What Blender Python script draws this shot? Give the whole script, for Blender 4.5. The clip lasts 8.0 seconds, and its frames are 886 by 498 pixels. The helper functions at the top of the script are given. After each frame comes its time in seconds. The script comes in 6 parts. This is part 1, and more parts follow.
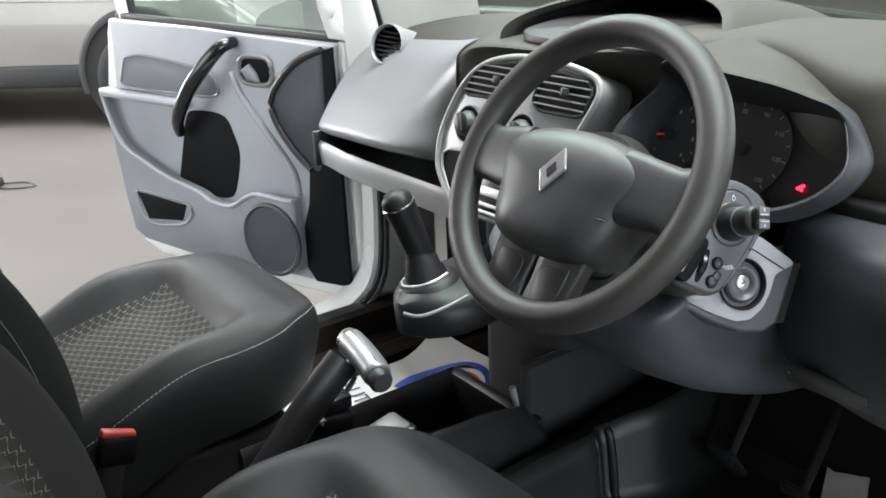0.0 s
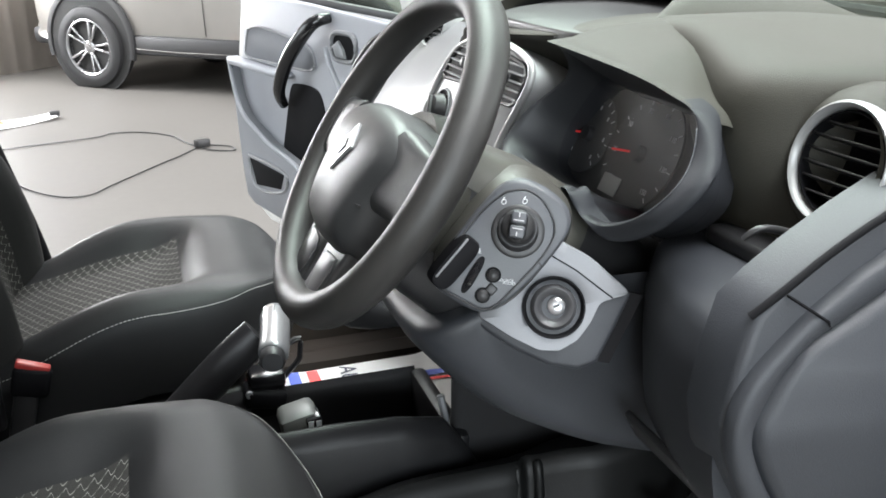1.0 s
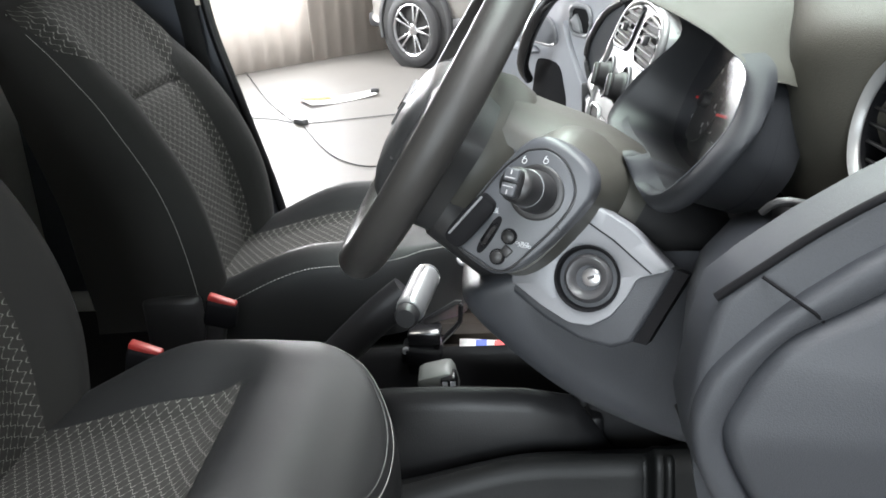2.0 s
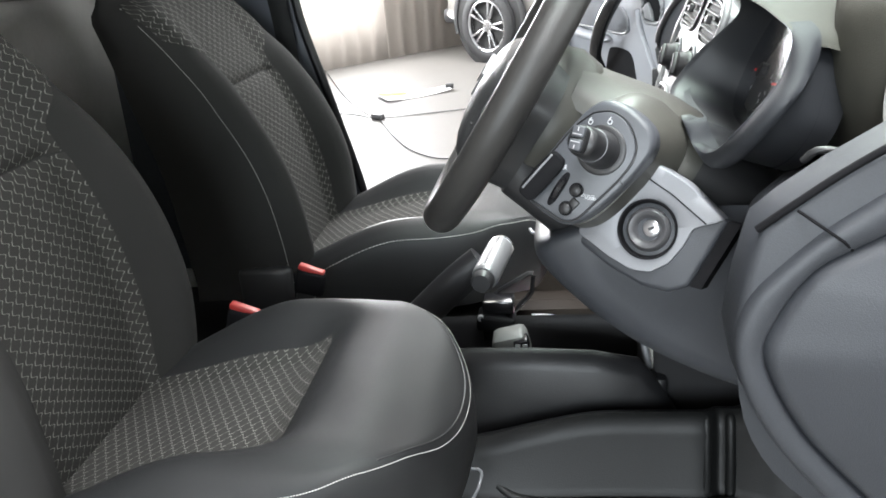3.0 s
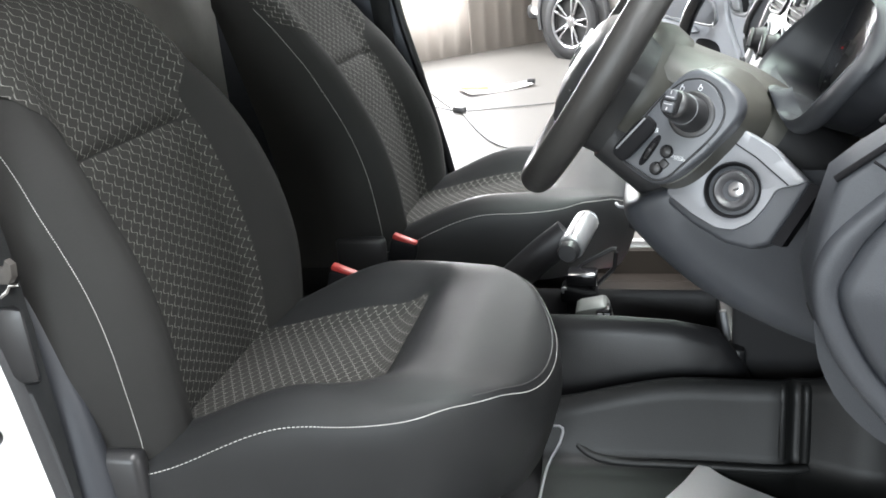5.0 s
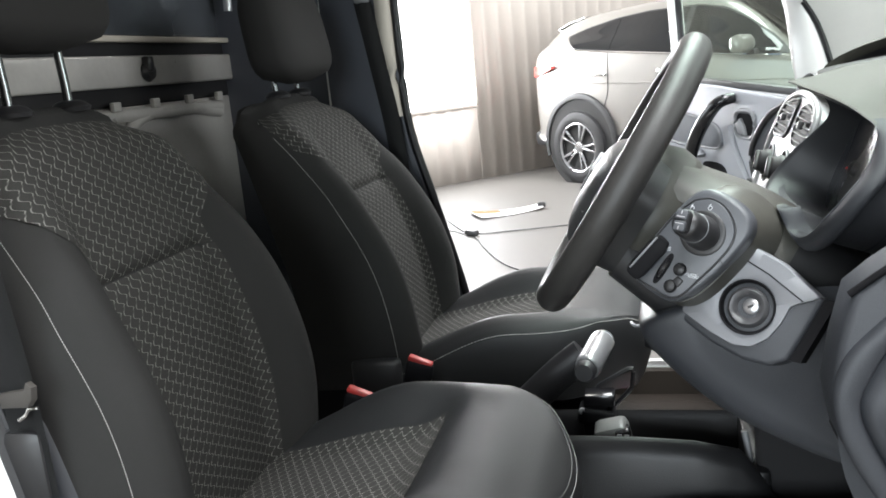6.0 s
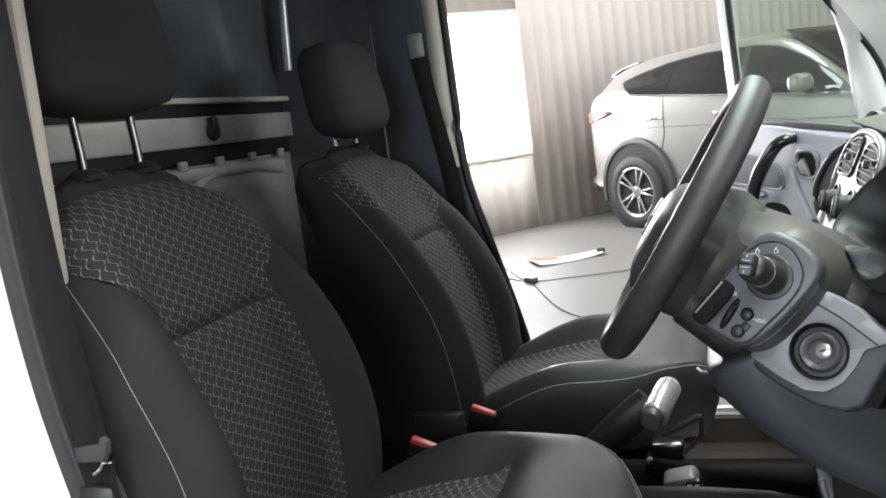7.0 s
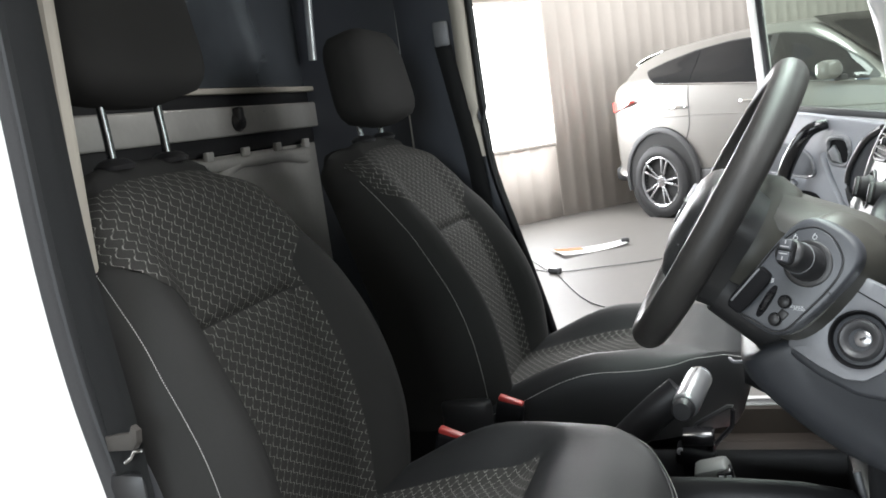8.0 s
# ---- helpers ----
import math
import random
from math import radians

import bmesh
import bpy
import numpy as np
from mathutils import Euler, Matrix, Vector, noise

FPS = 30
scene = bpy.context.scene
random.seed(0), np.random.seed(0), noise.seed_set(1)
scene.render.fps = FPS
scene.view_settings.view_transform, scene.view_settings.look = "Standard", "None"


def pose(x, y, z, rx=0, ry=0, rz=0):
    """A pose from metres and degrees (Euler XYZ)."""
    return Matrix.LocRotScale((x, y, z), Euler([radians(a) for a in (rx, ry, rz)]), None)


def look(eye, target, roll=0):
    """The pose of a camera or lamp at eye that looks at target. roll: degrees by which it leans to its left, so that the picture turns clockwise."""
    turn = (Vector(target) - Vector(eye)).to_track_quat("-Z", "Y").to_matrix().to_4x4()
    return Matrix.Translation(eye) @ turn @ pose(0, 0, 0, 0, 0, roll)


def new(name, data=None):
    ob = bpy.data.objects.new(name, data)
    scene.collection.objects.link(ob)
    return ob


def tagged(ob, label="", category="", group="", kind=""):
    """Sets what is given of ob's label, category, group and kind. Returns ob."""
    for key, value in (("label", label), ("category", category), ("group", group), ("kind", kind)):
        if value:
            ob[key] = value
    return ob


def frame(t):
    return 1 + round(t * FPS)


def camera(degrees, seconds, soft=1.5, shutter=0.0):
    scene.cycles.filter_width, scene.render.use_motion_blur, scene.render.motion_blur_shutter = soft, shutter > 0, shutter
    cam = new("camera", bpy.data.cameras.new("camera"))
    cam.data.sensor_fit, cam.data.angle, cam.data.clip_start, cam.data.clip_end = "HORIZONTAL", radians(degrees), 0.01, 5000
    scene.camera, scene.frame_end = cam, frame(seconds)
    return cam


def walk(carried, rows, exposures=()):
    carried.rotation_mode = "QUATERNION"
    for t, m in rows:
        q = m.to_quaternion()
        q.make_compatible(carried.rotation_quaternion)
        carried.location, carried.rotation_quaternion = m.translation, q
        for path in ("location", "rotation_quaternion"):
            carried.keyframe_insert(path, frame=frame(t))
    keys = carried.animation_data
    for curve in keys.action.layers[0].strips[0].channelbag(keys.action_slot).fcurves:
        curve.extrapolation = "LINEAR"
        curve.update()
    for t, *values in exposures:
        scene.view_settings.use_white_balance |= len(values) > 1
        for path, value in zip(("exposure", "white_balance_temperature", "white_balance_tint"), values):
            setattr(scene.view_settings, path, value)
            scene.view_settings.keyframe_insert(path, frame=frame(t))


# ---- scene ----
cam = camera(54.3, 8.0, soft=1.7)
METRES, EYE, TILT, LEAN, TURN = 1.06, 1.40, -20.8, 2.0, -36.5
ROWS = [
    (0.0, 0.0, 0.0, 0.0, 0.0, 0.0, 0.0),
    (0.5, 0.1739, -0.0134, -0.0149, 5.14, 0.43, -2.0),
    (1.0, 0.4294, 0.1513, 0.0127, 15.89, -0.89, -7.88),
    (1.5, 0.5657, 0.2772, 0.0407, 25.21, -2.84, -10.11),
    (2.0, 0.6491, 0.2717, 0.0316, 37.48, -5.54, -11.23),
    (2.2, 0.6641, 0.2548, 0.0236, 39.2, -5.99, -11.28),
    (3.3, 0.7264, 0.1813, -0.0093, 43.75, -6.8, -11.2),
    (3.5, 0.7358, 0.1697, -0.0145, 44.87, -6.96, -11.43),
    (4.0, 0.7456, 0.1405, -0.0283, 46.92, -7.92, -12.12),
    (4.2, 0.7497, 0.1347, -0.0317, 47.3, -7.96, -12.1),
    (5.3, 0.761, 0.1209, -0.0445, 47.6, -7.4, -12.29),
    (5.5, 0.7621, 0.1193, -0.0455, 47.76, -5.95, -12.24),
    (5.6, 0.7625, 0.1187, -0.0457, 47.83, -4.45, -12.2),
    (5.7, 0.763, 0.1176, -0.0458, 47.9, -2.74, -12.1),
    (5.8, 0.7636, 0.1163, -0.0458, 48.05, -1.58, -11.98),
    (5.9, 0.7642, 0.115, -0.0456, 48.1, -0.64, -11.85),
    (6.0, 0.7648, 0.1133, -0.0452, 48.37, 0.18, -11.7),
    (6.5, 0.766, 0.1085, -0.0437, 50.39, 1.62, -11.11),
    (7.0, 0.7667, 0.1069, -0.0444, 52.32, 2.63, -10.51),
    (7.5, 0.7647, 0.1086, -0.0463, 53.78, 2.08, -10.47),
    (8.0, 0.7542, 0.1072, -0.0493, 53.84, 1.78, -10.38),
]
BASE = pose(0, 0, EYE, TILT, LEAN, TURN)
walk(cam, [(t, BASE @ pose(METRES * x, METRES * y, METRES * z, 90 + pitch, roll, yaw)) for t, x, y, z, yaw, pitch, roll in ROWS],
     exposures=[(0.0, -0.06), (0.5, -0.1), (1.0, 0.0), (1.5, 0.0), (2.0, 0.12), (3.5, 0.36), (4.0, 0.38), (5.5, 0.22), (6.0, -0.1), (6.5, -0.36), (7.0, -0.44), (8.0, -0.4)])

# the hall's own axes: u along the corrugated wall, v into the hall
HALL = Vector((-1.02, 9.27, 0.0))
HU, HV = Vector((0.694, 0.720, 0.0)), Vector((0.720, -0.694, 0.0))
HM = Matrix.Translation(HALL) @ Matrix((HU, HV, (0, 0, 1))).transposed().to_4x4()


def hall(u, v, z):
    return HALL + HU * u + HV * v + Vector((0, 0, z))


# ---- sky and light ----
world = bpy.data.worlds.new("sky")
scene.world = world
world.use_nodes = True
wn = world.node_tree.nodes
sky = wn.new("ShaderNodeTexSky")
sky.sky_type, sky.sun_disc = "NISHITA", False
sky.sun_elevation, sky.sun_rotation = radians(50), radians(200)
world.node_tree.links.new(sky.outputs[0], wn["Background"].inputs[0])
wn["Background"].inputs[1].default_value = 0.15


def sunlamp():
    d = bpy.data.lights.new("sun", "SUN")
    d.energy, d.angle, d.color = 1.0, radians(12), (1.0, 0.96, 0.9)
    ob = new("sun", d)
    ob.rotation_euler = (radians(40), 0, radians(200))
    return ob


def skylight(name, eye, target, sx, sy, watts, color=(1, 1, 1)):
    d = bpy.data.lights.new(name, "AREA")
    d.shape, d.size, d.size_y, d.energy, d.color = "RECTANGLE", sx, sy, watts, color
    ob = new(name, d)
    ob.matrix_world = look(eye, target)
    return ob


sunlamp()
# daylight of the wall's window, plus lamps at assumed, unseen bays and roof lights
skylight("assumed_side_bay_light", hall(-11.8, 12.8, 2.3), hall(-3.0, 10.0, 1.1), 6.0, 3.4, 700, (0.87, 0.95, 1.0))
skylight("assumed_back_bay_light", hall(-7.3, 0.5, 2.0), hall(1.0, 8.0, 0.9), 4.2, 3.8, 300, (0.90, 0.96, 1.0))
skylight("assumed_roof_light_front", hall(-3.0, 6.6, 5.4), hall(-3.0, 6.6, 0), 1.7, 12.2, 1750, (0.97, 0.98, 1.0))
skylight("assumed_roof_light_rear", hall(3.5, 8.0, 5.4), hall(3.5, 8.0, 0), 1.7, 9.4, 520, (0.96, 0.975, 1.0))
skylight("window_daylight", hall(-0.82, 0.06, 1.6), hall(-0.3, 6, 1.2), 1.20, 1.48, 250, (0.95, 0.97, 1.0))
skylight("assumed_front_bay_light", hall(2.0, 17.9, 2.1), hall(0.5, 7.0, 1.2), 6.8, 3.8, 1200, (0.96, 0.97, 1.0))

# ---- materials ----
def nodes_of(m):
    m.use_nodes = True
    return m.node_tree.nodes, m.node_tree.links, m.node_tree.nodes["Principled BSDF"]


def mat(name, color, rough=0.5, metal=0.0, grain=0.12, scale=60.0, bump=0.15, big=0.1, bigscale=4.0, rough_var=0.08, spec=0.5, coat=0.0):
    """A surface with variation at two scales: fine grain and broad wear, in its colour, gloss and relief."""
    m = bpy.data.materials.new(name)
    n, l, p = nodes_of(m)
    co = n.new("ShaderNodeTexCoord")
    fine, broad = n.new("ShaderNodeTexNoise"), n.new("ShaderNodeTexNoise")
    fine.inputs["Scale"].default_value, fine.inputs["Detail"].default_value = scale, 4
    broad.inputs["Scale"].default_value, broad.inputs["Detail"].default_value = bigscale, 5
    for t in (fine, broad):
        l.new(co.outputs["Object"], t.inputs["Vector"])
    mixa = n.new("ShaderNodeMix")
    mixa.data_type, mixa.blend_type = "RGBA", "MULTIPLY"
    ramp1 = n.new("ShaderNodeMapRange")
    ramp1.inputs["To Min"].default_value, ramp1.inputs["To Max"].default_value = 1 - grain, 1 + grain
    l.new(fine.outputs["Fac"], ramp1.inputs["Value"])
    ramp2 = n.new("ShaderNodeMapRange")
    ramp2.inputs["From Min"].default_value, ramp2.inputs["From Max"].default_value = 0.3, 0.7
    ramp2.inputs["To Min"].default_value, ramp2.inputs["To Max"].default_value = 1 - big, 1 + big
    l.new(broad.outputs["Fac"], ramp2.inputs["Value"])
    mul = n.new("ShaderNodeMath")
    mul.operation = "MULTIPLY"
    l.new(ramp1.outputs[0], mul.inputs[0])
    l.new(ramp2.outputs[0], mul.inputs[1])
    mixa.inputs[0].default_value = 1.0
    mixa.inputs["A"].default_value = (*color, 1)
    l.new(mul.outputs[0], mixa.inputs["B"])
    l.new(mixa.outputs["Result"], p.inputs["Base Color"])
    rr = n.new("ShaderNodeMapRange")
    rr.inputs["To Min"].default_value, rr.inputs["To Max"].default_value = max(0.02, rough - rough_var), min(1.0, rough + rough_var)
    l.new(broad.outputs["Fac"], rr.inputs["Value"])
    l.new(rr.outputs[0], p.inputs["Roughness"])
    p.inputs["Metallic"].default_value = metal
    p.inputs["Specular IOR Level"].default_value = spec
    p.inputs["Coat Weight"].default_value = coat
    p.inputs["Coat Roughness"].default_value = 0.05
    if bump:
        b = n.new("ShaderNodeBump")
        b.inputs["Strength"].default_value, b.inputs["Distance"].default_value = bump, 0.001
        l.new(fine.outputs["Fac"], b.inputs["Height"])
        l.new(b.outputs[0], p.inputs["Normal"])
    return m


def plain(name, color, rough=0.4, metal=0.0, emit=0.0):
    m = bpy.data.materials.new(name)
    _, _, p = nodes_of(m)
    p.inputs["Base Color"].default_value = (*color, 1)
    p.inputs["Roughness"].default_value, p.inputs["Metallic"].default_value = rough, metal
    if emit:
        p.inputs["Emission Color"].default_value, p.inputs["Emission Strength"].default_value = (*color, 1), emit
    return m


def glass_mat(name, color=(0.9, 0.95, 0.95), see=0.9, rough=0.0):
    """Thin sheet glass: a clear sheet that also mirrors by its angle."""
    m = bpy.data.materials.new(name)
    n, l, p = nodes_of(m)
    tr, gl, mx, lw = n.new("ShaderNodeBsdfTransparent"), n.new("ShaderNodeBsdfGlossy"), n.new("ShaderNodeMixShader"), n.new("ShaderNodeLayerWeight")
    tr.inputs[0].default_value = (*[c * see for c in color], 1)
    gl.inputs["Roughness"].default_value = rough
    pw, ma = n.new("ShaderNodeMath"), n.new("ShaderNodeMath")
    pw.operation, pw.inputs[1].default_value = "POWER", 5.0
    ma.operation, ma.inputs[1].default_value, ma.inputs[2].default_value = "MULTIPLY_ADD", 0.90, 0.03
    lw.inputs["Blend"].default_value = 0.5
    l.new(lw.outputs["Facing"], pw.inputs[0])
    l.new(pw.outputs[0], ma.inputs[0])
    l.new(ma.outputs[0], mx.inputs[0])
    l.new(tr.outputs[0], mx.inputs[1])
    l.new(gl.outputs[0], mx.inputs[2])
    l.new(mx.outputs[0], n["Material Output"].inputs["Surface"])
    return m


M_DASH = mat("dash_plastic", (0.047, 0.046, 0.038), 0.58, spec=0.25, scale=900, bump=0.35, grain=0.2, big=0.08)
M_DASHSIDE = mat("blue_black_plastic", (0.034, 0.037, 0.043), 0.48, spec=0.5, scale=900, bump=0.3, grain=0.2, big=0.08)
M_PAD = mat("airbag_pad_plastic", (0.031, 0.032, 0.033), 0.40, scale=1100, bump=0.25, grain=0.15, big=0.08)
M_HOOD = mat("hood_plastic", (0.018, 0.0193, 0.022), 0.45, spec=0.35, scale=900, bump=0.25, grain=0.15)
M_BEZEL = mat("ignition_grey_plastic", (0.165, 0.17, 0.182), 0.40, metal=0.1, scale=900, bump=0.15, grain=0.08)
M_POD = mat("switch_pod_plastic", (0.066, 0.070, 0.078), 0.38, scale=900, bump=0.2, grain=0.12, big=0.06)
M_TONGUE = mat("brown_grey_plastic", (0.06, 0.055, 0.05), 0.5, scale=300, bump=0.05)
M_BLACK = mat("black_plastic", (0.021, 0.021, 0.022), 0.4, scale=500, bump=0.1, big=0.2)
M_GLOSSBLACK = mat("gloss_black_plastic", (0.01, 0.01, 0.011), 0.18, scale=300, bump=0.02)
M_RIM = mat("steering_rim_foam", (0.027, 0.0262, 0.025), 0.42, scale=1400, bump=0.3, grain=0.2, big=0.12, bigscale=12)
M_SILVER = mat("silver_plastic", (0.55, 0.56, 0.58), 0.34, metal=0.6, scale=800, bump=0.04, grain=0.05)
M_GREYTRIM = mat("grey_trim_plastic", (0.20, 0.205, 0.215), 0.42, metal=0.15, scale=900, bump=0.1, grain=0.06)
M_DOORGREY = mat("door_trim_plastic", (0.30, 0.31, 0.335), 0.45, scale=900, bump=0.25, grain=0.15)
M_RING = mat("silver_ring_paint", (0.33, 0.335, 0.335), 0.36, metal=0.25, scale=800, bump=0.03, grain=0.04)
M_STACK = mat("silver_grey_console", (0.30, 0.305, 0.31), 0.38, metal=0.2, scale=900, bump=0.05, grain=0.05)
# shroud plastic lifted to the olive that light gives its top
M_SHROUD = mat("lit_olive_shroud_plastic", (0.058, 0.057, 0.049), 0.40, scale=900, bump=0.25, grain=0.15, big=0.08)
M_DARKSLOT = mat("dark_slot_plastic", (0.007, 0.007, 0.008), 0.6, spec=0.08, scale=300, bump=0.05)
M_BEZELDARK = mat("lock_dome_plastic", (0.055, 0.055, 0.058), 0.35, scale=900, bump=0.1)
M_SLAT = mat("satin_slat_plastic", (0.16, 0.16, 0.165), 0.35, scale=600, bump=0.05)
M_DIALGREY = mat("dial_grey_face", (0.045, 0.045, 0.045), 0.55, scale=400, bump=0.0)
M_DIM = plain("unlit_marking", (0.42, 0.42, 0.43), 0.5)
M_CHROME = mat("chrome", (0.8, 0.8, 0.8), 0.1, metal=1.0, scale=200, bump=0.0, grain=0.03)
M_WHITE = mat("white_car_paint", (0.78, 0.78, 0.76), 0.25, scale=40, bump=0.0, grain=0.02, big=0.03, coat=0.6)
M_SUVPAINT = mat("silver_car_paint", (0.20, 0.19, 0.176), 0.34, metal=0.25, scale=600, bump=0.0, grain=0.05, big=0.03, coat=0.7)
M_FABRIC = mat("seat_fabric", (0.025, 0.0247, 0.0238), 0.85, scale=1500, bump=0.5, grain=0.3, big=0.15, spec=0.25)
M_VINYL = mat("seat_leatherette", (0.017, 0.0176, 0.0182), 0.52, spec=0.3, scale=1200, bump=0.3, grain=0.2, big=0.12, bigscale=9)
M_FLOORLINER = mat("brown_black_floor_liner", (0.014, 0.011, 0.009), 0.62, spec=0.06, scale=400, bump=0.2, grain=0.2, big=0.25)
M_LINERBLACK = mat("black_liner_plastic", (0.0080, 0.0083, 0.0083), 0.42, spec=0.26, scale=500, bump=0.3, grain=0.2, big=0.2)
M_CARPET = mat("dark_carpet", (0.012, 0.012, 0.013), 0.95, scale=900, bump=0.8, grain=0.4)
M_RUBBER = mat("black_rubber", (0.012, 0.012, 0.013), 0.36, spec=0.3, scale=500, bump=0.3, grain=0.2)
M_SEAL = mat("door_seal_rubber", (0.032, 0.033, 0.035), 0.55, scale=300, bump=0.2, grain=0.15)
M_PILLAR = mat("pale_grey_pillar_trim", (0.40, 0.395, 0.375), 0.55, scale=700, bump=0.1, grain=0.06)
M_BEIGE = mat("beige_trim", (0.44, 0.41, 0.35), 0.6, scale=700, bump=0.1, grain=0.06)
M_STEEL = mat("painted_partition_steel", (0.50, 0.49, 0.46), 0.30, metal=0.25, scale=80, bump=0.05, grain=0.08, big=0.2)
M_RED = mat("red_plastic", (0.38, 0.035, 0.03), 0.4, scale=300, bump=0.02, grain=0.05)
M_THREAD = mat("pale_thread", (0.48, 0.48, 0.46), 0.8, scale=2000, bump=0.3)
M_BELT = mat("belt_webbing", (0.020, 0.021, 0.022), 0.75, scale=1500, bump=0.5, grain=0.3)
M_CONCRETE = mat("painted_concrete", (0.110, 0.104, 0.096), 0.55, spec=0.15, scale=18, bump=0.05, grain=0.05, big=0.10, bigscale=0.7, rough_var=0.14)
M_WALL = mat("cream_steel_sheet", (0.52, 0.475, 0.43), 0.45, scale=30, bump=0.03, grain=0.03, big=0.05, bigscale=1.2)
M_CEIL = mat("roof_sheet", (0.5, 0.5, 0.48), 0.6, scale=20, bump=0.02)
M_TYRE = mat("tyre_rubber", (0.009, 0.009, 0.010), 0.7, scale=200, bump=0.4, grain=0.25)
M_ALLOY = mat("alloy", (0.42, 0.42, 0.43), 0.28, metal=0.85, scale=300, bump=0.02, grain=0.05)
M_CLAD = mat("dark_cladding", (0.014, 0.014, 0.015), 0.6, scale=200, bump=0.2)
M_PAPER = mat("white_paper", (0.86, 0.86, 0.85), 0.7, scale=200, bump=0.1, grain=0.03, big=0.04)
M_BLUEINK = plain("blue_ink", (0.03, 0.06, 0.33), 0.6)
M_REDINK = plain("red_ink", (0.60, 0.03, 0.03), 0.6)
M_ORANGE = plain("orange_ink", (0.80, 0.20, 0.05), 0.6)
M_INK = plain("dark_ink", (0.03, 0.03, 0.06), 0.6)
M_MARK = plain("pale_marking", (0.62, 0.64, 0.66), 0.5)
M_DIAL = mat("dial_face", (0.012, 0.012, 0.014), 0.5, scale=400, bump=0.0)
M_TAIL = mat("tail_lamp_plastic", (0.55, 0.07, 0.06), 0.15, scale=60, bump=0.0)
M_GLASS = glass_mat("window_glass", (0.86, 0.94, 0.89), 0.95)
M_TINT = mat("tinted_glass", (0.008, 0.009, 0.010), 0.06, scale=20, bump=0.0)
M_LENS = glass_mat("cluster_lens", (0.9, 0.9, 0.93), 0.97, 0.28)
M_SKYGLOW = plain("overcast_daylight", (1.0, 1.0, 1.0), 1.0, emit=6.0)
M_NEEDLE = plain("needle_red", (0.75, 0.03, 0.03), 0.5, emit=0.3)
M_LED = plain("warning_lamp", (1.0, 0.02, 0.06), 0.5, emit=6.0)
M_LCD = plain("display_glass", (0.26, 0.26, 0.25), 0.25)


# ---- mesh helpers ----
def done(bm, sharp=35):
    bmesh.ops.recalc_face_normals(bm, faces=bm.faces)
    me = bpy.data.meshes.new("mesh")
    bm.to_mesh(me)
    bm.free()
    for f in me.polygons:
        f.use_smooth = True
    me.set_sharp_from_angle(angle=radians(sharp))
    return me


def part(name, bm, material, parent=None, label="", sharp=35):
    ob = new(name, done(bm, sharp))
    ob.data.materials.append(material)
    if parent:
        ob.parent = parent
        ob.matrix_parent_inverse = parent.matrix_basis.inverted()
    return tagged(ob, label)


def thing(name, at, label, category, group="", kind=""):
    ob = new(name)
    ob.empty_display_size = 0.1
    ob.matrix_basis = Matrix.Translation(at)
    return tagged(ob, label, category, group, kind)


def loft(rings, closed=True, caps=True, bm=None):
    bm = bm or bmesh.new()
    vs = [[bm.verts.new(p) for p in r] for r in rings]
    k = len(vs[0])
    for a, b in zip(vs, vs[1:]):
        for i in range(k if closed else k - 1):
            j = (i + 1) % k
            bm.faces.new((a[i], a[j], b[j], b[i]))
    if caps and closed:
        bm.faces.new(vs[0][::-1])
        bm.faces.new(vs[-1])
    return bm


def spline(pts, n):
    """Catmull-Rom through pts, n points in all."""
    p = np.array(pts, float)
    k = len(p)
    out = []
    for t in np.linspace(0, k - 1, n):
        i = min(int(t), k - 2)
        f = t - i
        a, b, c, d = p[max(i - 1, 0)], p[i], p[i + 1], p[min(i + 2, k - 1)]
        out.append(0.5 * (2 * b + (c - a) * f + (2 * a - 5 * b + 4 * c - d) * f * f + (3 * b - a - 3 * c + d) * f ** 3))
    return np.array(out)


def sweep(path, r, n=10, closed=False, flat=1.0, up=(0, 0, 1), bm=None, taper=None):
    """A tube along a path; flat squeezes it along its own upward side."""
    pts = [Vector(p) for p in path]
    rings = []
    k = len(pts)
    for i, p in enumerate(pts):
        a = pts[(i - 1) % k] if closed or i else p
        b = pts[(i + 1) % k] if closed or i < k - 1 else p
        t = (b - a).normalized()
        s = t.cross(Vector(up))
        s = s.normalized() if s.length > 1e-6 else Vector((1, 0, 0))
        u = s.cross(t)
        rr = r * (taper[i] if taper else 1)
        rings.append([p + s * rr * math.cos(w) + u * rr * flat * math.sin(w) for w in np.linspace(0, 2 * math.pi, n, endpoint=False)])
    if closed:
        rings.append(rings[0])
        bm = loft(rings, True, False, bm)
        bmesh.ops.remove_doubles(bm, verts=bm.verts, dist=1e-6)
        return bm
    return loft(rings, True, True, bm)


def box(c, s, bev=0.004, m=None, seg=2, bm=None):
    own = bmesh.new()
    bmesh.ops.create_cube(own, size=1, matrix=Matrix.Diagonal((*s, 1)))
    if bev:
        bmesh.ops.bevel(own, geom=list(own.edges), offset=bev, segments=seg, profile=0.5, affect="EDGES")
    own.transform(Matrix.Translation(c) @ (m or Matrix()))
    return merge(bm, own)


def merge(bm, other):
    if bm is None:
        return other
    me = bpy.data.meshes.new("tmp")
    other.to_mesh(me)
    other.free()
    bm.from_mesh(me)
    bpy.data.meshes.remove(me)
    return bm


def lathe(profile, m, n=32, bm=None, caps=True):
    """Rings (radius, height) round the z axis of m."""
    rings = [[m @ Vector((r * math.cos(w), r * math.sin(w), h)) for w in np.linspace(0, 2 * math.pi, n, endpoint=False)] for r, h in profile]
    return loft(rings, True, caps, bm)


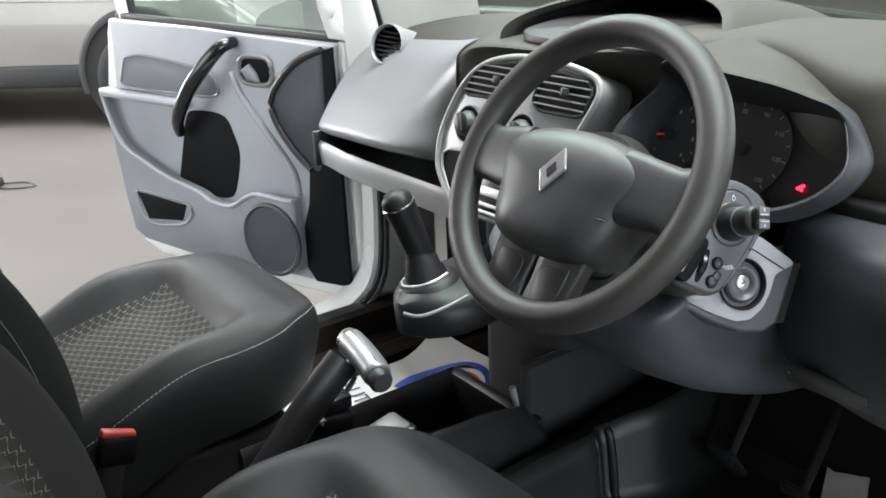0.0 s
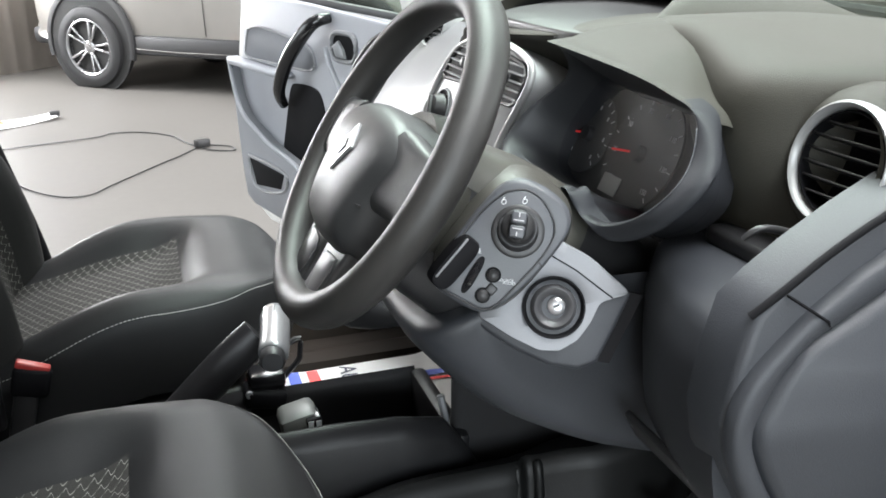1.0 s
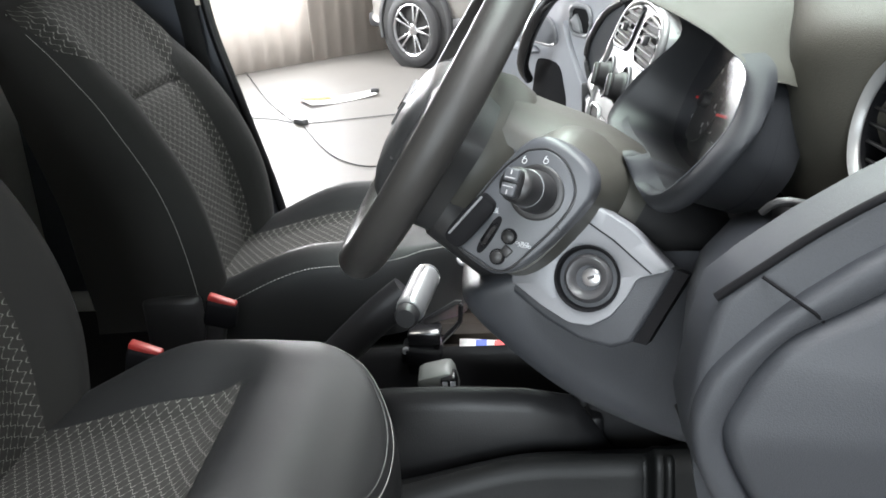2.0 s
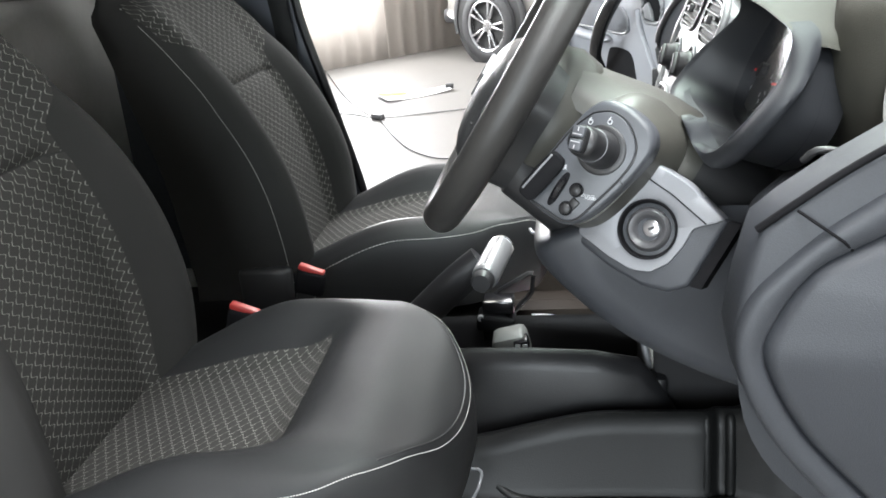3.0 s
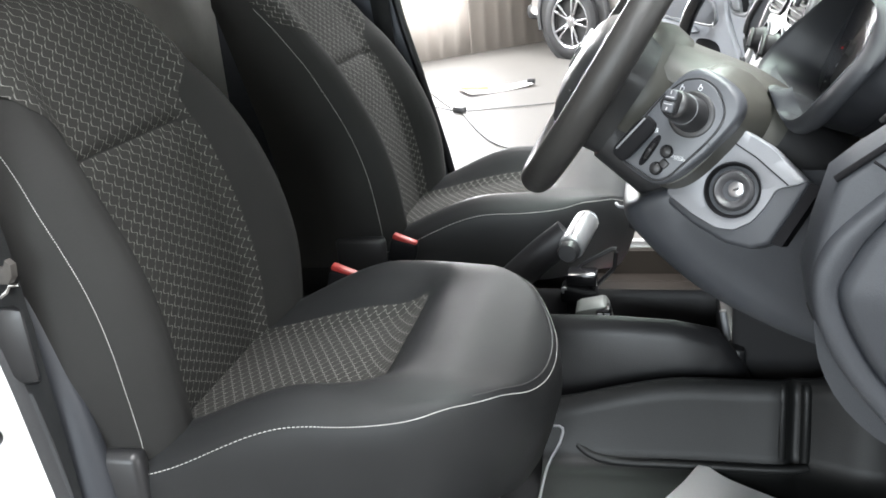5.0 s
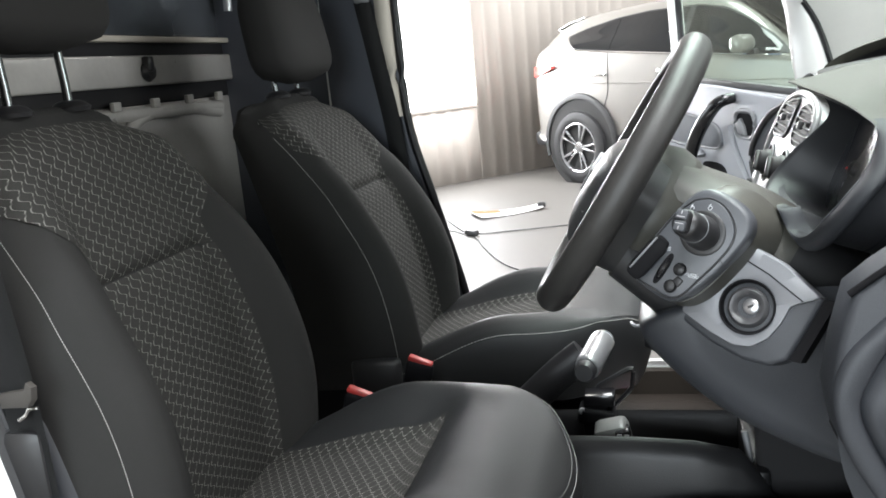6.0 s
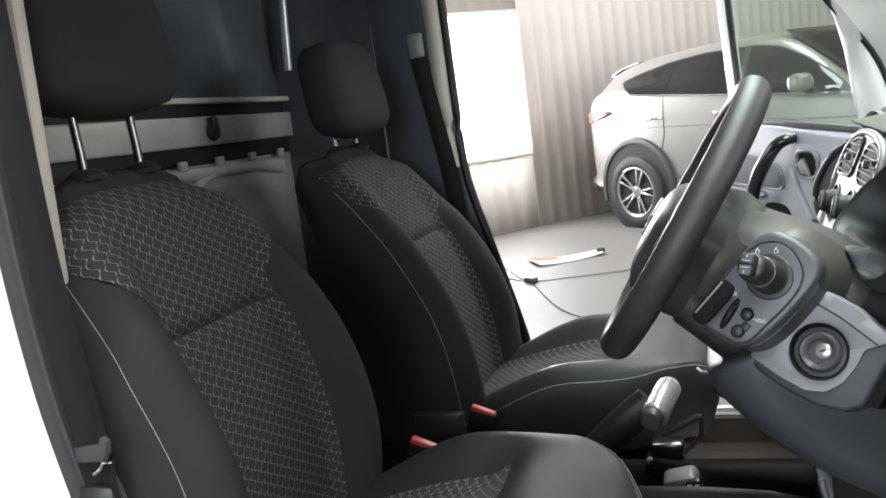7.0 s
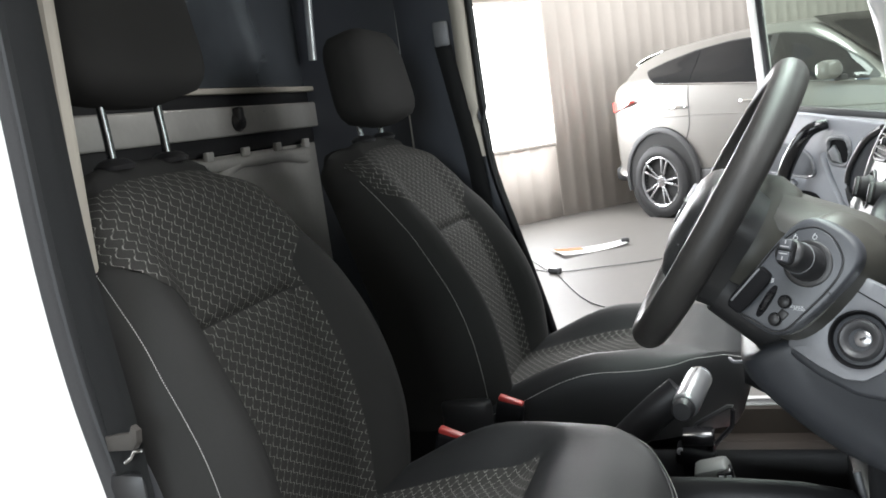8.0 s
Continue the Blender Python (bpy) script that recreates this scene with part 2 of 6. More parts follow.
def outline_slab(pts, h, m, bev=0.002, bm=None):
    """A plate from a flat outline (x, y), h thick along +z of m, with softened top edge."""
    own = bmesh.new()
    f = own.faces.new([own.verts.new((x, y, 0)) for x, y in pts])
    r = bmesh.ops.extrude_face_region(own, geom=[f])
    top = [v for v in r["geom"] if isinstance(v, bmesh.types.BMVert)]
    bmesh.ops.translate(own, verts=top, vec=(0, 0, h))
    if bev:
        e = [e for e in own.edges if all(v in top for v in e.verts)]
        bmesh.ops.bevel(own, geom=e, offset=bev, segments=2, profile=0.5, affect="EDGES")
    own.transform(m)
    return merge(bm, own)


def superell(a, b, n, p=3.0, ph=0.0):
    out = []
    for w in np.linspace(0, 2 * math.pi, n, endpoint=False):
        c, s = math.cos(w + ph), math.sin(w + ph)
        out.append((a * math.copysign(abs(c) ** (2 / p), c), b * math.copysign(abs(s) ** (2 / p), s)))
    return out


def frame_at(o, z, x):
    """A pose at o whose z axis points along z and whose x axis leans to x."""
    z = Vector(z).normalized()
    y = z.cross(Vector(x)).normalized()
    x = y.cross(z)
    return Matrix.Translation(o) @ Matrix((x, y, z)).transposed().to_4x4()


def writing(name, body, size, m, material, parent, label=""):
    c = bpy.data.curves.new("text", "FONT")
    c.body, c.size, c.align_x, c.align_y = body, size, "CENTER", "CENTER"
    c.extrude = 0.0002
    ob = new(name, c)
    dep = bpy.context.evaluated_depsgraph_get()
    me = bpy.data.meshes.new_from_object(ob.evaluated_get(dep))
    bpy.data.objects.remove(ob)
    ob = new(name, me)
    me.materials.clear()
    me.materials.append(material)
    me.transform(m)
    ob.parent = parent
    ob.matrix_parent_inverse = parent.matrix_basis.inverted()
    return tagged(ob, label)

# ---- the hall ----
def build_floor():
    bm = bmesh.new()
    bmesh.ops.create_grid(bm, x_segments=8, y_segments=8, size=40)
    ob = part("floor", bm, M_CONCRETE, label="pale painted concrete workshop floor, slightly stained")
    tagged(ob, category="floor", kind="structure")


def build_back_wall():
    """Corrugated sheet with a real rib at every 0.19 m, in panels round the window."""
    def sheet(u0, u1, z0, z1, bm):
        us = [u0]
        k = math.ceil(u0 / 0.19 - 1e-6)
        while k * 0.19 < u1:
            c = k * 0.19
            us += [c + d for d in (-0.046, -0.019, 0.019, 0.046) if u0 < c + d < u1]
            k += 1
        us.append(u1)
        def depth(u):
            d = abs(u - round(u / 0.19) * 0.19)
            return 0.009 if d < 0.0195 else (0.0 if d > 0.0455 else 0.009 * (0.046 - d) / 0.027)
        rows = [[bm.verts.new(hall(u, depth(u), z)) for u in us] for z in (z0, z1)]
        for i in range(len(us) - 1):
            bm.faces.new((rows[0][i], rows[0][i + 1], rows[1][i + 1], rows[1][i]))
        return bm
    bm = bmesh.new()
    sheet(-12, -9.5, 0, 5.5, bm)
    # below this sheet an assumed, unseen bay stays open for the back lamp
    sheet(-9.5, -5.1, 4.1, 5.5, bm)
    sheet(-5.1, -1.45, 0, 5.5, bm)
    sheet(-0.19, 14, 0, 5.5, bm)
    sheet(-1.45, -0.19, 0, 0.83, bm)
    sheet(-1.45, -0.19, 2.36, 5.5, bm)
    ob = part("wall_back", bm, M_WALL, label="cream corrugated steel sheet wall of the workshop", sharp=15)
    tagged(ob, category="wall", kind="structure")
    m = ob.modifiers.new("thick", "SOLIDIFY")
    m.thickness = 0.004
    w = thing("window_1", hall(-0.82, 0, 0.83), "tall bright window in the corrugated wall", "window", kind="structure")
    for n, c, s in (("window_sill", (-0.82, 0.0, 0.82), (1.29, 0.05, 0.03)), ("window_frame", (-0.82, 0.0, 2.375), (1.29, 0.05, 0.03)),
                    ("window_frame", (-1.46, 0.0, 1.6), (0.03, 0.05, 1.52)), ("window_frame", (-0.18, 0.0, 1.6), (0.03, 0.05, 1.52))):
        part(n, box(HM @ Vector(c), s, 0.004, HM.to_3x3().to_4x4()), M_WALL, w)
    bm = bmesh.new()
    bm.faces.new([bm.verts.new(hall(u, -0.25, z)) for u, z in ((-2.2, 0.2), (0.5, 0.2), (0.5, 3.0), (-2.2, 3.0))])
    ob = part("backdrop", bm, M_SKYGLOW, label="white overcast daylight outside the window")
    tagged(ob, category="sky", kind="structure")


def build_shell():
    """Assumed plain walls and a roof with two strips of assumed roof lights close the hall; two assumed bays stand open
    to the day.
    """
    def wall(name, a, b, z0=0.0, z1=5.5):
        c = (Vector(a) + Vector(b)) / 2
        d = Vector(b) - Vector(a)
        m = frame_at((0, 0, 0), (0, 0, 1), d).to_3x3().to_4x4()
        ob = part(name, box((c.x, c.y, (z0 + z1) / 2), (d.length, 0.12, z1 - z0), 0, m), M_WALL, label="plain cream workshop wall")
        tagged(ob, category="wall", kind="structure")
    wall("wall_front", hall(-12, 18, 0), hall(-1.5, 18, 0))
    wall("wall_front_end", hall(5.5, 18, 0), hall(14, 18, 0))
    wall("wall_front_top", hall(-1.5, 18, 0), hall(5.5, 18, 0), 4.1, 5.5)
    wall("wall_side_far", hall(14.06, 0, 0), hall(14.06, 18, 0))
    wall("wall_side_near", hall(-12.06, 0, 0), hall(-12.06, 9.6, 0))
    wall("wall_side_near_end", hall(-12.06, 16.0, 0), hall(-12.06, 18, 0))
    wall("wall_side_near_top", hall(-12.06, 9.6, 0), hall(-12.06, 16.0, 0), 4.1, 5.5)
    bm = None
    for u0, u1 in ((-12, -3.9), (-2.1, 2.6), (4.4, 14)):
        bm = box(HM @ Vector(((u0 + u1) / 2, 9, 5.55)), (u1 - u0, 18, 0.1), 0, HM.to_3x3().to_4x4(), bm=bm)
    for u0 in (-3.0, 3.5):
        for v0, v1 in ((0, 0.4 if u0 < 0 else 3.2), (12.8, 18)):
            bm = box(HM @ Vector((u0, (v0 + v1) / 2, 5.55)), (1.8, v1 - v0, 0.1), 0, HM.to_3x3().to_4x4(), bm=bm)
    ob = part("ceiling", bm, M_CEIL, label="unseen pale sheet roof with two assumed open strips of roof lights")
    tagged(ob, category="ceiling", kind="structure")


build_floor()
build_back_wall()
build_shell()

# ---- seats ----
M_PATTERN = None


PHASE = math.pi


def pattern_fabric():
    """Dark cloth with pale wavy threads that run up the panel, by its own UV in metres."""
    m = bpy.data.materials.new("wave_fabric")
    n, l, p = nodes_of(m)
    uv = n.new("ShaderNodeUVMap")
    sep = n.new("ShaderNodeSeparateXYZ")
    l.new(uv.outputs[0], sep.inputs[0])

    def op(kind, a, b=None, c=None):
        k = n.new("ShaderNodeMath")
        k.operation = kind
        for i, v in enumerate((a, b, c)):
            if v is None:
                continue
            if isinstance(v, (int, float)):
                k.inputs[i].default_value = v
            else:
                l.new(v, k.inputs[i])
        return k.outputs[0]
    u, v = sep.outputs[0], sep.outputs[1]
    # each thread is a broken zigzag: a triangle wave with rounded tips, and a hook at every turn
    pitch, wave = 0.0140, 0.0172
    col = op("FLOOR", op("DIVIDE", u, pitch))
    # neighbouring threads run out of step, so that they part and meet in cells
    ph = op("ADD", op("MULTIPLY", v, 2 * math.pi / wave), op("MULTIPLY", col, PHASE))
    saw = op("ADD", op("SINE", ph), op("MULTIPLY", op("SINE", op("MULTIPLY", ph, 2.0)), 0.30))
    off = op("ADD", op("MULTIPLY", saw, 0.30), op("MULTIPLY", op("SINE", op("ADD", op("MULTIPLY", ph, 3.0), 0.6)), 0.045))
    d = op("ABSOLUTE", op("ADD", op("SUBTRACT", op("FRACT", op("DIVIDE", u, pitch)), 0.5), off))
    soft = n.new("ShaderNodeMapRange")
    soft.interpolation_type = "SMOOTHSTEP"
    for k, x in zip(("From Min", "From Max", "To Min", "To Max"), (0.032, 0.095, 1.0, 0.0)):
        soft.inputs[k].default_value = x
    l.new(d, soft.inputs["Value"])
    gap = n.new("ShaderNodeMapRange")
    for k, x in zip(("From Min", "From Max", "To Min", "To Max"), (-1.0, -0.45, 0.25, 1.0)):
        gap.inputs[k].default_value = x
    l.new(op("SINE", op("ADD", ph, 1.2)), gap.inputs["Value"])
    co = n.new("ShaderNodeTexCoord")
    nz = n.new("ShaderNodeTexNoise")
    nz.inputs["Scale"].default_value = 1200
    l.new(co.outputs["Object"], nz.inputs["Vector"])
    wear = n.new("ShaderNodeTexNoise")
    wear.inputs["Scale"].default_value = 14
    l.new(co.outputs["Object"], wear.inputs["Vector"])
    fac = op("MULTIPLY", op("MULTIPLY", soft.outputs[0], gap.outputs[0]), op("ADD", 0.55, op("MULTIPLY", wear.outputs["Fac"], 0.6)))
    mix = n.new("ShaderNodeMix")
    mix.data_type = "RGBA"
    mix.inputs["A"].default_value, mix.inputs["B"].default_value = (0.036, 0.0355, 0.033, 1), (0.235, 0.23, 0.215, 1)
    l.new(fac, mix.inputs[0])
    mul = n.new("ShaderNodeMix")
    mul.data_type, mul.blend_type = "RGBA", "MULTIPLY"
    mul.inputs[0].default_value = 1
    l.new(mix.outputs["Result"], mul.inputs["A"])
    l.new(op("ADD", 0.6, op("MULTIPLY", nz.outputs["Fac"], 0.8)), mul.inputs["B"])
    l.new(mul.outputs["Result"], p.inputs["Base Color"])
    p.inputs["Roughness"].default_value, p.inputs["Specular IOR Level"].default_value = 0.85, 0.2
    b = n.new("ShaderNodeBump")
    b.inputs["Strength"].default_value, b.inputs["Distance"].default_value = 0.5, 0.0012
    l.new(op("ADD", soft.outputs[0], op("MULTIPLY", nz.outputs["Fac"], 0.6)), b.inputs["Height"])
    l.new(b.outputs[0], p.inputs["Normal"])
    return m


M_PATTERN = pattern_fabric()
M_POST = mat("dark_steel_post", (0.16, 0.165, 0.17), 0.22, metal=0.9, scale=200, bump=0.0, grain=0.03)


def smooth01(x):
    x = min(1.0, max(0.0, x))
    return x * x * (3 - 2 * x)


# cushion: x forward from the hinge line, y across, z up; the sheet is given over (s, w): s 0..1 rear to front, w -1..1 across
CX0, CX1 = 0.06, 0.595


def nose_in(s):
    return max(0.0, (s - 0.58) / 0.42)


def cushion_half(s):
    return (0.236 + 0.012 * math.sin(math.pi * min(1, s))) * (1 - 0.27 * nose_in(s) ** 3)


def cushion_top(s, w):
    u = nose_in(s)
    x = CX0 + (CX1 - CX0 - 0.040) * s - 0.060 * u ** 2 * abs(w) ** 2.5
    mid = 0.684 + 0.050 * smooth01(s / 0.65) + 0.045 * smooth01((s - 0.55) / 0.22) - 0.022 * smooth01((s - 0.84) / 0.16) + 0.014 * smooth01((s - 0.62) / 0.12)
    edge = 0.690 + 0.092 * smooth01(s / 0.55) - 0.010 * smooth01((s - 0.84) / 0.16)
    ridge = 0.020 * math.exp(-((abs(w) - 0.74) / 0.17) ** 2) * (1 - 0.75 * smooth01((s - 0.6) / 0.4))
    k = smooth01((abs(w) - 0.45) / 0.4)
    z = mid * (1 - k) + edge * k + ridge - 0.012 * smooth01((abs(w) - 0.86) / 0.14)
    return Vector((x, w * cushion_half(s), z))


def cushion_outline(n):
    """Plan of the cushion: straight behind, a broad rounded nose in front."""
    side = [(0.06, 0.0), (0.06, 0.12), (0.06, 0.225), (0.075, 0.236), (0.20, 0.246), (0.33, 0.247), (0.41, 0.241), (0.475, 0.224), (0.528, 0.188), (0.567, 0.135), (0.590, 0.07), (0.597, 0.0)]
    return spline(side + [(x, -y) for x, y in side[-2::-1]], n + 1)[:-1]


def cushion_z(x, y):
    s = min(1.0, max(0.0, (x - CX0) / (CX1 - CX0 - 0.040)))
    w = min(1.0, abs(y) / (0.236 + 0.012 * math.sin(math.pi * s)))
    return cushion_top(s, w).z - 0.035 * smooth01((x - 0.54) / 0.07)


def cushion_mesh():
    rings = []
    plan = cushion_outline(120)
    cx = 0.32
    # underside, swelling side, rounded shoulder, then the padded top
    for k, drop in ((0.86, 0.165), (0.95, 0.160), (0.975, 0.135), (0.995, 0.095), (1.004, 0.060), (1.004, 0.034), (0.998, 0.018), (0.988, 0.008), (0.975, 0.003)) + tuple((f, 0.0) for f in (0.955, 0.93, 0.90, 0.86, 0.82, 0.77, 0.72, 0.66, 0.60, 0.54, 0.47, 0.40, 0.32, 0.24, 0.16, 0.08, 0.01)):
        r = []
        for x, y in plan:
            px, py = cx + (x - cx) * k, y * k
            if drop > 0.012:
                px -= 0.20 * max(0.0, drop - 0.06) * smooth01((x - 0.45) / 0.15)
            r.append(Vector((px, py, cushion_z(cx + (x - cx) * min(k, 0.985), y * min(k, 0.985)) - drop)))
        rings.append(r)
    return loft(rings)


def cushion_edge(k, a, b, n):
    """Points along the shoulder of the cushion, from share a to share b of its plan."""
    plan = cushion_outline(400)
    out = []
    for f in np.linspace(a, b, n):
        x, y = plan[int(f * 400) % 400]
        px, py = 0.32 + (x - 0.32) * k, y * k
        out.append(Vector((px, py, cushion_z(px, py) + 0.0012 - (0.006 if k > 0.98 else 0.002))))
    return out


def patch(fn, s0, s1, w0, w1, ns, nw, lift, scale_v, flip=1):
    """A cloth panel laid on a sheet fn(s, w), with UV in metres."""
    bm = bmesh.new()
    lay = bm.loops.layers.uv.new("UVMap")
    g = []
    for s in np.linspace(s0, s1, ns):
        a, b = (w0(s), w1(s)) if callable(w0) else (w0, w1)
        row = []
        for w in np.linspace(a, b, nw):
            p = fn(s, w)
            q, r = fn(s + 0.004, w), fn(s, w + 0.004)
            nrm = (q - p).cross(r - p).normalized() * flip
            edge = min(1.0, 8 * min((s - s0) / (s1 - s0), (s1 - s) / (s1 - s0), (w - a) / (b - a), (b - w) / (b - a)))
            row.append((bm.verts.new(p + nrm * lift * (0.25 + 0.75 * math.sqrt(max(0, edge)))), p, s * scale_v))
        # the cloth keeps its own width where the padding bends away
        run = np.concatenate([[0.0], np.cumsum([(b[1] - a[1]).length for a, b in zip(row, row[1:])])])
        run -= run[len(row) // 2]
        g.append([(v, u, t) for (v, _, t), u in zip(row, run)])
    for i in range(ns - 1):
        for j in range(nw - 1):
            q = (g[i][j], g[i][j + 1], g[i + 1][j + 1], g[i + 1][j])
            f = bm.faces.new([v[0] for v in q])
            for lp, v in zip(f.loops, q):
                lp[lay].uv = (v[1], v[2])
    return bm


# backrest: s 0..1 from the cushion to the top edge
def back_spine(s):
    z = 0.66 + 0.600 * s
    x = 0.092 - 0.010 * smooth01(s / 0.4) - 0.165 * smooth01((s - 0.22) / 1.05) ** 1.15
    return x, z


def back_half(s):
    return 0.226 + 0.020 * smooth01(s / 0.3) - 0.036 * smooth01((s - 0.55) / 0.4) - 0.060 * smooth01((s - 0.91) / 0.09) ** 2


def back_front(s, w):
    x, z = back_spine(s)
    bol = 0.070 * smooth01((abs(w) - 0.50) / 0.30) * (0.55 + 0.45 * math.sin(math.pi * min(1, max(0, (s + 0.12) / 0.9)))) * (1 - smooth01((s - 0.68) / 0.3))
    edge = 0.055 * smooth01((abs(w) - 0.86) / 0.14) ** 2
    crown = 0.035 * smooth01((s - 0.90) / 0.10) ** 2
    seam = -0.007 * math.exp(-((s - 0.655) / 0.018) ** 2) * (1 - smooth01((abs(w) - 0.45) / 0.2))
    return Vector((x + bol - edge - crown + seam, w * back_half(s), z - 0.02 * abs(w) ** 4 * smooth01((s - 0.8) / 0.2)))


def back_mesh():
    rings = []
    for s in np.linspace(0, 1, 42):
        f = [back_front(s, w) for w in np.linspace(-1, 1, 33)]
        x, z = back_spine(s)
        t = 0.225 - 0.075 * s
        back = []
        for w in np.linspace(1, -1, 13)[0:]:
            e = f[-1] if w > 0 else f[0]
            rx = x - t + 0.035 * abs(w) ** 3
            back.append(Vector((min(rx, e.x - 0.012), w * back_half(s) * (1.0 if abs(w) < 1 else 1.02), z - 0.015)))
        mid = lambda a, b: (a + b) / 2 + Vector((0, 0.012 * (1 if a.y > 0 else -1), 0))
        rings.append(f + [mid(f[-1], back[0])] + back + [mid(back[-1], f[0])])
    last = rings[-1]
    c = sum(last, Vector()) / len(last)
    for k in (0.4, 0.75, 0.95):
        rings.append([Vector((c.x + (v.x - c.x) * math.sqrt(1 - k * k), c.y + (v.y - c.y) * (1 - 0.12 * k ** 2), v.z + 0.020 * k)) for v in last])
    return loft(rings)


def stitches(pts, n, r=0.00055, gap=0.38):
    """A row of separate thread stitches along a line."""
    p = spline(pts, n * 2 + 1)
    bm = bmesh.new()
    for i in range(n):
        a, b = Vector(p[2 * i]), Vector(p[2 * i + 2])
        q = a + (b - a) * (1 - gap)
        sweep([a, (a + q) / 2 + Vector((0, 0, 0.0004)), q], r, 5, bm=bm)
    return bm


def headrest_mesh(w, d, h):
    rings = []
    for k in np.linspace(-1, 1, 15):
        f = (1 - abs(k) ** 4.5) ** 0.5
        f = max(f, 0.02)
        sh = 1 - 0.10 * k
        rings.append([Vector((y0 * d * (0.25 + 0.75 * f) + 0.012 * k * 0, x0 * w * (0.30 + 0.70 * f) * sh, h * k)) for x0, y0 in superell(1, 1, 32, 3.6)])
    return loft(rings)


def seat(cy, dx, dz, label, lift, side, lean=0.0, buckle=0.0, longer=0.0):
    """One front seat. lift: how far the headrest is drawn out; side: +1 where the buckle stands on the +y side; lean: how far the back tips rearward."""
    t = thing("front_seat", (0.2 + dx, cy, 0.42), label, "seat", "front seats")
    o = Matrix.Translation((dx, cy, dz))

    def put(name, bm, m, parent=t, lab="", sharp=60):
        if name.startswith(("backrest", "post_guide", "headrest", "back_")):
            for v in bm.verts:
                v.co.x -= lean * (0.55 if name == "headrest" else 1.0) * max(0.0, v.co.z - 0.68)
        elif name.startswith(("cushion", "stitching", "nose_seam")):
            for v in bm.verts:
                v.co.x += longer * smooth01((v.co.x - 0.15) / 0.4)
        bm.transform(o)
        return part(name, bm, m, parent, lab, sharp)
    cu = put("cushion", cushion_mesh(), M_VINYL, lab="black leatherette seat cushion with pale stitching")
    wv = lambda s: 0.60 - 0.06 * s
    put("cushion_panel", patch(cushion_top, 0.02, 0.665, lambda s: -wv(s), lambda s: wv(s), 40, 31, 0.004, 0.54), M_PATTERN, cu, "dark cloth centre with a pale wave pattern")
    put("stitching", stitches(cushion_edge(0.985, 0.14, 0.86, 60), 330), M_THREAD, cu, "pale stitching", 60)
    put("nose_seam", sweep(cushion_edge(0.962, 0.36, 0.64, 40), 0.0010, 5), M_BLACK, cu)
    ba = put("backrest", back_mesh(), M_FABRIC, lab="black cloth backrest with raised side bolsters")
    put("backrest_panel", patch(back_front, 0.03, 0.652, lambda s: -0.62 - 0.04 * s, lambda s: 0.62 - 0.02 * s, 50, 35, 0.004, 0.62, -1), M_PATTERN, ba, "dark cloth centre with a pale wave pattern")
    out = lambda s: 0.60 + 0.37 * smooth01((s - 0.70) / 0.16)
    put("backrest_panel", patch(back_front, 0.656, 0.992, lambda s: -out(s), out, 34, 41, 0.004, 0.62, -1), M_PATTERN, ba, "dark cloth top with a pale wave pattern")
    for q in (-1, 1):
        edge = [back_front(s, q * 0.975) + Vector((0.0, q * 0.003, 0)) for s in np.linspace(0.03, 0.97, 14)]
        put("back_stitching", stitches(edge, 190, 0.0005), M_THREAD, ba, "pale stitching")
        put("recliner_cover", box((0.055, q * 0.238, 0.66), (0.11, 0.03, 0.12), 0.012), M_BLACK)
    x1, z1 = back_spine(1.0)
    hz = z1 + 0.015 + lift
    for q in (-0.062, 0.062):
        put("post_guide", lathe([(0.001, 0), (0.026, 0), (0.028, 0.006), (0.02, 0.013), (0.011, 0.016), (0.001, 0.016)], Matrix.Translation((x1 - 0.052, q, z1 + 0.010)), 20), M_BLACK)
        put("headrest_post", sweep([(x1 - 0.052, q, z1 - 0.05), (x1 - 0.055, q, z1 + 0.05), (x1 - 0.062, q, hz + 0.06)], 0.0065, 12), M_POST, lab="steel headrest post")
    bm = headrest_mesh(0.146, 0.060, 0.112)
    bm.transform(Matrix.Translation((x1 - 0.060, 0, hz + 0.105)) @ Matrix.Rotation(radians(-6), 4, "Y"))
    put("headrest", bm, M_FABRIC, lab="black cloth headrest")
    put("seat_base", box((0.28, 0, 0.53), (0.44, 0.40, 0.12), 0.02), M_BLACK)
    for q in (-0.19, 0.19):
        put("seat_rail", box((0.28, q, 0.445), (0.46, 0.035, 0.05), 0.006), M_BLACK)
    # belt buckle on its stalk
    by, bx = side * 0.305, buckle
    st = put("buckle_stalk", box((0.17 + bx, by, 0.66), (0.035, 0.02, 0.16), 0.006, Matrix.Rotation(radians(14), 4, "Y")), M_BLACK)
    put("buckle", box((0.188 + bx, by, 0.713), (0.056, 0.024, 0.050), 0.008, Matrix.Rotation(radians(14), 4, "Y")), M_DARKSLOT, lab="black belt buckle with red button")
    put("release_button", box((0.194 + bx, by, 0.738), (0.050, 0.017, 0.011), 0.003, Matrix.Rotation(radians(22), 4, "Y")), M_RED, lab="red release button")
    return t


seat(0.645, 0.0, 0.0, "black driver seat in cloth and leatherette, wave pattern, raised headrest", 0.085, 1)
seat(1.475, 0.072, -0.022, "black passenger seat in cloth and leatherette, wave pattern, low headrest", 0.032, -1, 0.100, -0.022, 0.028)

# ---- steering wheel ----
SW = Matrix.Translation((0.669, 0.671, 1.133)) @ Matrix(((0, -1, 0), (0.539, 0, 0.842), (-0.842, 0, 0.539))).transposed().to_4x4()


M_BADGE = mat("badge_metal", (0.45, 0.45, 0.46), 0.30, metal=0.7, scale=300, bump=0.0, grain=0.03)


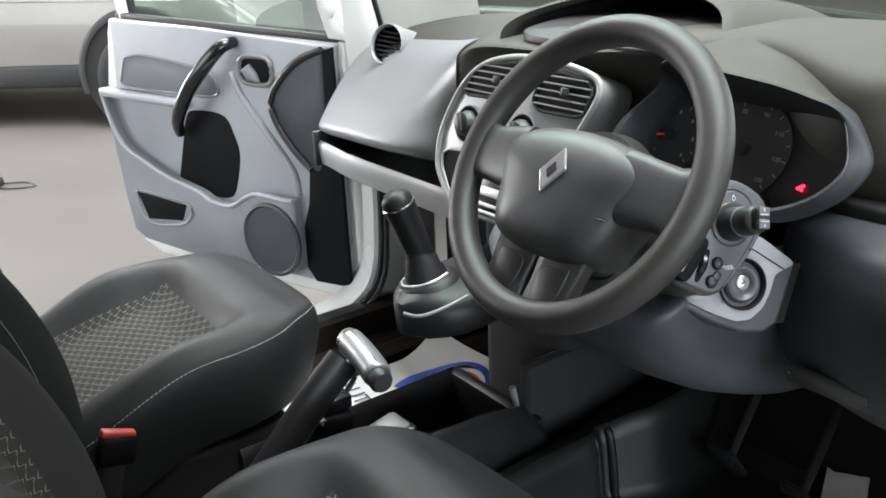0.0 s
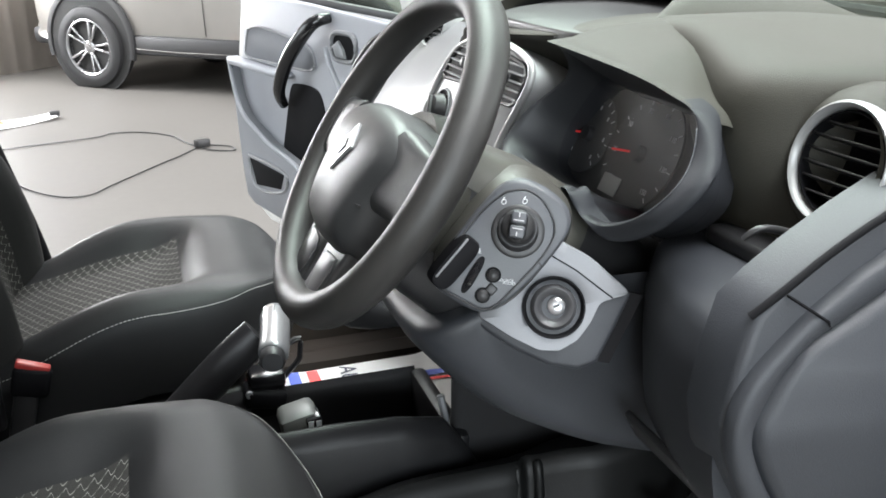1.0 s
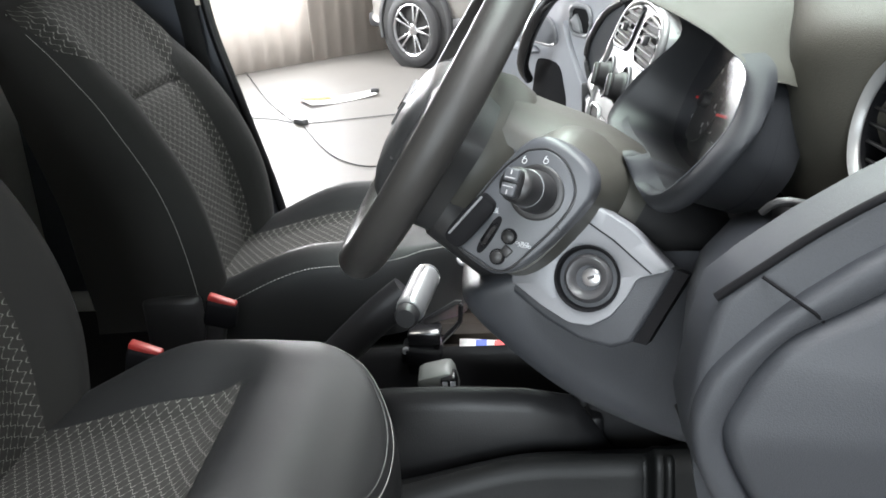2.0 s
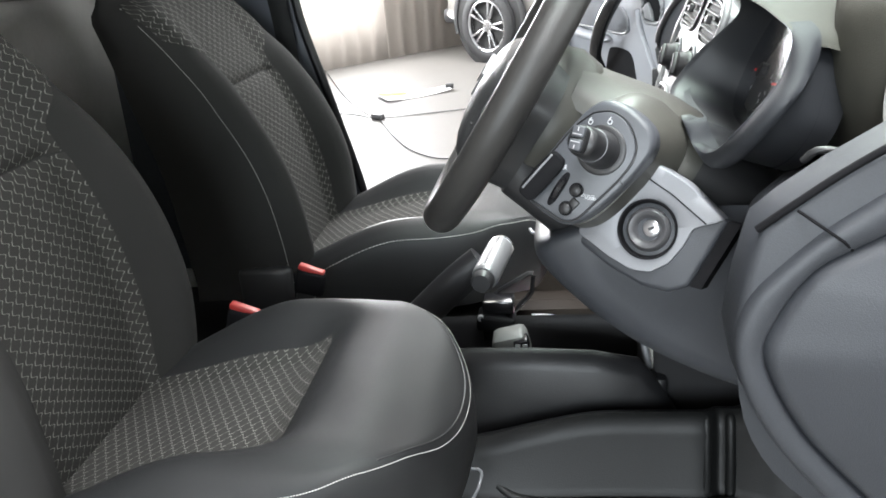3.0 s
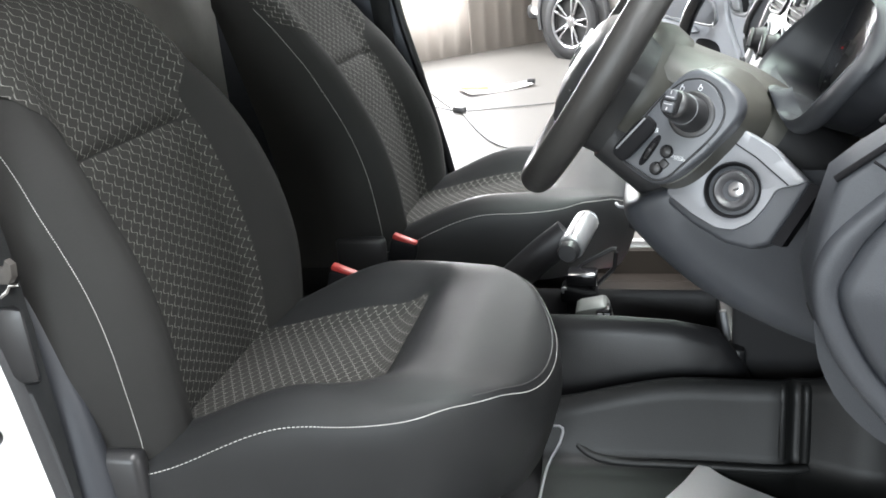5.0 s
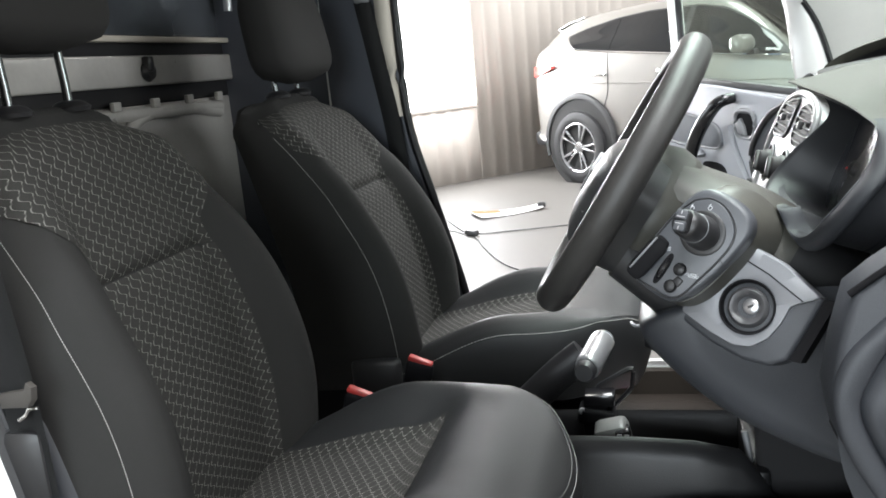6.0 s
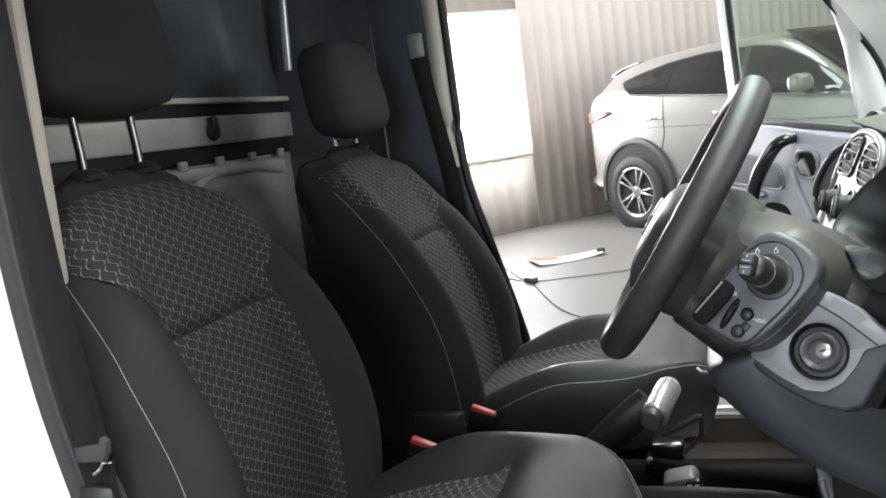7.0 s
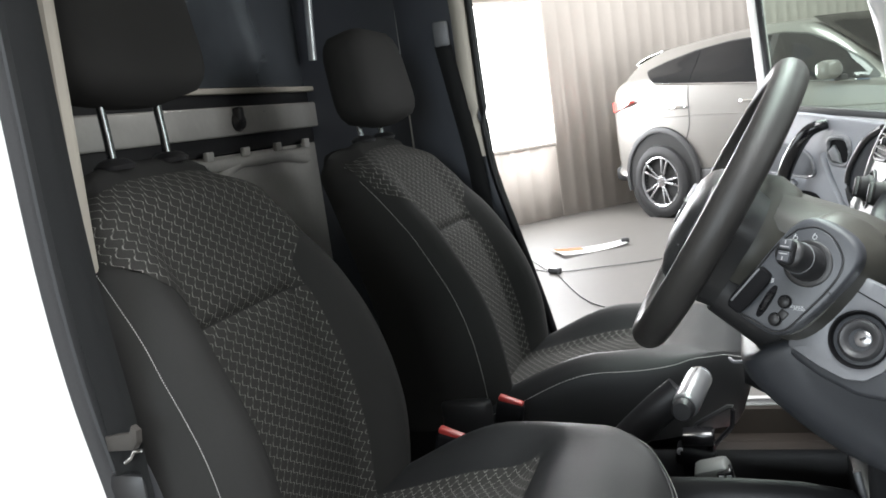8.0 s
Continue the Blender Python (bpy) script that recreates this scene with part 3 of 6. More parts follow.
def steering_wheel():
    t = thing("steering_wheel", SW.translation, "black moulded steering wheel with a plain airbag pad", "steering wheel")

    def put(name, bm, m, parent=t, lab="", sharp=60):
        bm.transform(SW)
        return part(name, bm, m, parent, lab, sharp)
    n = 96
    put("rim", sweep([(0.171 * math.sin(a), 0.171 * math.cos(a), 0) for a in np.linspace(0, 2 * math.pi, n, endpoint=False)], 0.0183, 20, True, 1.06, (0, 0, 1)), M_RIM, lab="grained black foam rim")
    # airbag pad: a domed cushion, wider above
    rings = []
    top = [(0.0, 0.046), (0.050, 0.042), (0.092, 0.028), (0.110, 0.004), (0.097, -0.035), (0.084, -0.075), (0.062, -0.097)]
    outline = spline(top + [(0.0, -0.104)] + [(-x, y) for x, y in top[::-1]], 91)[:-1]
    for k, h in ((1.0, -0.045), (1.03, -0.022), (1.0, 0.002), (0.95, 0.013), (0.86, 0.021), (0.66, 0.028), (0.4, 0.032), (0.1, 0.033)):
        rings.append([Vector((x * k, (y + 0.025) * k - 0.025, h)) for x, y in outline])
    pad = put("airbag_pad", loft(rings), M_PAD, lab="smooth dark grey airbag pad")
    put("pad_seam", sweep([(x, -0.046 - 0.004 * math.cos(x * 17), 0.0285 - 1.2 * x * x) for x in np.linspace(-0.085, 0.085, 30)], 0.0010, 6), M_BLACK, pad)
    # plain diamond badge
    d = [(0.005, 0.027), (0.018, 0.004), (-0.005, -0.027), (-0.018, -0.004)]
    bm = outline_slab(d, 0.004, Matrix.Translation((0.001, -0.012, 0.0315)), 0.0015)
    badge = put("badge", bm, M_BADGE, pad, "plain silver diamond badge", 20)
    put("badge_core", outline_slab([(x * 0.36, y * 0.36) for x, y in d], 0.0012, Matrix.Translation((0.001, -0.012, 0.0355)), 0), M_BLACK, pad)
    # side spokes and their shoulders
    for q in (-1, 1):
        rings = []
        for k in np.linspace(0, 1, 10):
            x = q * (0.075 + 0.092 * k)
            yc = -0.004 - 0.002 * k
            hh = 0.041 - 0.006 * smooth01(k / 0.7) + 0.012 * smooth01((k - 0.75) / 0.25)
            z = 0.004 - 0.006 * k
            th = 0.017 - 0.006 * k
            rings.append([Vector((x, yc + hh * a, z + th * b)) for a, b in superell(1, 1, 20, 3.2)])
        put("spoke", loft(rings), M_PAD)
    # lower spoke: two broad arms, each with a long slot, that meet the rim
    for q in (-1, 1):
        arm = [(-0.072, -0.080), (-0.030, -0.088), (-0.004, -0.095), (-0.004, -0.130), (-0.004, -0.164), (-0.034, -0.166), (-0.062, -0.158), (-0.067, -0.122)]
        o = [(q * x, y) for x, y in spline(arm + arm[:1], 37)[:-1]]
        put("spoke", outline_slab(o[::q], 0.018, Matrix.Translation((0, 0, -0.016)), 0.005), M_PAD)
        slot = [(-0.055, -0.107), (-0.020, -0.111), (-0.014, -0.126), (-0.020, -0.150), (-0.042, -0.157), (-0.053, -0.136)]
        o = [(q * x, y) for x, y in spline(slot + slot[:1], 31)[:-1]]
        put("spoke_slot", outline_slab(o[::q], 0.003, Matrix.Translation((0, 0, 0.0005)), 0.001), M_BLACK)
        put("slot_edge", sweep([(x, y, 0.0025) for x, y in o], 0.0011, 6, True), M_PAD)
    put("hub_cover", lathe([(0.001, 0.0), (0.078, -0.005), (0.085, -0.03), (0.080, -0.055), (0.065, -0.07), (0.001, -0.07)], Matrix.Translation((0, -0.02, -0.02)), 40), M_SHROUD)
    return t


steering_wheel()

# ---- dashboard ----
DASH = thing("dashboard", (1.15, 1.07, 0.42), "dark grey moulded dashboard with silver-ringed vents", "dashboard")


def dput(name, bm, m, parent=DASH, lab="", sharp=50):
    return part(name, bm, m, parent, lab, sharp)


# sections (y, then x z from the windscreen foot over the crest to the lip and under it)
SECTIONS = [
    (0.300, (1.45, 1.16), (1.26, 1.20), (1.14, 1.21), (1.075, 1.195), (1.050, 1.150), (1.040, 1.100), (1.020, 1.075), (1.06, 1.055), (1.2, 1.05)),
    (0.400, (1.48, 1.18), (1.27, 1.225), (1.13, 1.235), (1.065, 1.220), (1.045, 1.170), (1.035, 1.110), (1.015, 1.075), (1.06, 1.055), (1.2, 1.05)),
    (0.505, (1.50, 1.19), (1.28, 1.235), (1.12, 1.245), (0.985, 1.222), (0.958, 1.165), (0.966, 1.105), (0.985, 1.055), (1.06, 1.03), (1.2, 1.03)),
    (0.670, (1.52, 1.20), (1.30, 1.240), (1.12, 1.250), (1.005, 1.245), (1.000, 1.170), (1.000, 1.105), (1.000, 1.040), (1.06, 1.02), (1.2, 1.02)),
    (0.850, (1.53, 1.20), (1.30, 1.235), (1.11, 1.240), (0.968, 1.222), (0.985, 1.190), (1.03, 1.100), (1.03, 1.000), (1.06, 0.98), (1.2, 0.98)),
    (1.000, (1.54, 1.20), (1.30, 1.230), (1.10, 1.228), (0.952, 1.208), (0.975, 1.184), (1.03, 1.100), (1.03, 0.960), (1.06, 0.94), (1.2, 0.95)),
    (1.200, (1.54, 1.20), (1.30, 1.225), (1.10, 1.214), (0.962, 1.196), (0.985, 1.172), (1.03, 1.070), (1.03, 0.960), (1.06, 0.94), (1.2, 0.95)),
    (1.400, (1.53, 1.19), (1.30, 1.210), (1.13, 1.190), (1.040, 1.155), (0.985, 1.090), (0.950, 1.020), (0.935, 0.965), (1.02, 0.945), (1.2, 0.95)),
    (1.650, (1.50, 1.18), (1.29, 1.190), (1.14, 1.170), (1.060, 1.135), (1.000, 1.070), (0.955, 1.005), (0.935, 0.955), (1.02, 0.935), (1.2, 0.94)),
    (1.800, (1.46, 1.16), (1.28, 1.165), (1.15, 1.145), (1.080, 1.110), (1.020, 1.050), (0.975, 0.990), (0.955, 0.945), (1.03, 0.930), (1.2, 0.93)),
    (1.845, (1.44, 1.13), (1.28, 1.135), (1.16, 1.115), (1.100, 1.080), (1.050, 1.030), (1.010, 0.985), (0.995, 0.950), (1.05, 0.940), (1.2, 0.94)),
]


def dash_pad():
    ctrl = np.array([[p for p in s[1:]] for s in SECTIONS])
    ys = np.array([s[0] for s in SECTIONS])
    k = len(SECTIONS)
    fine = spline(np.concatenate([ys[:, None], ctrl.reshape(k, -1)], 1), 70)
    rings = []
    for row in fine:
        prof = spline(row[1:].reshape(-1, 2), 45)
        rings.append([Vector((x, row[0], z)) for x, z in prof] + [Vector((1.5, row[0], prof[-1][1] - 0.02))])
    return loft(rings), rings


PAD_MESH, PAD_RINGS = dash_pad()
pad = dput("upper_pad", PAD_MESH, M_DASH, lab="grained dark grey dashboard pad")


def airbag_panel():
    """Smooth paler panel let into the pad before the passenger."""
    rows = []
    for r in PAD_RINGS:
        y = r[0].y
        if 1.29 < y < 1.835:
            k = smooth01(min((y - 1.29), (1.835 - y)) / 0.03)
            rows.append([p + Vector((-0.0028 - 0.001 * k, 0, 0.0024)) for p in r[14:35]])
    return loft(rows, False, False)


M_AIRBAG = mat("smooth_grey_pad", (0.21, 0.213, 0.22), 0.36, scale=900, bump=0.2, grain=0.12, big=0.08)
dput("airbag_panel", airbag_panel(), M_AIRBAG, lab="smooth paler passenger airbag panel")


def round_vent(c, nrm, r, lab):
    m = frame_at(c, nrm, (0, -1, 0))
    v = dput("round_vent", lathe([(r * 0.96, -0.10), (r * 1.0, -0.05), (r * 1.07, -0.008), (r * 1.06, 0.002), (r * 1.01, 0.005), (r * 0.955, 0.003), (r * 0.93, -0.004), (r * 0.90, -0.05), (0.002, -0.052)], m, 48), M_RING, lab=lab)
    dput("vent_barrel", lathe([(r * 0.885, -0.04), (r * 0.885, -0.002), (r * 0.86, -0.001), (r * 0.85, -0.03), (0.002, -0.032)], m, 40), M_DARKSLOT, v)
    for k in (-0.70, -0.42, -0.14, 0.14, 0.42, 0.70):
        w = 2 * r * 0.86 * math.sqrt(1 - k * k)
        dput("slat", box(m @ Vector((0, r * 0.86 * k, -0.010)), (w, 0.0022, 0.013), 0.0008, m.to_3x3().to_4x4() @ Matrix.Rotation(radians(-12), 4, "X")), M_BLACK, v)
    return v


# moulded boss that carries the vent by the door
boss = frame_at((0.990, 0.413, 1.158), (-0.97, -0.03, 0.21), (0, -1, 0))
dput("vent_boss", loft([[boss @ Vector((r * 0.94 * math.cos(w) - 0.30 * (r - 0.05) * (math.cos(w) < 0), r * math.sin(w), h)) for w in np.linspace(0, 2 * math.pi, 40, endpoint=False)] for r, h in ((0.050, 0.000), (0.055, -0.003), (0.063, -0.014), (0.071, -0.034), (0.078, -0.065), (0.080, -0.11))], caps=False), M_DASH, lab="moulded boss round the vent")
round_vent((0.990, 0.405, 1.158), (-0.97, -0.03, 0.21), 0.050, "round air vent with a silver ring")
round_vent((1.040, 1.625, 1.152), (-0.92, -0.28, 0.28), 0.043, "round air vent with a silver ring")


M_HOODSIDE = mat("hood_cheek_plastic", (0.026, 0.028, 0.032), 0.58, spec=0.25, scale=900, bump=0.25, grain=0.15)


def cluster():
    """Instrument binnacle: a deep hood round a lens with two dials."""
    c = Vector((0.958, 0.668, 1.112))
    m = frame_at(c, (-0.90, 0, 0.43), (0, -1, 0))     # x to the driver's right, y up, z out to the driver
    edge = spline([(0.868, 0.712, 1.228), (0.896, 0.600, 1.212), (0.912, 0.545, 1.198), (0.919, 0.508, 1.183), (0.907, 0.488, 1.152), (0.886, 0.478, 1.128), (0.869, 0.494, 1.102), (0.860, 0.528, 1.080), (0.853, 0.562, 1.071),
                   (0.844, 0.586, 1.083), (0.839, 0.600, 1.099), (0.850, 0.660, 1.083), (0.850, 0.785, 1.090), (0.884, 0.806, 1.130), (0.926, 0.778, 1.178), (0.908, 0.758, 1.212), (0.868, 0.712, 1.228)], 97)[:-1]
    mid = Vector((0.90, 0.645, 1.125))

    def ring(k, dx, push=0.0, rise=0.0):
        """The hood's front edge, widened by k about its middle and moved dx towards the windscreen."""
        out = []
        for p in edge:
            p = Vector(p)
            d = (p - mid) * (k - 1)
            e = Vector((0, p.y - mid.y, p.z - mid.z)).normalized() * push + Vector((0, 0, rise * smooth01((p.z - 1.15) / 0.05)))
            out.append(Vector((p.x + dx, p.y + d.y, p.z + d.z)) + e)
        return out
    panel = [m @ Vector((q.x * 0.90 + 0.002, q.y * 0.86, -0.004)) for q in (m.inverted() @ Vector(p) for p in edge)]
    half_way = [(p * 0.55 + Vector(q) * 0.45) for p, q in zip(panel, ring(0.97, 0.004))]
    hood = dput("binnacle", loft([ring(1.0, 0.0), ring(0.985, 0.001), ring(0.965, 0.008), half_way, panel], caps=False), M_HOOD, lab="dark instrument hood")
    # above, the hood runs back into the pad; its free side is a broad rolled lip that tapers out at both ends
    n = len(edge)
    back = [ring(1.0, *k) for k in ((0.0,), (0.002, 0.001), (0.010, 0.002), (0.030, 0.002, 0.002), (0.060, -0.003, 0.015), (0.10, -0.016, 0.030), (0.13, -0.030, 0.044))]
    for r, drop in zip(back, (0.0, 0.0, 0.002, 0.007, 0.024, 0.050, 0.078)):
        for i in range(4, 24):
            r[i].z -= drop * smooth01((i - 3) / 14)
            r[i].y += 0.10 * drop * smooth01((i - 3) / 14)
    broad = [smooth01((i - 15) / 13) * (1 - 0.8 * smooth01((i - 48) / 12)) * (1 - smooth01((i - 66) / 8)) for i in range(n)]
    roll = []
    for dx, push in ((0.0, 0.0), (0.0, 0.004), (0.001, 0.010), (0.003, 0.017), (0.007, 0.0215), (0.013, 0.0225), (0.019, 0.019), (0.024, 0.006)):
        full = ring(1.0, dx, push)
        flush = ring(1.0, dx, 0.0005)
        roll.append([q.lerp(p, w) for p, q, w in zip(full, flush, broad)])
    top = list(range(n - 9, n)) + list(range(0, 20))
    free = list(range(14, n - 20))
    dput("hood_lip", loft([[r[i] for i in free] for r in roll], False, False), M_HOODSIDE, hood, "broad blue-grey hood lip")
    dput("hood_brow", loft([[r[i] for i in top] for r in back], False, False), M_DASH, hood, "grained grey hood brow")
    # the edge's highlight is put in as a thin bead of paler plastic
    dput("hood_edge_glint", sweep([Vector(edge[i]) + Vector((-0.0006, 0, 0)) for i in range(20, 38)], 0.0006, 6), M_POD, hood, "highlight on the hood edge, put in as a paler bead")
    bm = bmesh.new()
    bm.faces.new([bm.verts.new(p) for p in panel])
    dput("dial_panel", bm, M_DIAL, hood)
    bm = bmesh.new()
    bm.faces.new([bm.verts.new(m @ Vector((q.x, q.y, 0.018 + 0.10 * q.y))) for q in (m.inverted() @ p for p in half_way)])
    lens = dput("lens", bm, M_LENS, hood, "clear cluster lens")
    lens.visible_shadow = False
    flat = m.to_3x3().to_4x4()
    for x0, y0, r in ((-0.100, -0.004, 0.047), (0.014, -0.002, 0.066)):
        dput("dial_face", lathe([(r, 0.0), (r, 0.003), (0.001, 0.003)], m @ Matrix.Translation((x0, y0, -0.003)), 48), M_DIALGREY, hood)
        for k in range(15):
            a = radians(225 - 270 * k / 14)
            p = Vector((x0 + r * 0.92 * math.cos(a), y0 + r * 0.92 * math.sin(a), 0.0005))
            dput("dial_mark", box(m @ p, (0.006, 0.0012, 0.0006), 0, flat @ Matrix.Rotation(a, 4, "Z")), M_DIM, hood)
        a = radians(188)
        dput("needle", box(m @ Vector((x0 + r * 0.36 * math.cos(a), y0 + r * 0.36 * math.sin(a), 0.006)), (r * 0.72, 0.0026, 0.0016), 0.0005, flat @ Matrix.Rotation(a, 4, "Z")), M_NEEDLE, hood, "red needle")
        dput("needle_hub", lathe([(0.010, 0), (0.009, 0.008), (0.001, 0.009)], m @ Matrix.Translation((x0, y0, 0.0)), 20), M_BLACK, hood)
    for k, txt in enumerate(("10", "30", "50", "70", "90", "110", "130", "150")):
        a = radians(225 - 270 * k / 7)
        writing("dial_number", txt, 0.0085, m @ Matrix.Translation((0.014 + 0.050 * math.cos(a), -0.002 + 0.050 * math.sin(a), 0.0006)), M_DIM, hood)
    for k in range(7):
        a = radians(225 - 270 * k / 6)
        dput("dial_mark", box(m @ Vector((-0.100 + 0.034 * math.cos(a), -0.004 + 0.034 * math.sin(a), 0.0006)), (0.003, 0.005, 0.0005), 0, flat), M_DIM, hood)
    dput("trip_display", box(m @ Vector((-0.012, -0.046, 0.002)), (0.036, 0.022, 0.002), 0.0006, flat), M_LCD, hood, "small pale trip display")
    for dx, dy in ((0, 0), (0.003, 0.002), (-0.003, -0.002), (0.002, -0.003)):
        dput("warning_lamp", lathe([(0.0022, 0), (0.002, 0.001), (0.0005, 0.0012)], m @ Matrix.Translation((0.108 + dx, -0.034 + dy, 0.0)), 10), M_LED, hood, "glowing red warning lamp")
    # cubby on top of the pad: a dark tray under a thick rounded brow
    rings = []
    for k, (x, zs, ws) in enumerate(((1.165, 0.90, 0.97), (1.140, 0.93, 0.98), (1.128, 1.0, 1.0), (1.135, 1.07, 1.02), (1.16, 1.10, 1.02), (1.22, 1.02, 1.0), (1.32, 0.75, 0.92), (1.42, 0.25, 0.8))):
        rings.append([Vector((x - 0.14 * abs(math.cos(w)) ** 3 * (k < 6), 0.955 + 0.225 * ws * math.cos(w), 1.205 + 0.078 * zs * math.sin(w) ** 0.8)) for w in np.linspace(0, math.pi, 34)])
    dput("cubby_hood", loft(rings, False, False), M_DASH, lab="hooded storage cubby on the dashboard")
    rings = [[Vector((x - 0.14 * abs(math.cos(w)) ** 3, 0.955 + 0.215 * math.cos(w), 1.203 + 0.068 * z * math.sin(w) ** 0.8)) for w in np.linspace(0, math.pi, 24)] for x, z in ((1.150, 1.0), (1.22, 0.9), (1.27, 0.4))]
    dput("cubby_lining", loft(rings, False, False), M_BLACK)
    dput("cubby_floor", outline_slab(superell(0.105, 0.185, 32, 4), 0.012, Matrix.Translation((1.062, 0.945, 1.222)) @ Matrix.Rotation(radians(-7), 4, "Y"), 0.004), M_BLACK)


cluster()


def column():
    """Steering column shroud with the wiper stalk, small switches and the ignition lock on its door side."""
    ax, up = Vector((0.842, 0, -0.539)), Vector((0.539, 0, 0.842))
    c0 = Vector((0.669, 0.671, 1.133)) + ax * 0.055
    rings = []
    for k in np.linspace(0, 1, 12):
        c = c0 + ax * (0.24 * k) + up * (-0.012 * k)
        hw, hh = 0.070 + 0.018 * smooth01(k / 0.35), 0.052 + 0.018 * smooth01(k / 0.5)
        rings.append([c + Vector((0, -1, 0)) * a * hw + up * b * hh for a, b in superell(1, 1, 40, 3.4)])
    sh = dput("column_shroud", loft(rings), M_BLACK, lab="black steering column shroud")
    # paler cap: the light on the shroud's top is put into its colour
    cap_rings = []
    for k in np.linspace(0, 0.62, 9):
        c = c0 + ax * (0.24 * k) + up * (-0.012 * k + 0.001)
        hw, hh = 0.0725 + 0.018 * smooth01(k / 0.35), 0.0545 + 0.018 * smooth01(k / 0.5)
        cap_rings.append([c + Vector((0, -1, 0)) * a * hw + up * b * hh for a, b in superell(1, 1, 40, 3.0) if b > 0.15])
    dput("lit_shroud_cap", loft([sorted(r, key=lambda p: p.y) for r in cap_rings], False, False), M_SHROUD, sh, "upper shroud with its lit olive tone put into the colour")
    # switch pod: its face looks to the door, up and back
    m = frame_at((0.739, 0.522, 1.066), (-0.31, -0.90, 0.30), (0.86, -0.17, 0.44)) @ Matrix.Translation((0.006, 0.002, 0)) @ Matrix.Rotation(radians(22), 4, "Z")
    pod_o = [tuple(p) for p in spline([(0.038, 0.042), (0.052, 0.038), (0.062, 0.028), (0.068, 0.008), (0.068, -0.014), (0.061, -0.027), (0.047, -0.034), (0.016, -0.036), (-0.018, -0.034), (-0.042, -0.029), (-0.057, -0.019), (-0.063, -0.002),
                                       (-0.066, 0.024), (-0.060, 0.036), (-0.035, 0.041), (0.010, 0.043), (0.038, 0.042)], 81)[:-1]]
    pod = dput("switch_pod", loft([[m @ Vector((x * k, y * k, h)) for x, y in pod_o] for k, h in ((0.90, -0.001), (0.955, -0.002), (0.99, -0.006), (1.0, -0.012), (1.0, -0.026), (0.985, -0.030))]), M_POD, sh, "rounded dark switch pod")
    shoulder = []
    for k, h, dx, dy in ((0.97, -0.022, 0.0, 0.0), (1.04, -0.034, 0.001, 0.002), (1.14, -0.055, 0.004, 0.004), (1.22, -0.085, 0.008, 0.004), (1.24, -0.125, 0.010, 0.0), (1.20, -0.17, 0.010, -0.004)):
        shoulder.append([m @ Vector((x * k + dx, y * (k + 0.30 * smooth01(-h / 0.1)) + dy, h)) for x, y in superell(0.061, 0.036, 56, 2.8)])
    dput("pod_shoulder", loft(shoulder), M_SHROUD, sh, "grey shroud behind the pod")
    plate = [tuple(p) for p in spline([(0.040, 0.033), (0.052, 0.021), (0.055, 0.006), (0.051, -0.008), (0.043, -0.020), (0.029, -0.0265), (0.008, -0.028), (-0.020, -0.0265), (-0.042, -0.0245), (-0.053, -0.016), (-0.057, 0.000),
                                       (-0.061, 0.024), (-0.052, 0.034), (-0.020, 0.037), (0.015, 0.038), (0.040, 0.033)], 76)[:-1]]
    dput("switch_plate", outline_slab(plate, 0.003, m @ Matrix.Translation((0.0, 0.0, -0.0025)), 0.001), M_POD, sh)
    dput("plate_groove", sweep([m @ Vector((x * 1.025, y * 1.03, -0.0006)) for x, y in plate], 0.0009, 6, True), M_BLACK, sh)
    dput("plate_groove", sweep([m @ Vector((0.012, -0.0285, -0.0004)), m @ Vector((0.0105, -0.0345, -0.001))], 0.0006, 5), M_BLACK, sh)
    base = m @ Vector((0.0205, 0.003, 0.0))
    tip = Vector((0.732, 0.470, 1.113))
    dput("stalk_boot", lathe([(0.0240, 0), (0.0240, 0.0016), (0.0225, 0.0028), (0.0185, 0.0022), (0.001, 0.0025)], m @ Matrix.Translation((0.0205, 0.003, 0.0)), 40), M_BLACK, sh)
    tilt = frame_at(base, tip - base, m.to_3x3() @ Vector((0.5, -0.86, 0)))
    ln = (tip - base).length
    turn = tilt.to_3x3().to_4x4()
    dput("wiper_stalk", lathe([(0.0185, -0.004), (0.0182, ln * 0.16), (0.0170, ln * 0.19), (0.0166, ln * 0.36), (0.0152, ln * 0.42), (0.0156, ln * 0.45), (0.0146, ln * 0.78), (0.0120, ln * 0.84), (0.001, ln * 0.86)], tilt, 32), M_BLACK, sh, "black wiper stalk")
    dput("stalk_ring", lathe([(0.0155, ln * 0.43), (0.0162, ln * 0.44), (0.0155, ln * 0.455)], tilt, 32, caps=False), M_GREYTRIM, sh)
    dput("stalk_cap", box(tilt @ Vector((0.0, 0.0, ln * 0.88)), (0.0150, 0.0245, ln * 0.22), 0.005, turn), M_BLACK, sh)
    for k in (-1, 1):
        dput("stalk_button", box(tilt @ Vector((0.0, k * 0.0060, ln * 0.99)), (0.0125, 0.0105, 0.005), 0.0016, turn), M_POD, sh, "worn grey stalk button")
        dput("stalk_mark", box(tilt @ Vector((0.0, k * 0.0035, ln * 0.99 + 0.0026)), (0.0085, 0.0008, 0.0004), 0, turn), M_DIM, sh)
        dput("stalk_mark", box(tilt @ Vector((0.0, k * 0.0080, ln * 0.99 + 0.0026)), (0.0009, 0.0035, 0.0004), 0, turn), M_DIM, sh)
    dput("wheel_slot", outline_slab(superell(0.0045, 0.019, 20, 2.5), 0.002, m @ Matrix.Translation((-0.035, 0.0085, -0.001)) @ Matrix.Rotation(radians(-80), 4, "Z"), 0.0005), M_DARKSLOT, sh)
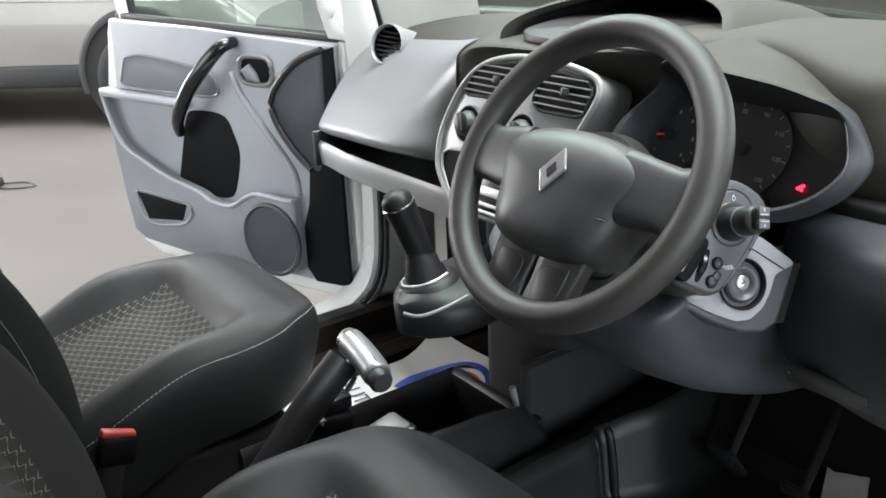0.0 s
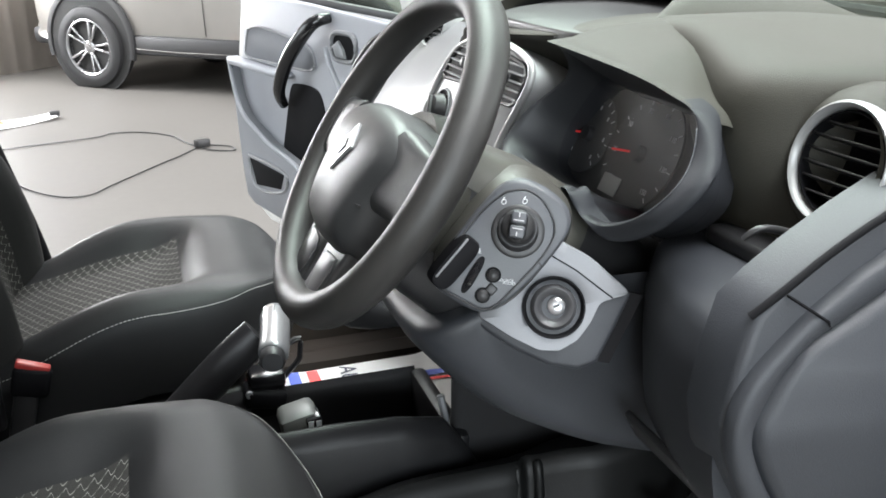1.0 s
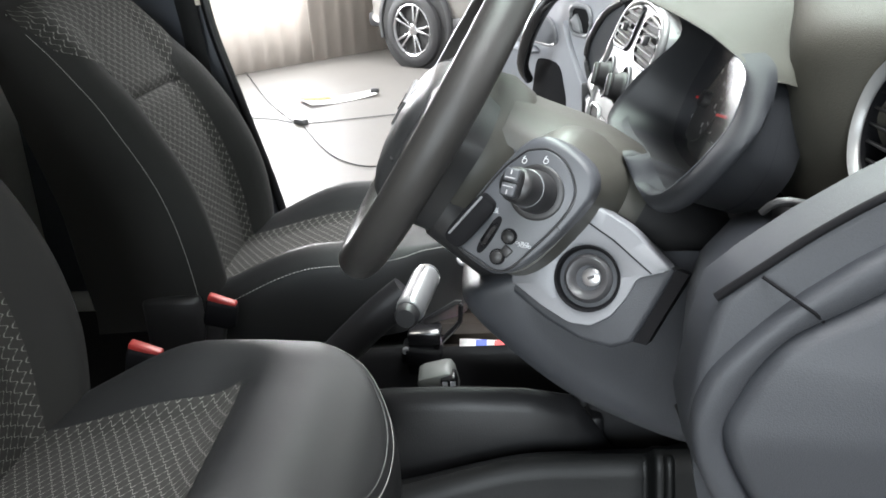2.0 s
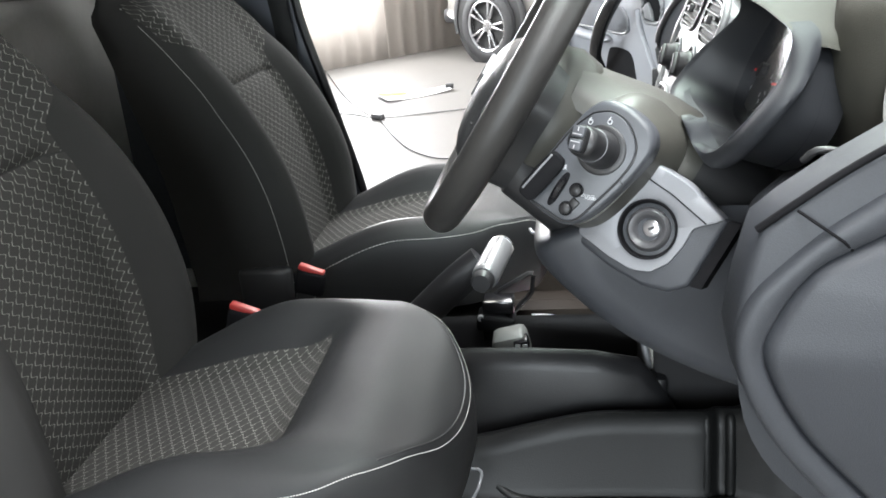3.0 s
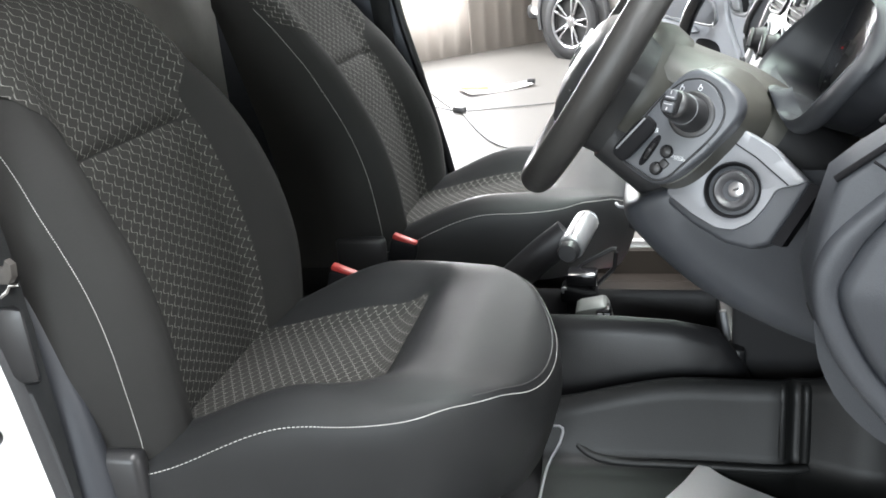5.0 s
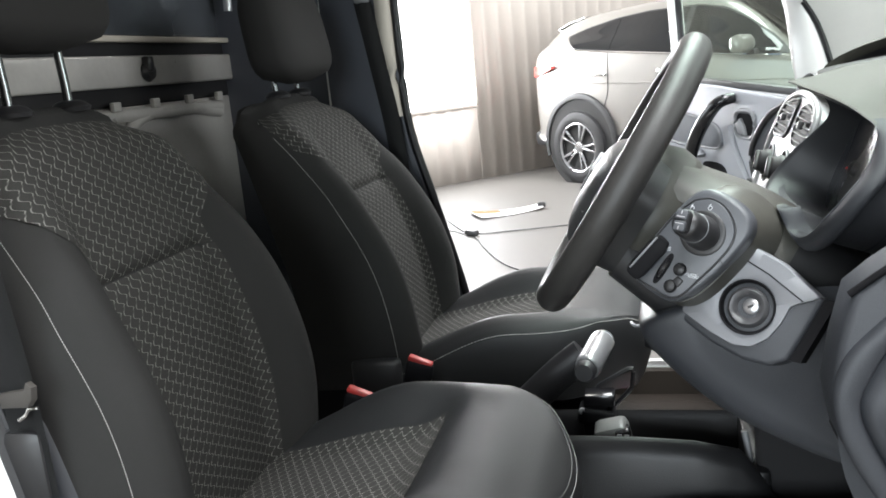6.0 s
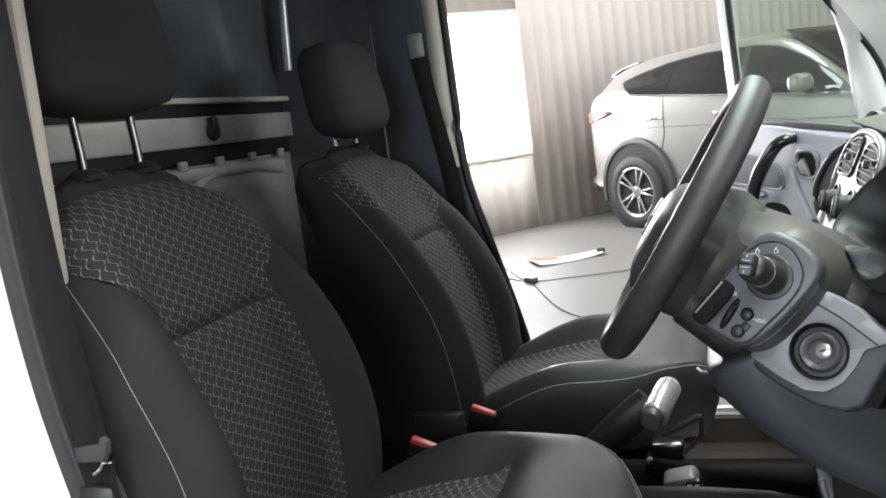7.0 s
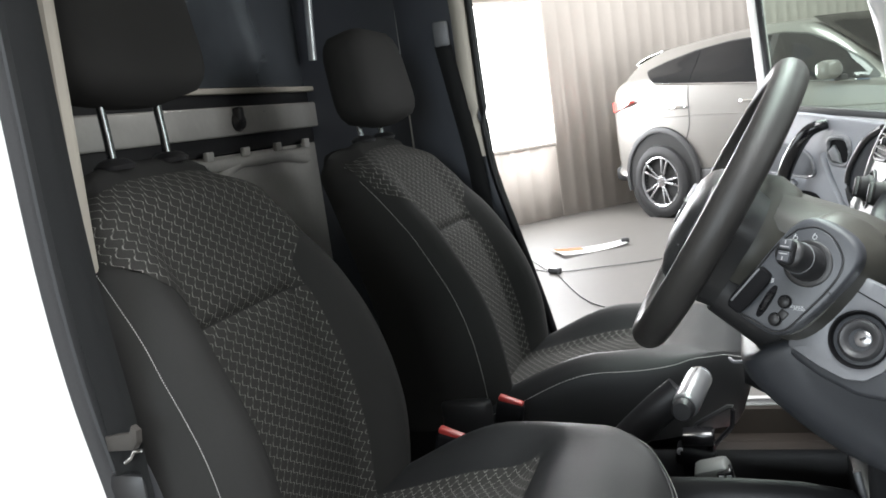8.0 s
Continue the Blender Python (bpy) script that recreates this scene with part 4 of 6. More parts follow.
    dput("thumbwheel", lathe([(0.015, -0.003), (0.0165, 0), (0.015, 0.003), (0.001, 0.003)], m @ Matrix.Translation((-0.035, 0.0085, -0.009)) @ Matrix.Rotation(radians(-80), 4, "Z") @ Matrix.Rotation(radians(90), 4, "Y"), 30), M_GLOSSBLACK, sh)
    for x, y in ((-0.0235, -0.0055), (-0.0435, -0.0100)):
        dput("button_rim", lathe([(0.0072, 0.0), (0.0072, 0.0012), (0.0060, 0.0012)], m @ Matrix.Translation((x, y, 0.0)), 20), M_DARKSLOT, sh)
        dput("button", lathe([(0.0058, 0.0), (0.0055, 0.0040), (0.003, 0.0055), (0.0005, 0.0058)], m @ Matrix.Translation((x, y, 0.0)), 20), M_BLACK, sh)
    dput("button_tab", box(m @ Vector((-0.0345, -0.0125, 0.0008)), (0.009, 0.009, 0.003), 0.0012, m.to_3x3().to_4x4()), M_BLACK, sh)
    sw = m @ Matrix.Translation((-0.037, 0.0300, -0.002)) @ Matrix.Rotation(radians(14), 4, "X")
    dput("side_switch", loft([[sw @ Vector((x * k, y * k, h)) for x, y in superell(0.027, 0.0105, 28, 4)] for k, h in ((1.0, -0.01), (1.0, 0.009), (0.95, 0.013), (0.8, 0.014))]), M_DARKSLOT, sh, "black remote switch")
    dput("switch_rocker", box(sw @ Vector((0.002, 0.0065, 0.013)), (0.044, 0.0022, 0.004), 0.0009, sw.to_3x3().to_4x4()), M_GREYTRIM, sh, "worn grey rocker")
    for txt, x, y in (("SOURCE", -0.020, -0.0175), ("AUDIO", -0.020, -0.0213), ("MODE", -0.0165, 0.0215), ("OK", -0.0165, 0.0178)):
        writing("marking", txt, 0.0036, m @ Matrix.Translation((x, y, 0.0008)) @ Matrix.Rotation(radians(-55), 4, "Z"), M_MARK, sh)
    for x, y in ((0.0325, 0.0295), (0.0450, 0.0155)):
        dput("marking", sweep([m @ Vector((x + 0.0023 * math.cos(a), y + 0.0019 * math.sin(a), 0.0007)) for a in np.linspace(0, 2 * math.pi, 10, endpoint=False)], 0.0004, 5, True), M_MARK, sh)
        dput("marking", box(m @ Vector((x + 0.0022, y + 0.0022, 0.0008)), (0.003, 0.0008, 0.0008), 0, m.to_3x3().to_4x4()), M_MARK, sh)
    low = [(-0.01, -0.052), (0.06, -0.064), (0.16, -0.064), (0.22, -0.05)]
    rings = []
    for k, d in low:
        c = c0 + ax * k
        rings.append([c + Vector((0, -1, 0)) * a * 0.078 + up * (d + 0.036 * b - 0.020) for a, b in superell(1, 1, 28, 3.0)])
    dput("lower_shroud", loft(rings), M_BLACK, sh, "black lower column shroud")
    # ignition surround beside the column, a recessed dish round a domed lock
    m2 = frame_at((0.810, 0.526, 1.003), (-0.34, -0.88, 0.32), (0.90, -0.19, 0.36))
    bz = [(-0.083, 0.026), (-0.060, -0.006), (-0.040, -0.028), (-0.022, -0.036), (-0.002, -0.033), (0.016, -0.022), (0.032, -0.008), (0.062, -0.010), (0.040, 0.036), (0.016, 0.066), (-0.004, 0.062), (-0.045, 0.048)]
    soft = []
    for (ax0, ay0), (bx0, by0) in zip(bz, bz[1:] + bz[:1]):
        soft += [(ax0 + (bx0 - ax0) * f, ay0 + (by0 - ay0) * f) for f in (0.12, 0.5, 0.88)]
    hub = Vector((-0.011, 0.005, 0))
    full = spline(soft + soft[:1], 145)[:-1]
    rim = [(0.0290 * math.cos(math.atan2(y - hub.y, x - hub.x)) + hub.x, 0.0290 * math.sin(math.atan2(y - hub.y, x - hub.x)) + hub.y) for x, y in full]
    face = [[m2 @ Vector((x + (u - x) * k, y + (v - y) * k, h)) for (x, y), (u, v) in zip(full, rim)] for k, h in ((0.0, -0.032), (0.0, -0.006), (0.02, -0.0035), (0.06, -0.002), (0.5, -0.002), (0.96, -0.002), (1.0, -0.003), (1.0, -0.020))]
    dput("ignition_bezel", loft(face, caps=False), M_BEZEL, sh, "grey ignition surround")
    dput("bezel_seam", sweep([m2 @ Vector((-0.002, 0.062, -0.0016)), m2 @ Vector((0.022, 0.030, -0.0016)), m2 @ Vector((0.044, -0.008, -0.0016))], 0.0007, 5), M_DARKSLOT, sh)
    block = [(-0.088, 0.020), (-0.062, -0.018), (-0.036, -0.046), (-0.012, -0.060), (0.008, -0.060), (0.036, -0.036), (0.0625, -0.0115), (0.030, 0.040), (-0.040, 0.045)]
    dput("column_block", outline_slab(block, 0.09, m2 @ Matrix.Translation((0, 0, -0.096)), 0.005), M_DASHSIDE, sh, "blue-grey column side cover")
    # near-black slab stands in for the shade in the gap
    dput("gap_shade_slab", outline_slab([(0.008, -0.060), (0.018, -0.066), (0.073, -0.018), (0.063, -0.011)], 0.03, m2 @ Matrix.Translation((0, 0, -0.042)), 0), M_DARKSLOT, sh, "dark slab for the shaded gap beside the column")
    lm = m2 @ Matrix.Translation((-0.011, 0.005, 0))
    dput("lock_ring", lathe([(0.0300, 0.0006), (0.0288, 0.0010), (0.0278, 0.0004), (0.0262, -0.0050), (0.0250, -0.0150), (0.001, -0.0150)], lm, 48, caps=False), M_DARKSLOT, sh, "dark dished lock surround")
    dput("lock_dome", lathe([(0.0222, -0.0150), (0.0222, -0.0060), (0.0212, -0.0020), (0.0185, 0.0005), (0.0150, -0.0005), (0.0125, -0.0040), (0.0110, -0.0070), (0.001, -0.0075)], lm, 44), M_BEZELDARK, sh, "domed black lock collar")
    key = lm @ Matrix.Translation((0.0030, 0.0, 0))
    dput("ignition_lock", lathe([(0.0088, -0.0100), (0.0088, -0.0050), (0.0078, -0.0040), (0.001, -0.0040)], key, 24), M_ALLOY, sh, "bright ignition lock")
    dput("key_slot", box(key @ Vector((0, 0, -0.0039)), (0.0064, 0.0026, 0.0010), 0, key.to_3x3().to_4x4()), M_BLACK, sh)



column()


def lower_dash():
    """Knee cover under the column, the flat panel beside it and the rounded end panel by the door."""
    rings = []
    prof = [(1.02, 0.985), (0.90, 0.985), (0.780, 0.985), (0.700, 0.965), (0.686, 0.940), (0.720, 0.895), (0.775, 0.845), (0.840, 0.806), (0.905, 0.778), (1.000, 0.750), (1.10, 0.76)]
    for y, xs, zs in ((0.556, 0.046, 0.030), (0.561, 0.024, 0.026), (0.574, 0.008, 0.020), (0.61, 0.0, 0.010), (0.66, -0.002, 0.004), (0.78, 0.0, 0.0), (0.86, 0.02, 0.004), (0.92, 0.06, 0.014), (0.95, 0.10, 0.022)):
        rings.append([Vector((x + xs, y, z + zs)) for x, z in spline(prof, 36)])
    dput("knee_cover", loft(rings), M_DASHSIDE, lab="blue-black knee cover under the column")
    rings = []
    prof = [(1.06, 1.06), (0.985, 1.06), (0.900, 1.050), (0.880, 1.02), (0.876, 0.98), (0.885, 0.90), (0.92, 0.84), (0.98, 0.80), (1.08, 0.78)]
    for y, xs in ((0.345, -0.026), (0.36, -0.024), (0.44, -0.012), (0.50, 0.004), (0.56, 0.04)):
        rings.append([Vector((x + xs, y, z)) for x, z in spline(prof, 30)])
    dput("knee_panel", loft(rings), M_DASHSIDE, lab="black lower dashboard panel")
    # fuse flap let into the panel, held by two screws
    tilt = Matrix.Rotation(radians(-30), 4, "Y")
    flap = dput("fuse_flap", box((0.889, 0.462, 0.866), (0.008, 0.115, 0.036), 0.002, tilt), M_BLACK, lab="black fuse flap")
    for y in (0.412, 0.512):
        dput("screw", lathe([(0.0028, 0.0), (0.0022, 0.0012), (0.0004, 0.0014)], frame_at((0.8845, y, 0.868), (-0.87, 0, -0.5), (0, 1, 0)), 10), M_ALLOY, flap)
    # end panel by the door: a plate up to the dark edge strip, with a rounded field between two raised ridges
    rot = Matrix(((1, 0, 0, 0), (0, 0, -1, 0), (0, 1, 0, 0), (0, 0, 0, 1)))       # outline (x, z), thickness along -y
    plate = [(0.861, 1.073), (0.882, 1.091), (0.915, 1.114), (0.956, 1.138), (1.04, 1.180), (1.16, 1.205), (1.25, 1.19), (1.25, 0.80), (0.98, 0.79), (0.915, 0.850), (0.877, 0.898), (0.851, 0.945), (0.843, 0.985), (0.850, 1.030)]
    dput("end_plate", outline_slab(plate[::-1], 0.05, Matrix.Translation((0, 0.375, 0)) @ rot, 0.008), M_DASHSIDE, lab="lower dashboard end plate")
    outer = [(0.98, 0.775), (0.915, 0.850), (0.877, 0.898), (0.852, 0.945), (0.844, 0.985), (0.853, 1.018), (0.870, 1.040), (0.902, 1.070), (0.924, 1.086), (0.955, 1.105), (1.02, 1.135), (1.14, 1.165), (1.24, 1.16)]
    inner = [(1.00, 0.790), (0.935, 0.860), (0.897, 0.905), (0.872, 0.950), (0.864, 0.980), (0.873, 1.006), (0.885, 1.028), (0.903, 1.048), (0.937, 1.066), (0.960, 1.078), (1.02, 1.105), (1.14, 1.135), (1.24, 1.13)]
    oo, ii = spline(outer, 60), spline(inner, 60)
    rows = []
    for (ax, az), (bx, bz) in zip(oo, ii):
        rows.append([Vector((ax, 0.327, az)), Vector((ax + 0.002 * (bx - ax), 0.316, az)), Vector((ax + 0.2 * (bx - ax), 0.3125, az + 0.2 * (bz - az))), Vector((ax + 0.85 * (bx - ax), 0.3135, az + 0.85 * (bz - az))),
                     Vector((bx, 0.318, bz)), Vector((bx + 0.05 * (bx - ax), 0.321, bz + 0.05 * (bz - az))), Vector((bx + 0.20 * (bx - ax), 0.313, bz + 0.20 * (bz - az))), Vector((bx + 0.5 * (bx - ax), 0.309, bz + 0.5 * (bz - az))), Vector((1.15 + 0.5 * (bx - 1.0), 0.300, 0.96 + 0.5 * (bz - 0.96)))])
    dput("end_panel", loft(rows, False, False), M_DASHSIDE, lab="rounded end panel with raised ridges", sharp=75)
    dput("panel_seam", sweep([(0.884, 0.3235, 1.088), (0.913, 0.3105, 1.068), (0.921, 0.316, 1.059)], 0.0012, 5), M_DARKSLOT)
    # dark strip stands in for the shade of the crease along the plate's edge
    dput("crease_shade_strip", sweep(spline([(0.858, 0.330, 1.072), (0.882, 0.325, 1.092), (0.915, 0.323, 1.116), (0.956, 0.320, 1.141), (1.04, 0.315, 1.184), (1.16, 0.31, 1.208)], 24), 0.0032, 8), M_DARKSLOT)
    # hook of the bonnet release under the vent
    hk = dput("release_hook", sweep(spline([(1.02, 0.40, 1.080), (0.965, 0.402, 1.098), (0.922, 0.404, 1.110), (0.908, 0.410, 1.100)], 12), 0.0038, 8, taper=[1.2 - 0.5 * k / 11 for k in range(12)]), M_BLACK, lab="small moulded hook")
    # black slab stands in for the shade of the hollow under the pad above the knee panel
    dput("pad_shade_slab", box((1.03, 0.42, 1.065), (0.16, 0.20, 0.02), 0.006), M_BLACK)


lower_dash()


def centre_stack():
    m = frame_at((0.9025, 1.036, 1.0705), (-0.955, 0, 0.297), (0, -1, 0)) @ Matrix.Scale(0.955, 4)     # x to the driver, y up
    flat = m.to_3x3().to_4x4()
    o = spline([(0.0, -0.150), (-0.10, -0.150), (-0.15, -0.132), (-0.194, -0.090), (-0.206, -0.033), (-0.190, 0.030), (-0.165, 0.075), (-0.125, 0.108), (-0.065, 0.126), (0.0, 0.132), (0.073, 0.129), (0.130, 0.120), (0.155, 0.108), (0.160, 0.085), (0.143, 0.043), (0.126, 0.0), (0.118, -0.07), (0.108, -0.132), (0.070, -0.150), (0.0, -0.150)], 97)[:-1]
    st = dput("centre_bezel", outline_slab(o.tolist(), 0.075, m @ Matrix.Translation((0, 0, -0.075)), 0.004), M_STACK, lab="grey centre console bezel with silver edge")
    dput("bezel_rim", sweep([m @ Vector((x, y, 0.001)) for x, y in o], 0.0055, 8, True), M_RING, st, "silver bezel rim")

    # an opening is a flat dark plate, its inner shade put into the colour
    def opening(name, pts, lab=""):
        oo = []
        for a, b in zip(pts, pts[1:] + pts[:1]):
            a, b = np.array(a), np.array(b)
            oo += [a + (b - a) * f for f in np.linspace(0.14, 0.86, 7)]
        oo = np.array(oo)
        dput(name, outline_slab(oo.tolist(), 0.0015, m @ Matrix.Translation((0, 0, 0.0003)), 0), M_DARKSLOT, st, lab)
        return oo
    for pts, x0, x1 in (([(-0.168, 0.050), (-0.148, 0.090), (-0.118, 0.108), (-0.045, 0.120), (-0.006, 0.120), (-0.040, 0.056)], -0.155, -0.015),
                        ([(0.018, 0.062), (0.028, 0.103), (0.060, 0.117), (0.134, 0.110), (0.149, 0.094), (0.138, 0.052), (0.040, 0.049)], 0.022, 0.145)):
        oo = opening("vent_box", pts, "dark plate for the shaded vent opening")
        dput("vent_frame", sweep([m @ Vector((x, y, 0.002)) for x, y in oo], 0.0030, 6, True), M_BLACK, st)
        for k in range(5):
            y = 0.062 + k * 0.0118
            xs = [x for x, yy in oo if abs(yy - y) < 0.007]
            a, b = min(xs) + 0.004, max(xs) - 0.004
            dput("slat", box(m @ Vector(((a + b) / 2, y, 0.001)), (b - a, 0.0020, 0.011), 0.0006, flat @ Matrix.Rotation(radians(24), 4, "X")), M_SLAT, st, "satin grey slat")
        dput("slat_tab", box(m @ Vector(((x0 + x1) / 2 + 0.01, 0.086, 0.009)), (0.014, 0.013, 0.008), 0.002, flat), M_BLACK, st)
    for x0, y0 in ((-0.135, 0.000), (0.008, 0.006)):
        dput("knob_dish", lathe([(0.033, 0.0), (0.033, 0.003), (0.030, 0.0035), (0.028, 0.0012), (0.001, 0.0012)], m @ Matrix.Translation((x0, y0, 0.0)), 36), M_DARKSLOT, st)
        dput("dish_rim", sweep([m @ Vector((x0 + 0.033 * math.cos(a), y0 + 0.033 * math.sin(a), 0.002)) for a in np.linspace(0, 2 * math.pi, 36, endpoint=False)], 0.0016, 6, True), M_GREYTRIM, st)
        kb = dput("heater_knob", lathe([(0.024, 0.0), (0.0235, 0.008), (0.0200, 0.011), (0.0190, 0.018), (0.017, 0.020), (0.001, 0.020)], m @ Matrix.Translation((x0, y0, 0.0)), 32), M_BLACK, st)
        dput("knob_grip", box(m @ Vector((x0, y0, 0.020)), (0.009, 0.036, 0.012), 0.003, flat @ Matrix.Rotation(radians(25), 4, "Z")), M_BLACK, kb)
    oo = opening("cubby_slot", [(-0.188, -0.062), (-0.170, -0.052), (-0.110, -0.048), (-0.092, -0.060), (-0.100, -0.120), (-0.125, -0.132), (-0.150, -0.124), (-0.180, -0.090)], "dark plate for a shaded open slot")
    dput("slot_rim", sweep([m @ Vector((x, y, 0.002)) for x, y in oo], 0.0030, 6, True), M_RING, st)
    dput("radio_slot", box(m @ Vector((0.005, -0.095, 0.002)), (0.165, 0.085, 0.006), 0.004, flat), M_GLOSSBLACK, st, "glossy black radio slot")
    for y, h in ((-0.105, 0.016), (-0.128, 0.006), (-0.141, 0.006)):
        dput("silver_key", box(m @ Vector((0.0, y, 0.007)), (0.130, h, 0.006), 0.002, flat), M_SILVER, st)


centre_stack()


def glove_shelf():
    """Open shelf under the passenger pad with a pale lip."""
    rings = []
    for y in np.linspace(1.24, 1.80, 12):
        b = 0.02 * smooth01((y - 1.6) / 0.2)
        rings.append([Vector((x + b, y, z)) for x, z in ((0.925, 0.925), (0.918, 0.915), (0.925, 0.868), (0.935, 0.862), (1.15, 0.86), (1.15, 0.872), (0.945, 0.880))])
    dput("shelf_lip", loft(rings), M_STACK, lab="open glove shelf with a pale lip")
    dput("shelf_end", box((1.04, 1.80, 0.905), (0.22, 0.012, 0.085), 0.003), M_BLACK)
    dput("shelf_back", box((1.16, 1.5, 0.90), (0.02, 0.6, 0.12), 0.003), M_BLACK)


glove_shelf()

# ---- van shell ----
VAN = thing("van", (0.6, 1.07, 0.0), "white panel van with both front doors open on a workshop floor", "van")


def vput(name, bm, m, parent=VAN, lab="", sharp=45):
    return part(name, bm, m, parent, lab, sharp)


def sheet(rows, t, bm=None):
    """A panel through rows of points, t thick along -y of its own normal."""
    own = loft([[Vector(p) for p in r] for r in rows], False, False)
    bmesh.ops.recalc_face_normals(own, faces=own.faces)
    bmesh.ops.solidify(own, geom=list(own.faces), thickness=t)
    return merge(bm, own)


def van_shell():
    vput("passenger_floor", sheet([[(x, y, 0.424 + 0.004 * smooth01((1.54 - y) / 0.02) + 0.019 * smooth01((y - 1.552) / 0.012) * smooth01((1.65 - y) / 0.03) + 0.052 * smooth01((y - 1.718) / 0.014)) for y in np.linspace(1.20, 1.80, 49)] for x in np.linspace(0.05, 1.30, 6)], 0.006), M_FLOORLINER, lab="brown-black rubber floor liner")
    vput("floor_pan", box((0.35, 1.07, 0.395), (1.95, 1.50, 0.05), 0.01), M_CARPET, lab="dark carpeted cab floor")
    # rounded painted corner where the far doorway's post runs into its sill, with the double rubber seal along it
    bend = spline([(1.105, 1.12), (1.102, 0.90), (1.100, 0.72), (1.092, 0.585), (1.070, 0.515), (1.030, 0.476), (0.970, 0.457), (0.880, 0.450), (0.55, 0.448), (0.20, 0.448)], 44)
    vput("doorway_edge", sheet([[(x + dx, 1.822 + dy, z + dz) for dy, dx, dz in ((0.0, 0.012, -0.012), (0.008, 0.0, 0.0), (0.050, 0.004, -0.003), (0.110, 0.010, -0.008), (0.135, 0.022, -0.022), (0.142, 0.05, -0.05))] for x, z in bend], 0.006), M_WHITE, lab="white rounded corner of the doorway")
    for dy, r in ((-0.012, 0.010), (-0.034, 0.007)):
        vput("door_seal", sweep([(x + 0.012, 1.822 + dy, z - 0.004) for x, z in bend], r, 8, up=(0, 1, 0)), M_RUBBER, lab="black rubber door seal")
    for y in (0.27, 1.87):
        vput("sill", box((0.30, y, 0.38), (2.2, 0.12, 0.13), 0.03), M_WHITE, lab="white door sill")
        vput("sill_trim", box((0.55, y + (0.05 if y < 1 else -0.083), 0.450 if y < 1 else 0.459), (0.95, 0.10 if y < 1 else 0.05, 0.022 if y < 1 else 0.040), 0.008), M_BLACK, lab="black sill trim")
    vput("firewall", box((1.36, 1.07, 0.72), (0.04, 1.56, 0.70), 0.01), M_CARPET)
    for y, q, e in ((1.86, 1, 1.0), (0.27, -1, 0.15)):
        vput("door_post", box((1.115 + (0.10 if q > 0 else 0.0), y + q * 0.02, 0.78), (0.19, 0.09, 0.80), 0.03), M_WHITE, lab="white front door post")
        if q < 0:
            vput("windscreen_pillar", sweep(spline([(1.12, y + 0.0045, 1.10), (1.075, y + 0.010, 1.24), (1.045, y + 0.0135, 1.34), (1.00, y + 0.015, 1.45), (0.88, y + 0.02, 1.60), (0.68, y + 0.027, 1.76)], 18), 0.018, 12), M_WHITE, lab="white windscreen pillar")
        else:
            # white aperture edge, black seal and the broad pale inner trim behind it
            gap = spline([(1.070, 1.838, 1.05), (1.064, 1.838, 1.13), (1.059, 1.836, 1.20), (1.049, 1.834, 1.316), (1.023, 1.830, 1.41), (0.93, 1.81, 1.55), (0.76, 1.77, 1.72)], 26)
            blk = spline([(1.150, 1.800, 1.05), (1.135, 1.800, 1.13), (1.118, 1.800, 1.207), (1.082, 1.798, 1.310), (1.011, 1.796, 1.416), (0.90, 1.78, 1.56), (0.72, 1.74, 1.73)], 26)
            rows = [[Vector(a) + (Vector(b) - Vector(a)) * f + Vector((0, -0.016 * math.sin(math.pi * f), 0)) for f in np.linspace(0, 1, 6)] for a, b in zip(gap, blk)]
            vput("windscreen_pillar", sheet(rows, 0.012), M_WHITE, lab="white windscreen pillar")
            vput("pillar_seal", sweep([Vector(p) + Vector((0.002, -0.014, 0)) for p in blk], 0.007, 8), M_RUBBER, lab="black pillar seal")
            rows = [[Vector(p) + Vector((0.006 + d, -0.004 - e, 0.0)) for d, e in ((0.0, 0.0), (0.03, 0.012), (0.09, 0.022), (0.17, 0.035), (0.26, 0.055))] for p in blk]
            vput("pillar_trim", sheet(rows, 0.008), M_PILLAR, lab="broad pale grey inner pillar trim")
        vput("roof_rail", sweep([(0.70, y - e * q * 0.16, 1.745), (0.3, y - e * q * 0.13, 1.79), (-0.6, y - e * q * 0.12, 1.80)], 0.05, 14), M_WHITE)
    vput("roof", box((-0.78, 1.07, 1.83), (2.96, 1.62, 0.03), 0.012), M_BEIGE, lab="van roof with pale lining")
    g = []
    for k in np.linspace(0, 1, 5):
        g.append([(1.62 - 0.05 * abs(w) - 0.98 * k - 0.10 * w * w * (1 - k), 1.07 + w * (0.76 - 0.13 * k), 1.16 + 0.64 * k) for w in np.linspace(-1, 1, 9)])
    ws = vput("windscreen", sheet(g, 0.005), M_GLASS, lab="clear windscreen")
    ws.visible_shadow = False
    vput("scuttle", sweep([(1.60 - 0.14 * w * w, 1.07 + 0.78 * w, 1.155) for w in np.linspace(-1, 1, 17)], 0.035, 10), M_BLACK, lab="black scuttle under the windscreen")
    vput("wiper_arm", sweep(spline([(1.66, 0.60, 1.17), (1.66, 0.9, 1.20), (1.64, 1.25, 1.215), (1.58, 1.6, 1.215)], 14), 0.009, 6), M_BLACK, lab="black wiper arm")
    g = [[(x, 1.07 + w * 0.80, z - 0.05 * abs(w) ** 3) for w in np.linspace(-1, 1, 9)] for x, z in ((1.62, 1.13), (1.85, 1.10), (2.15, 1.03), (2.35, 0.92), (2.42, 0.70))]
    vput("bonnet", sheet(g, 0.02), M_WHITE, lab="white bonnet")
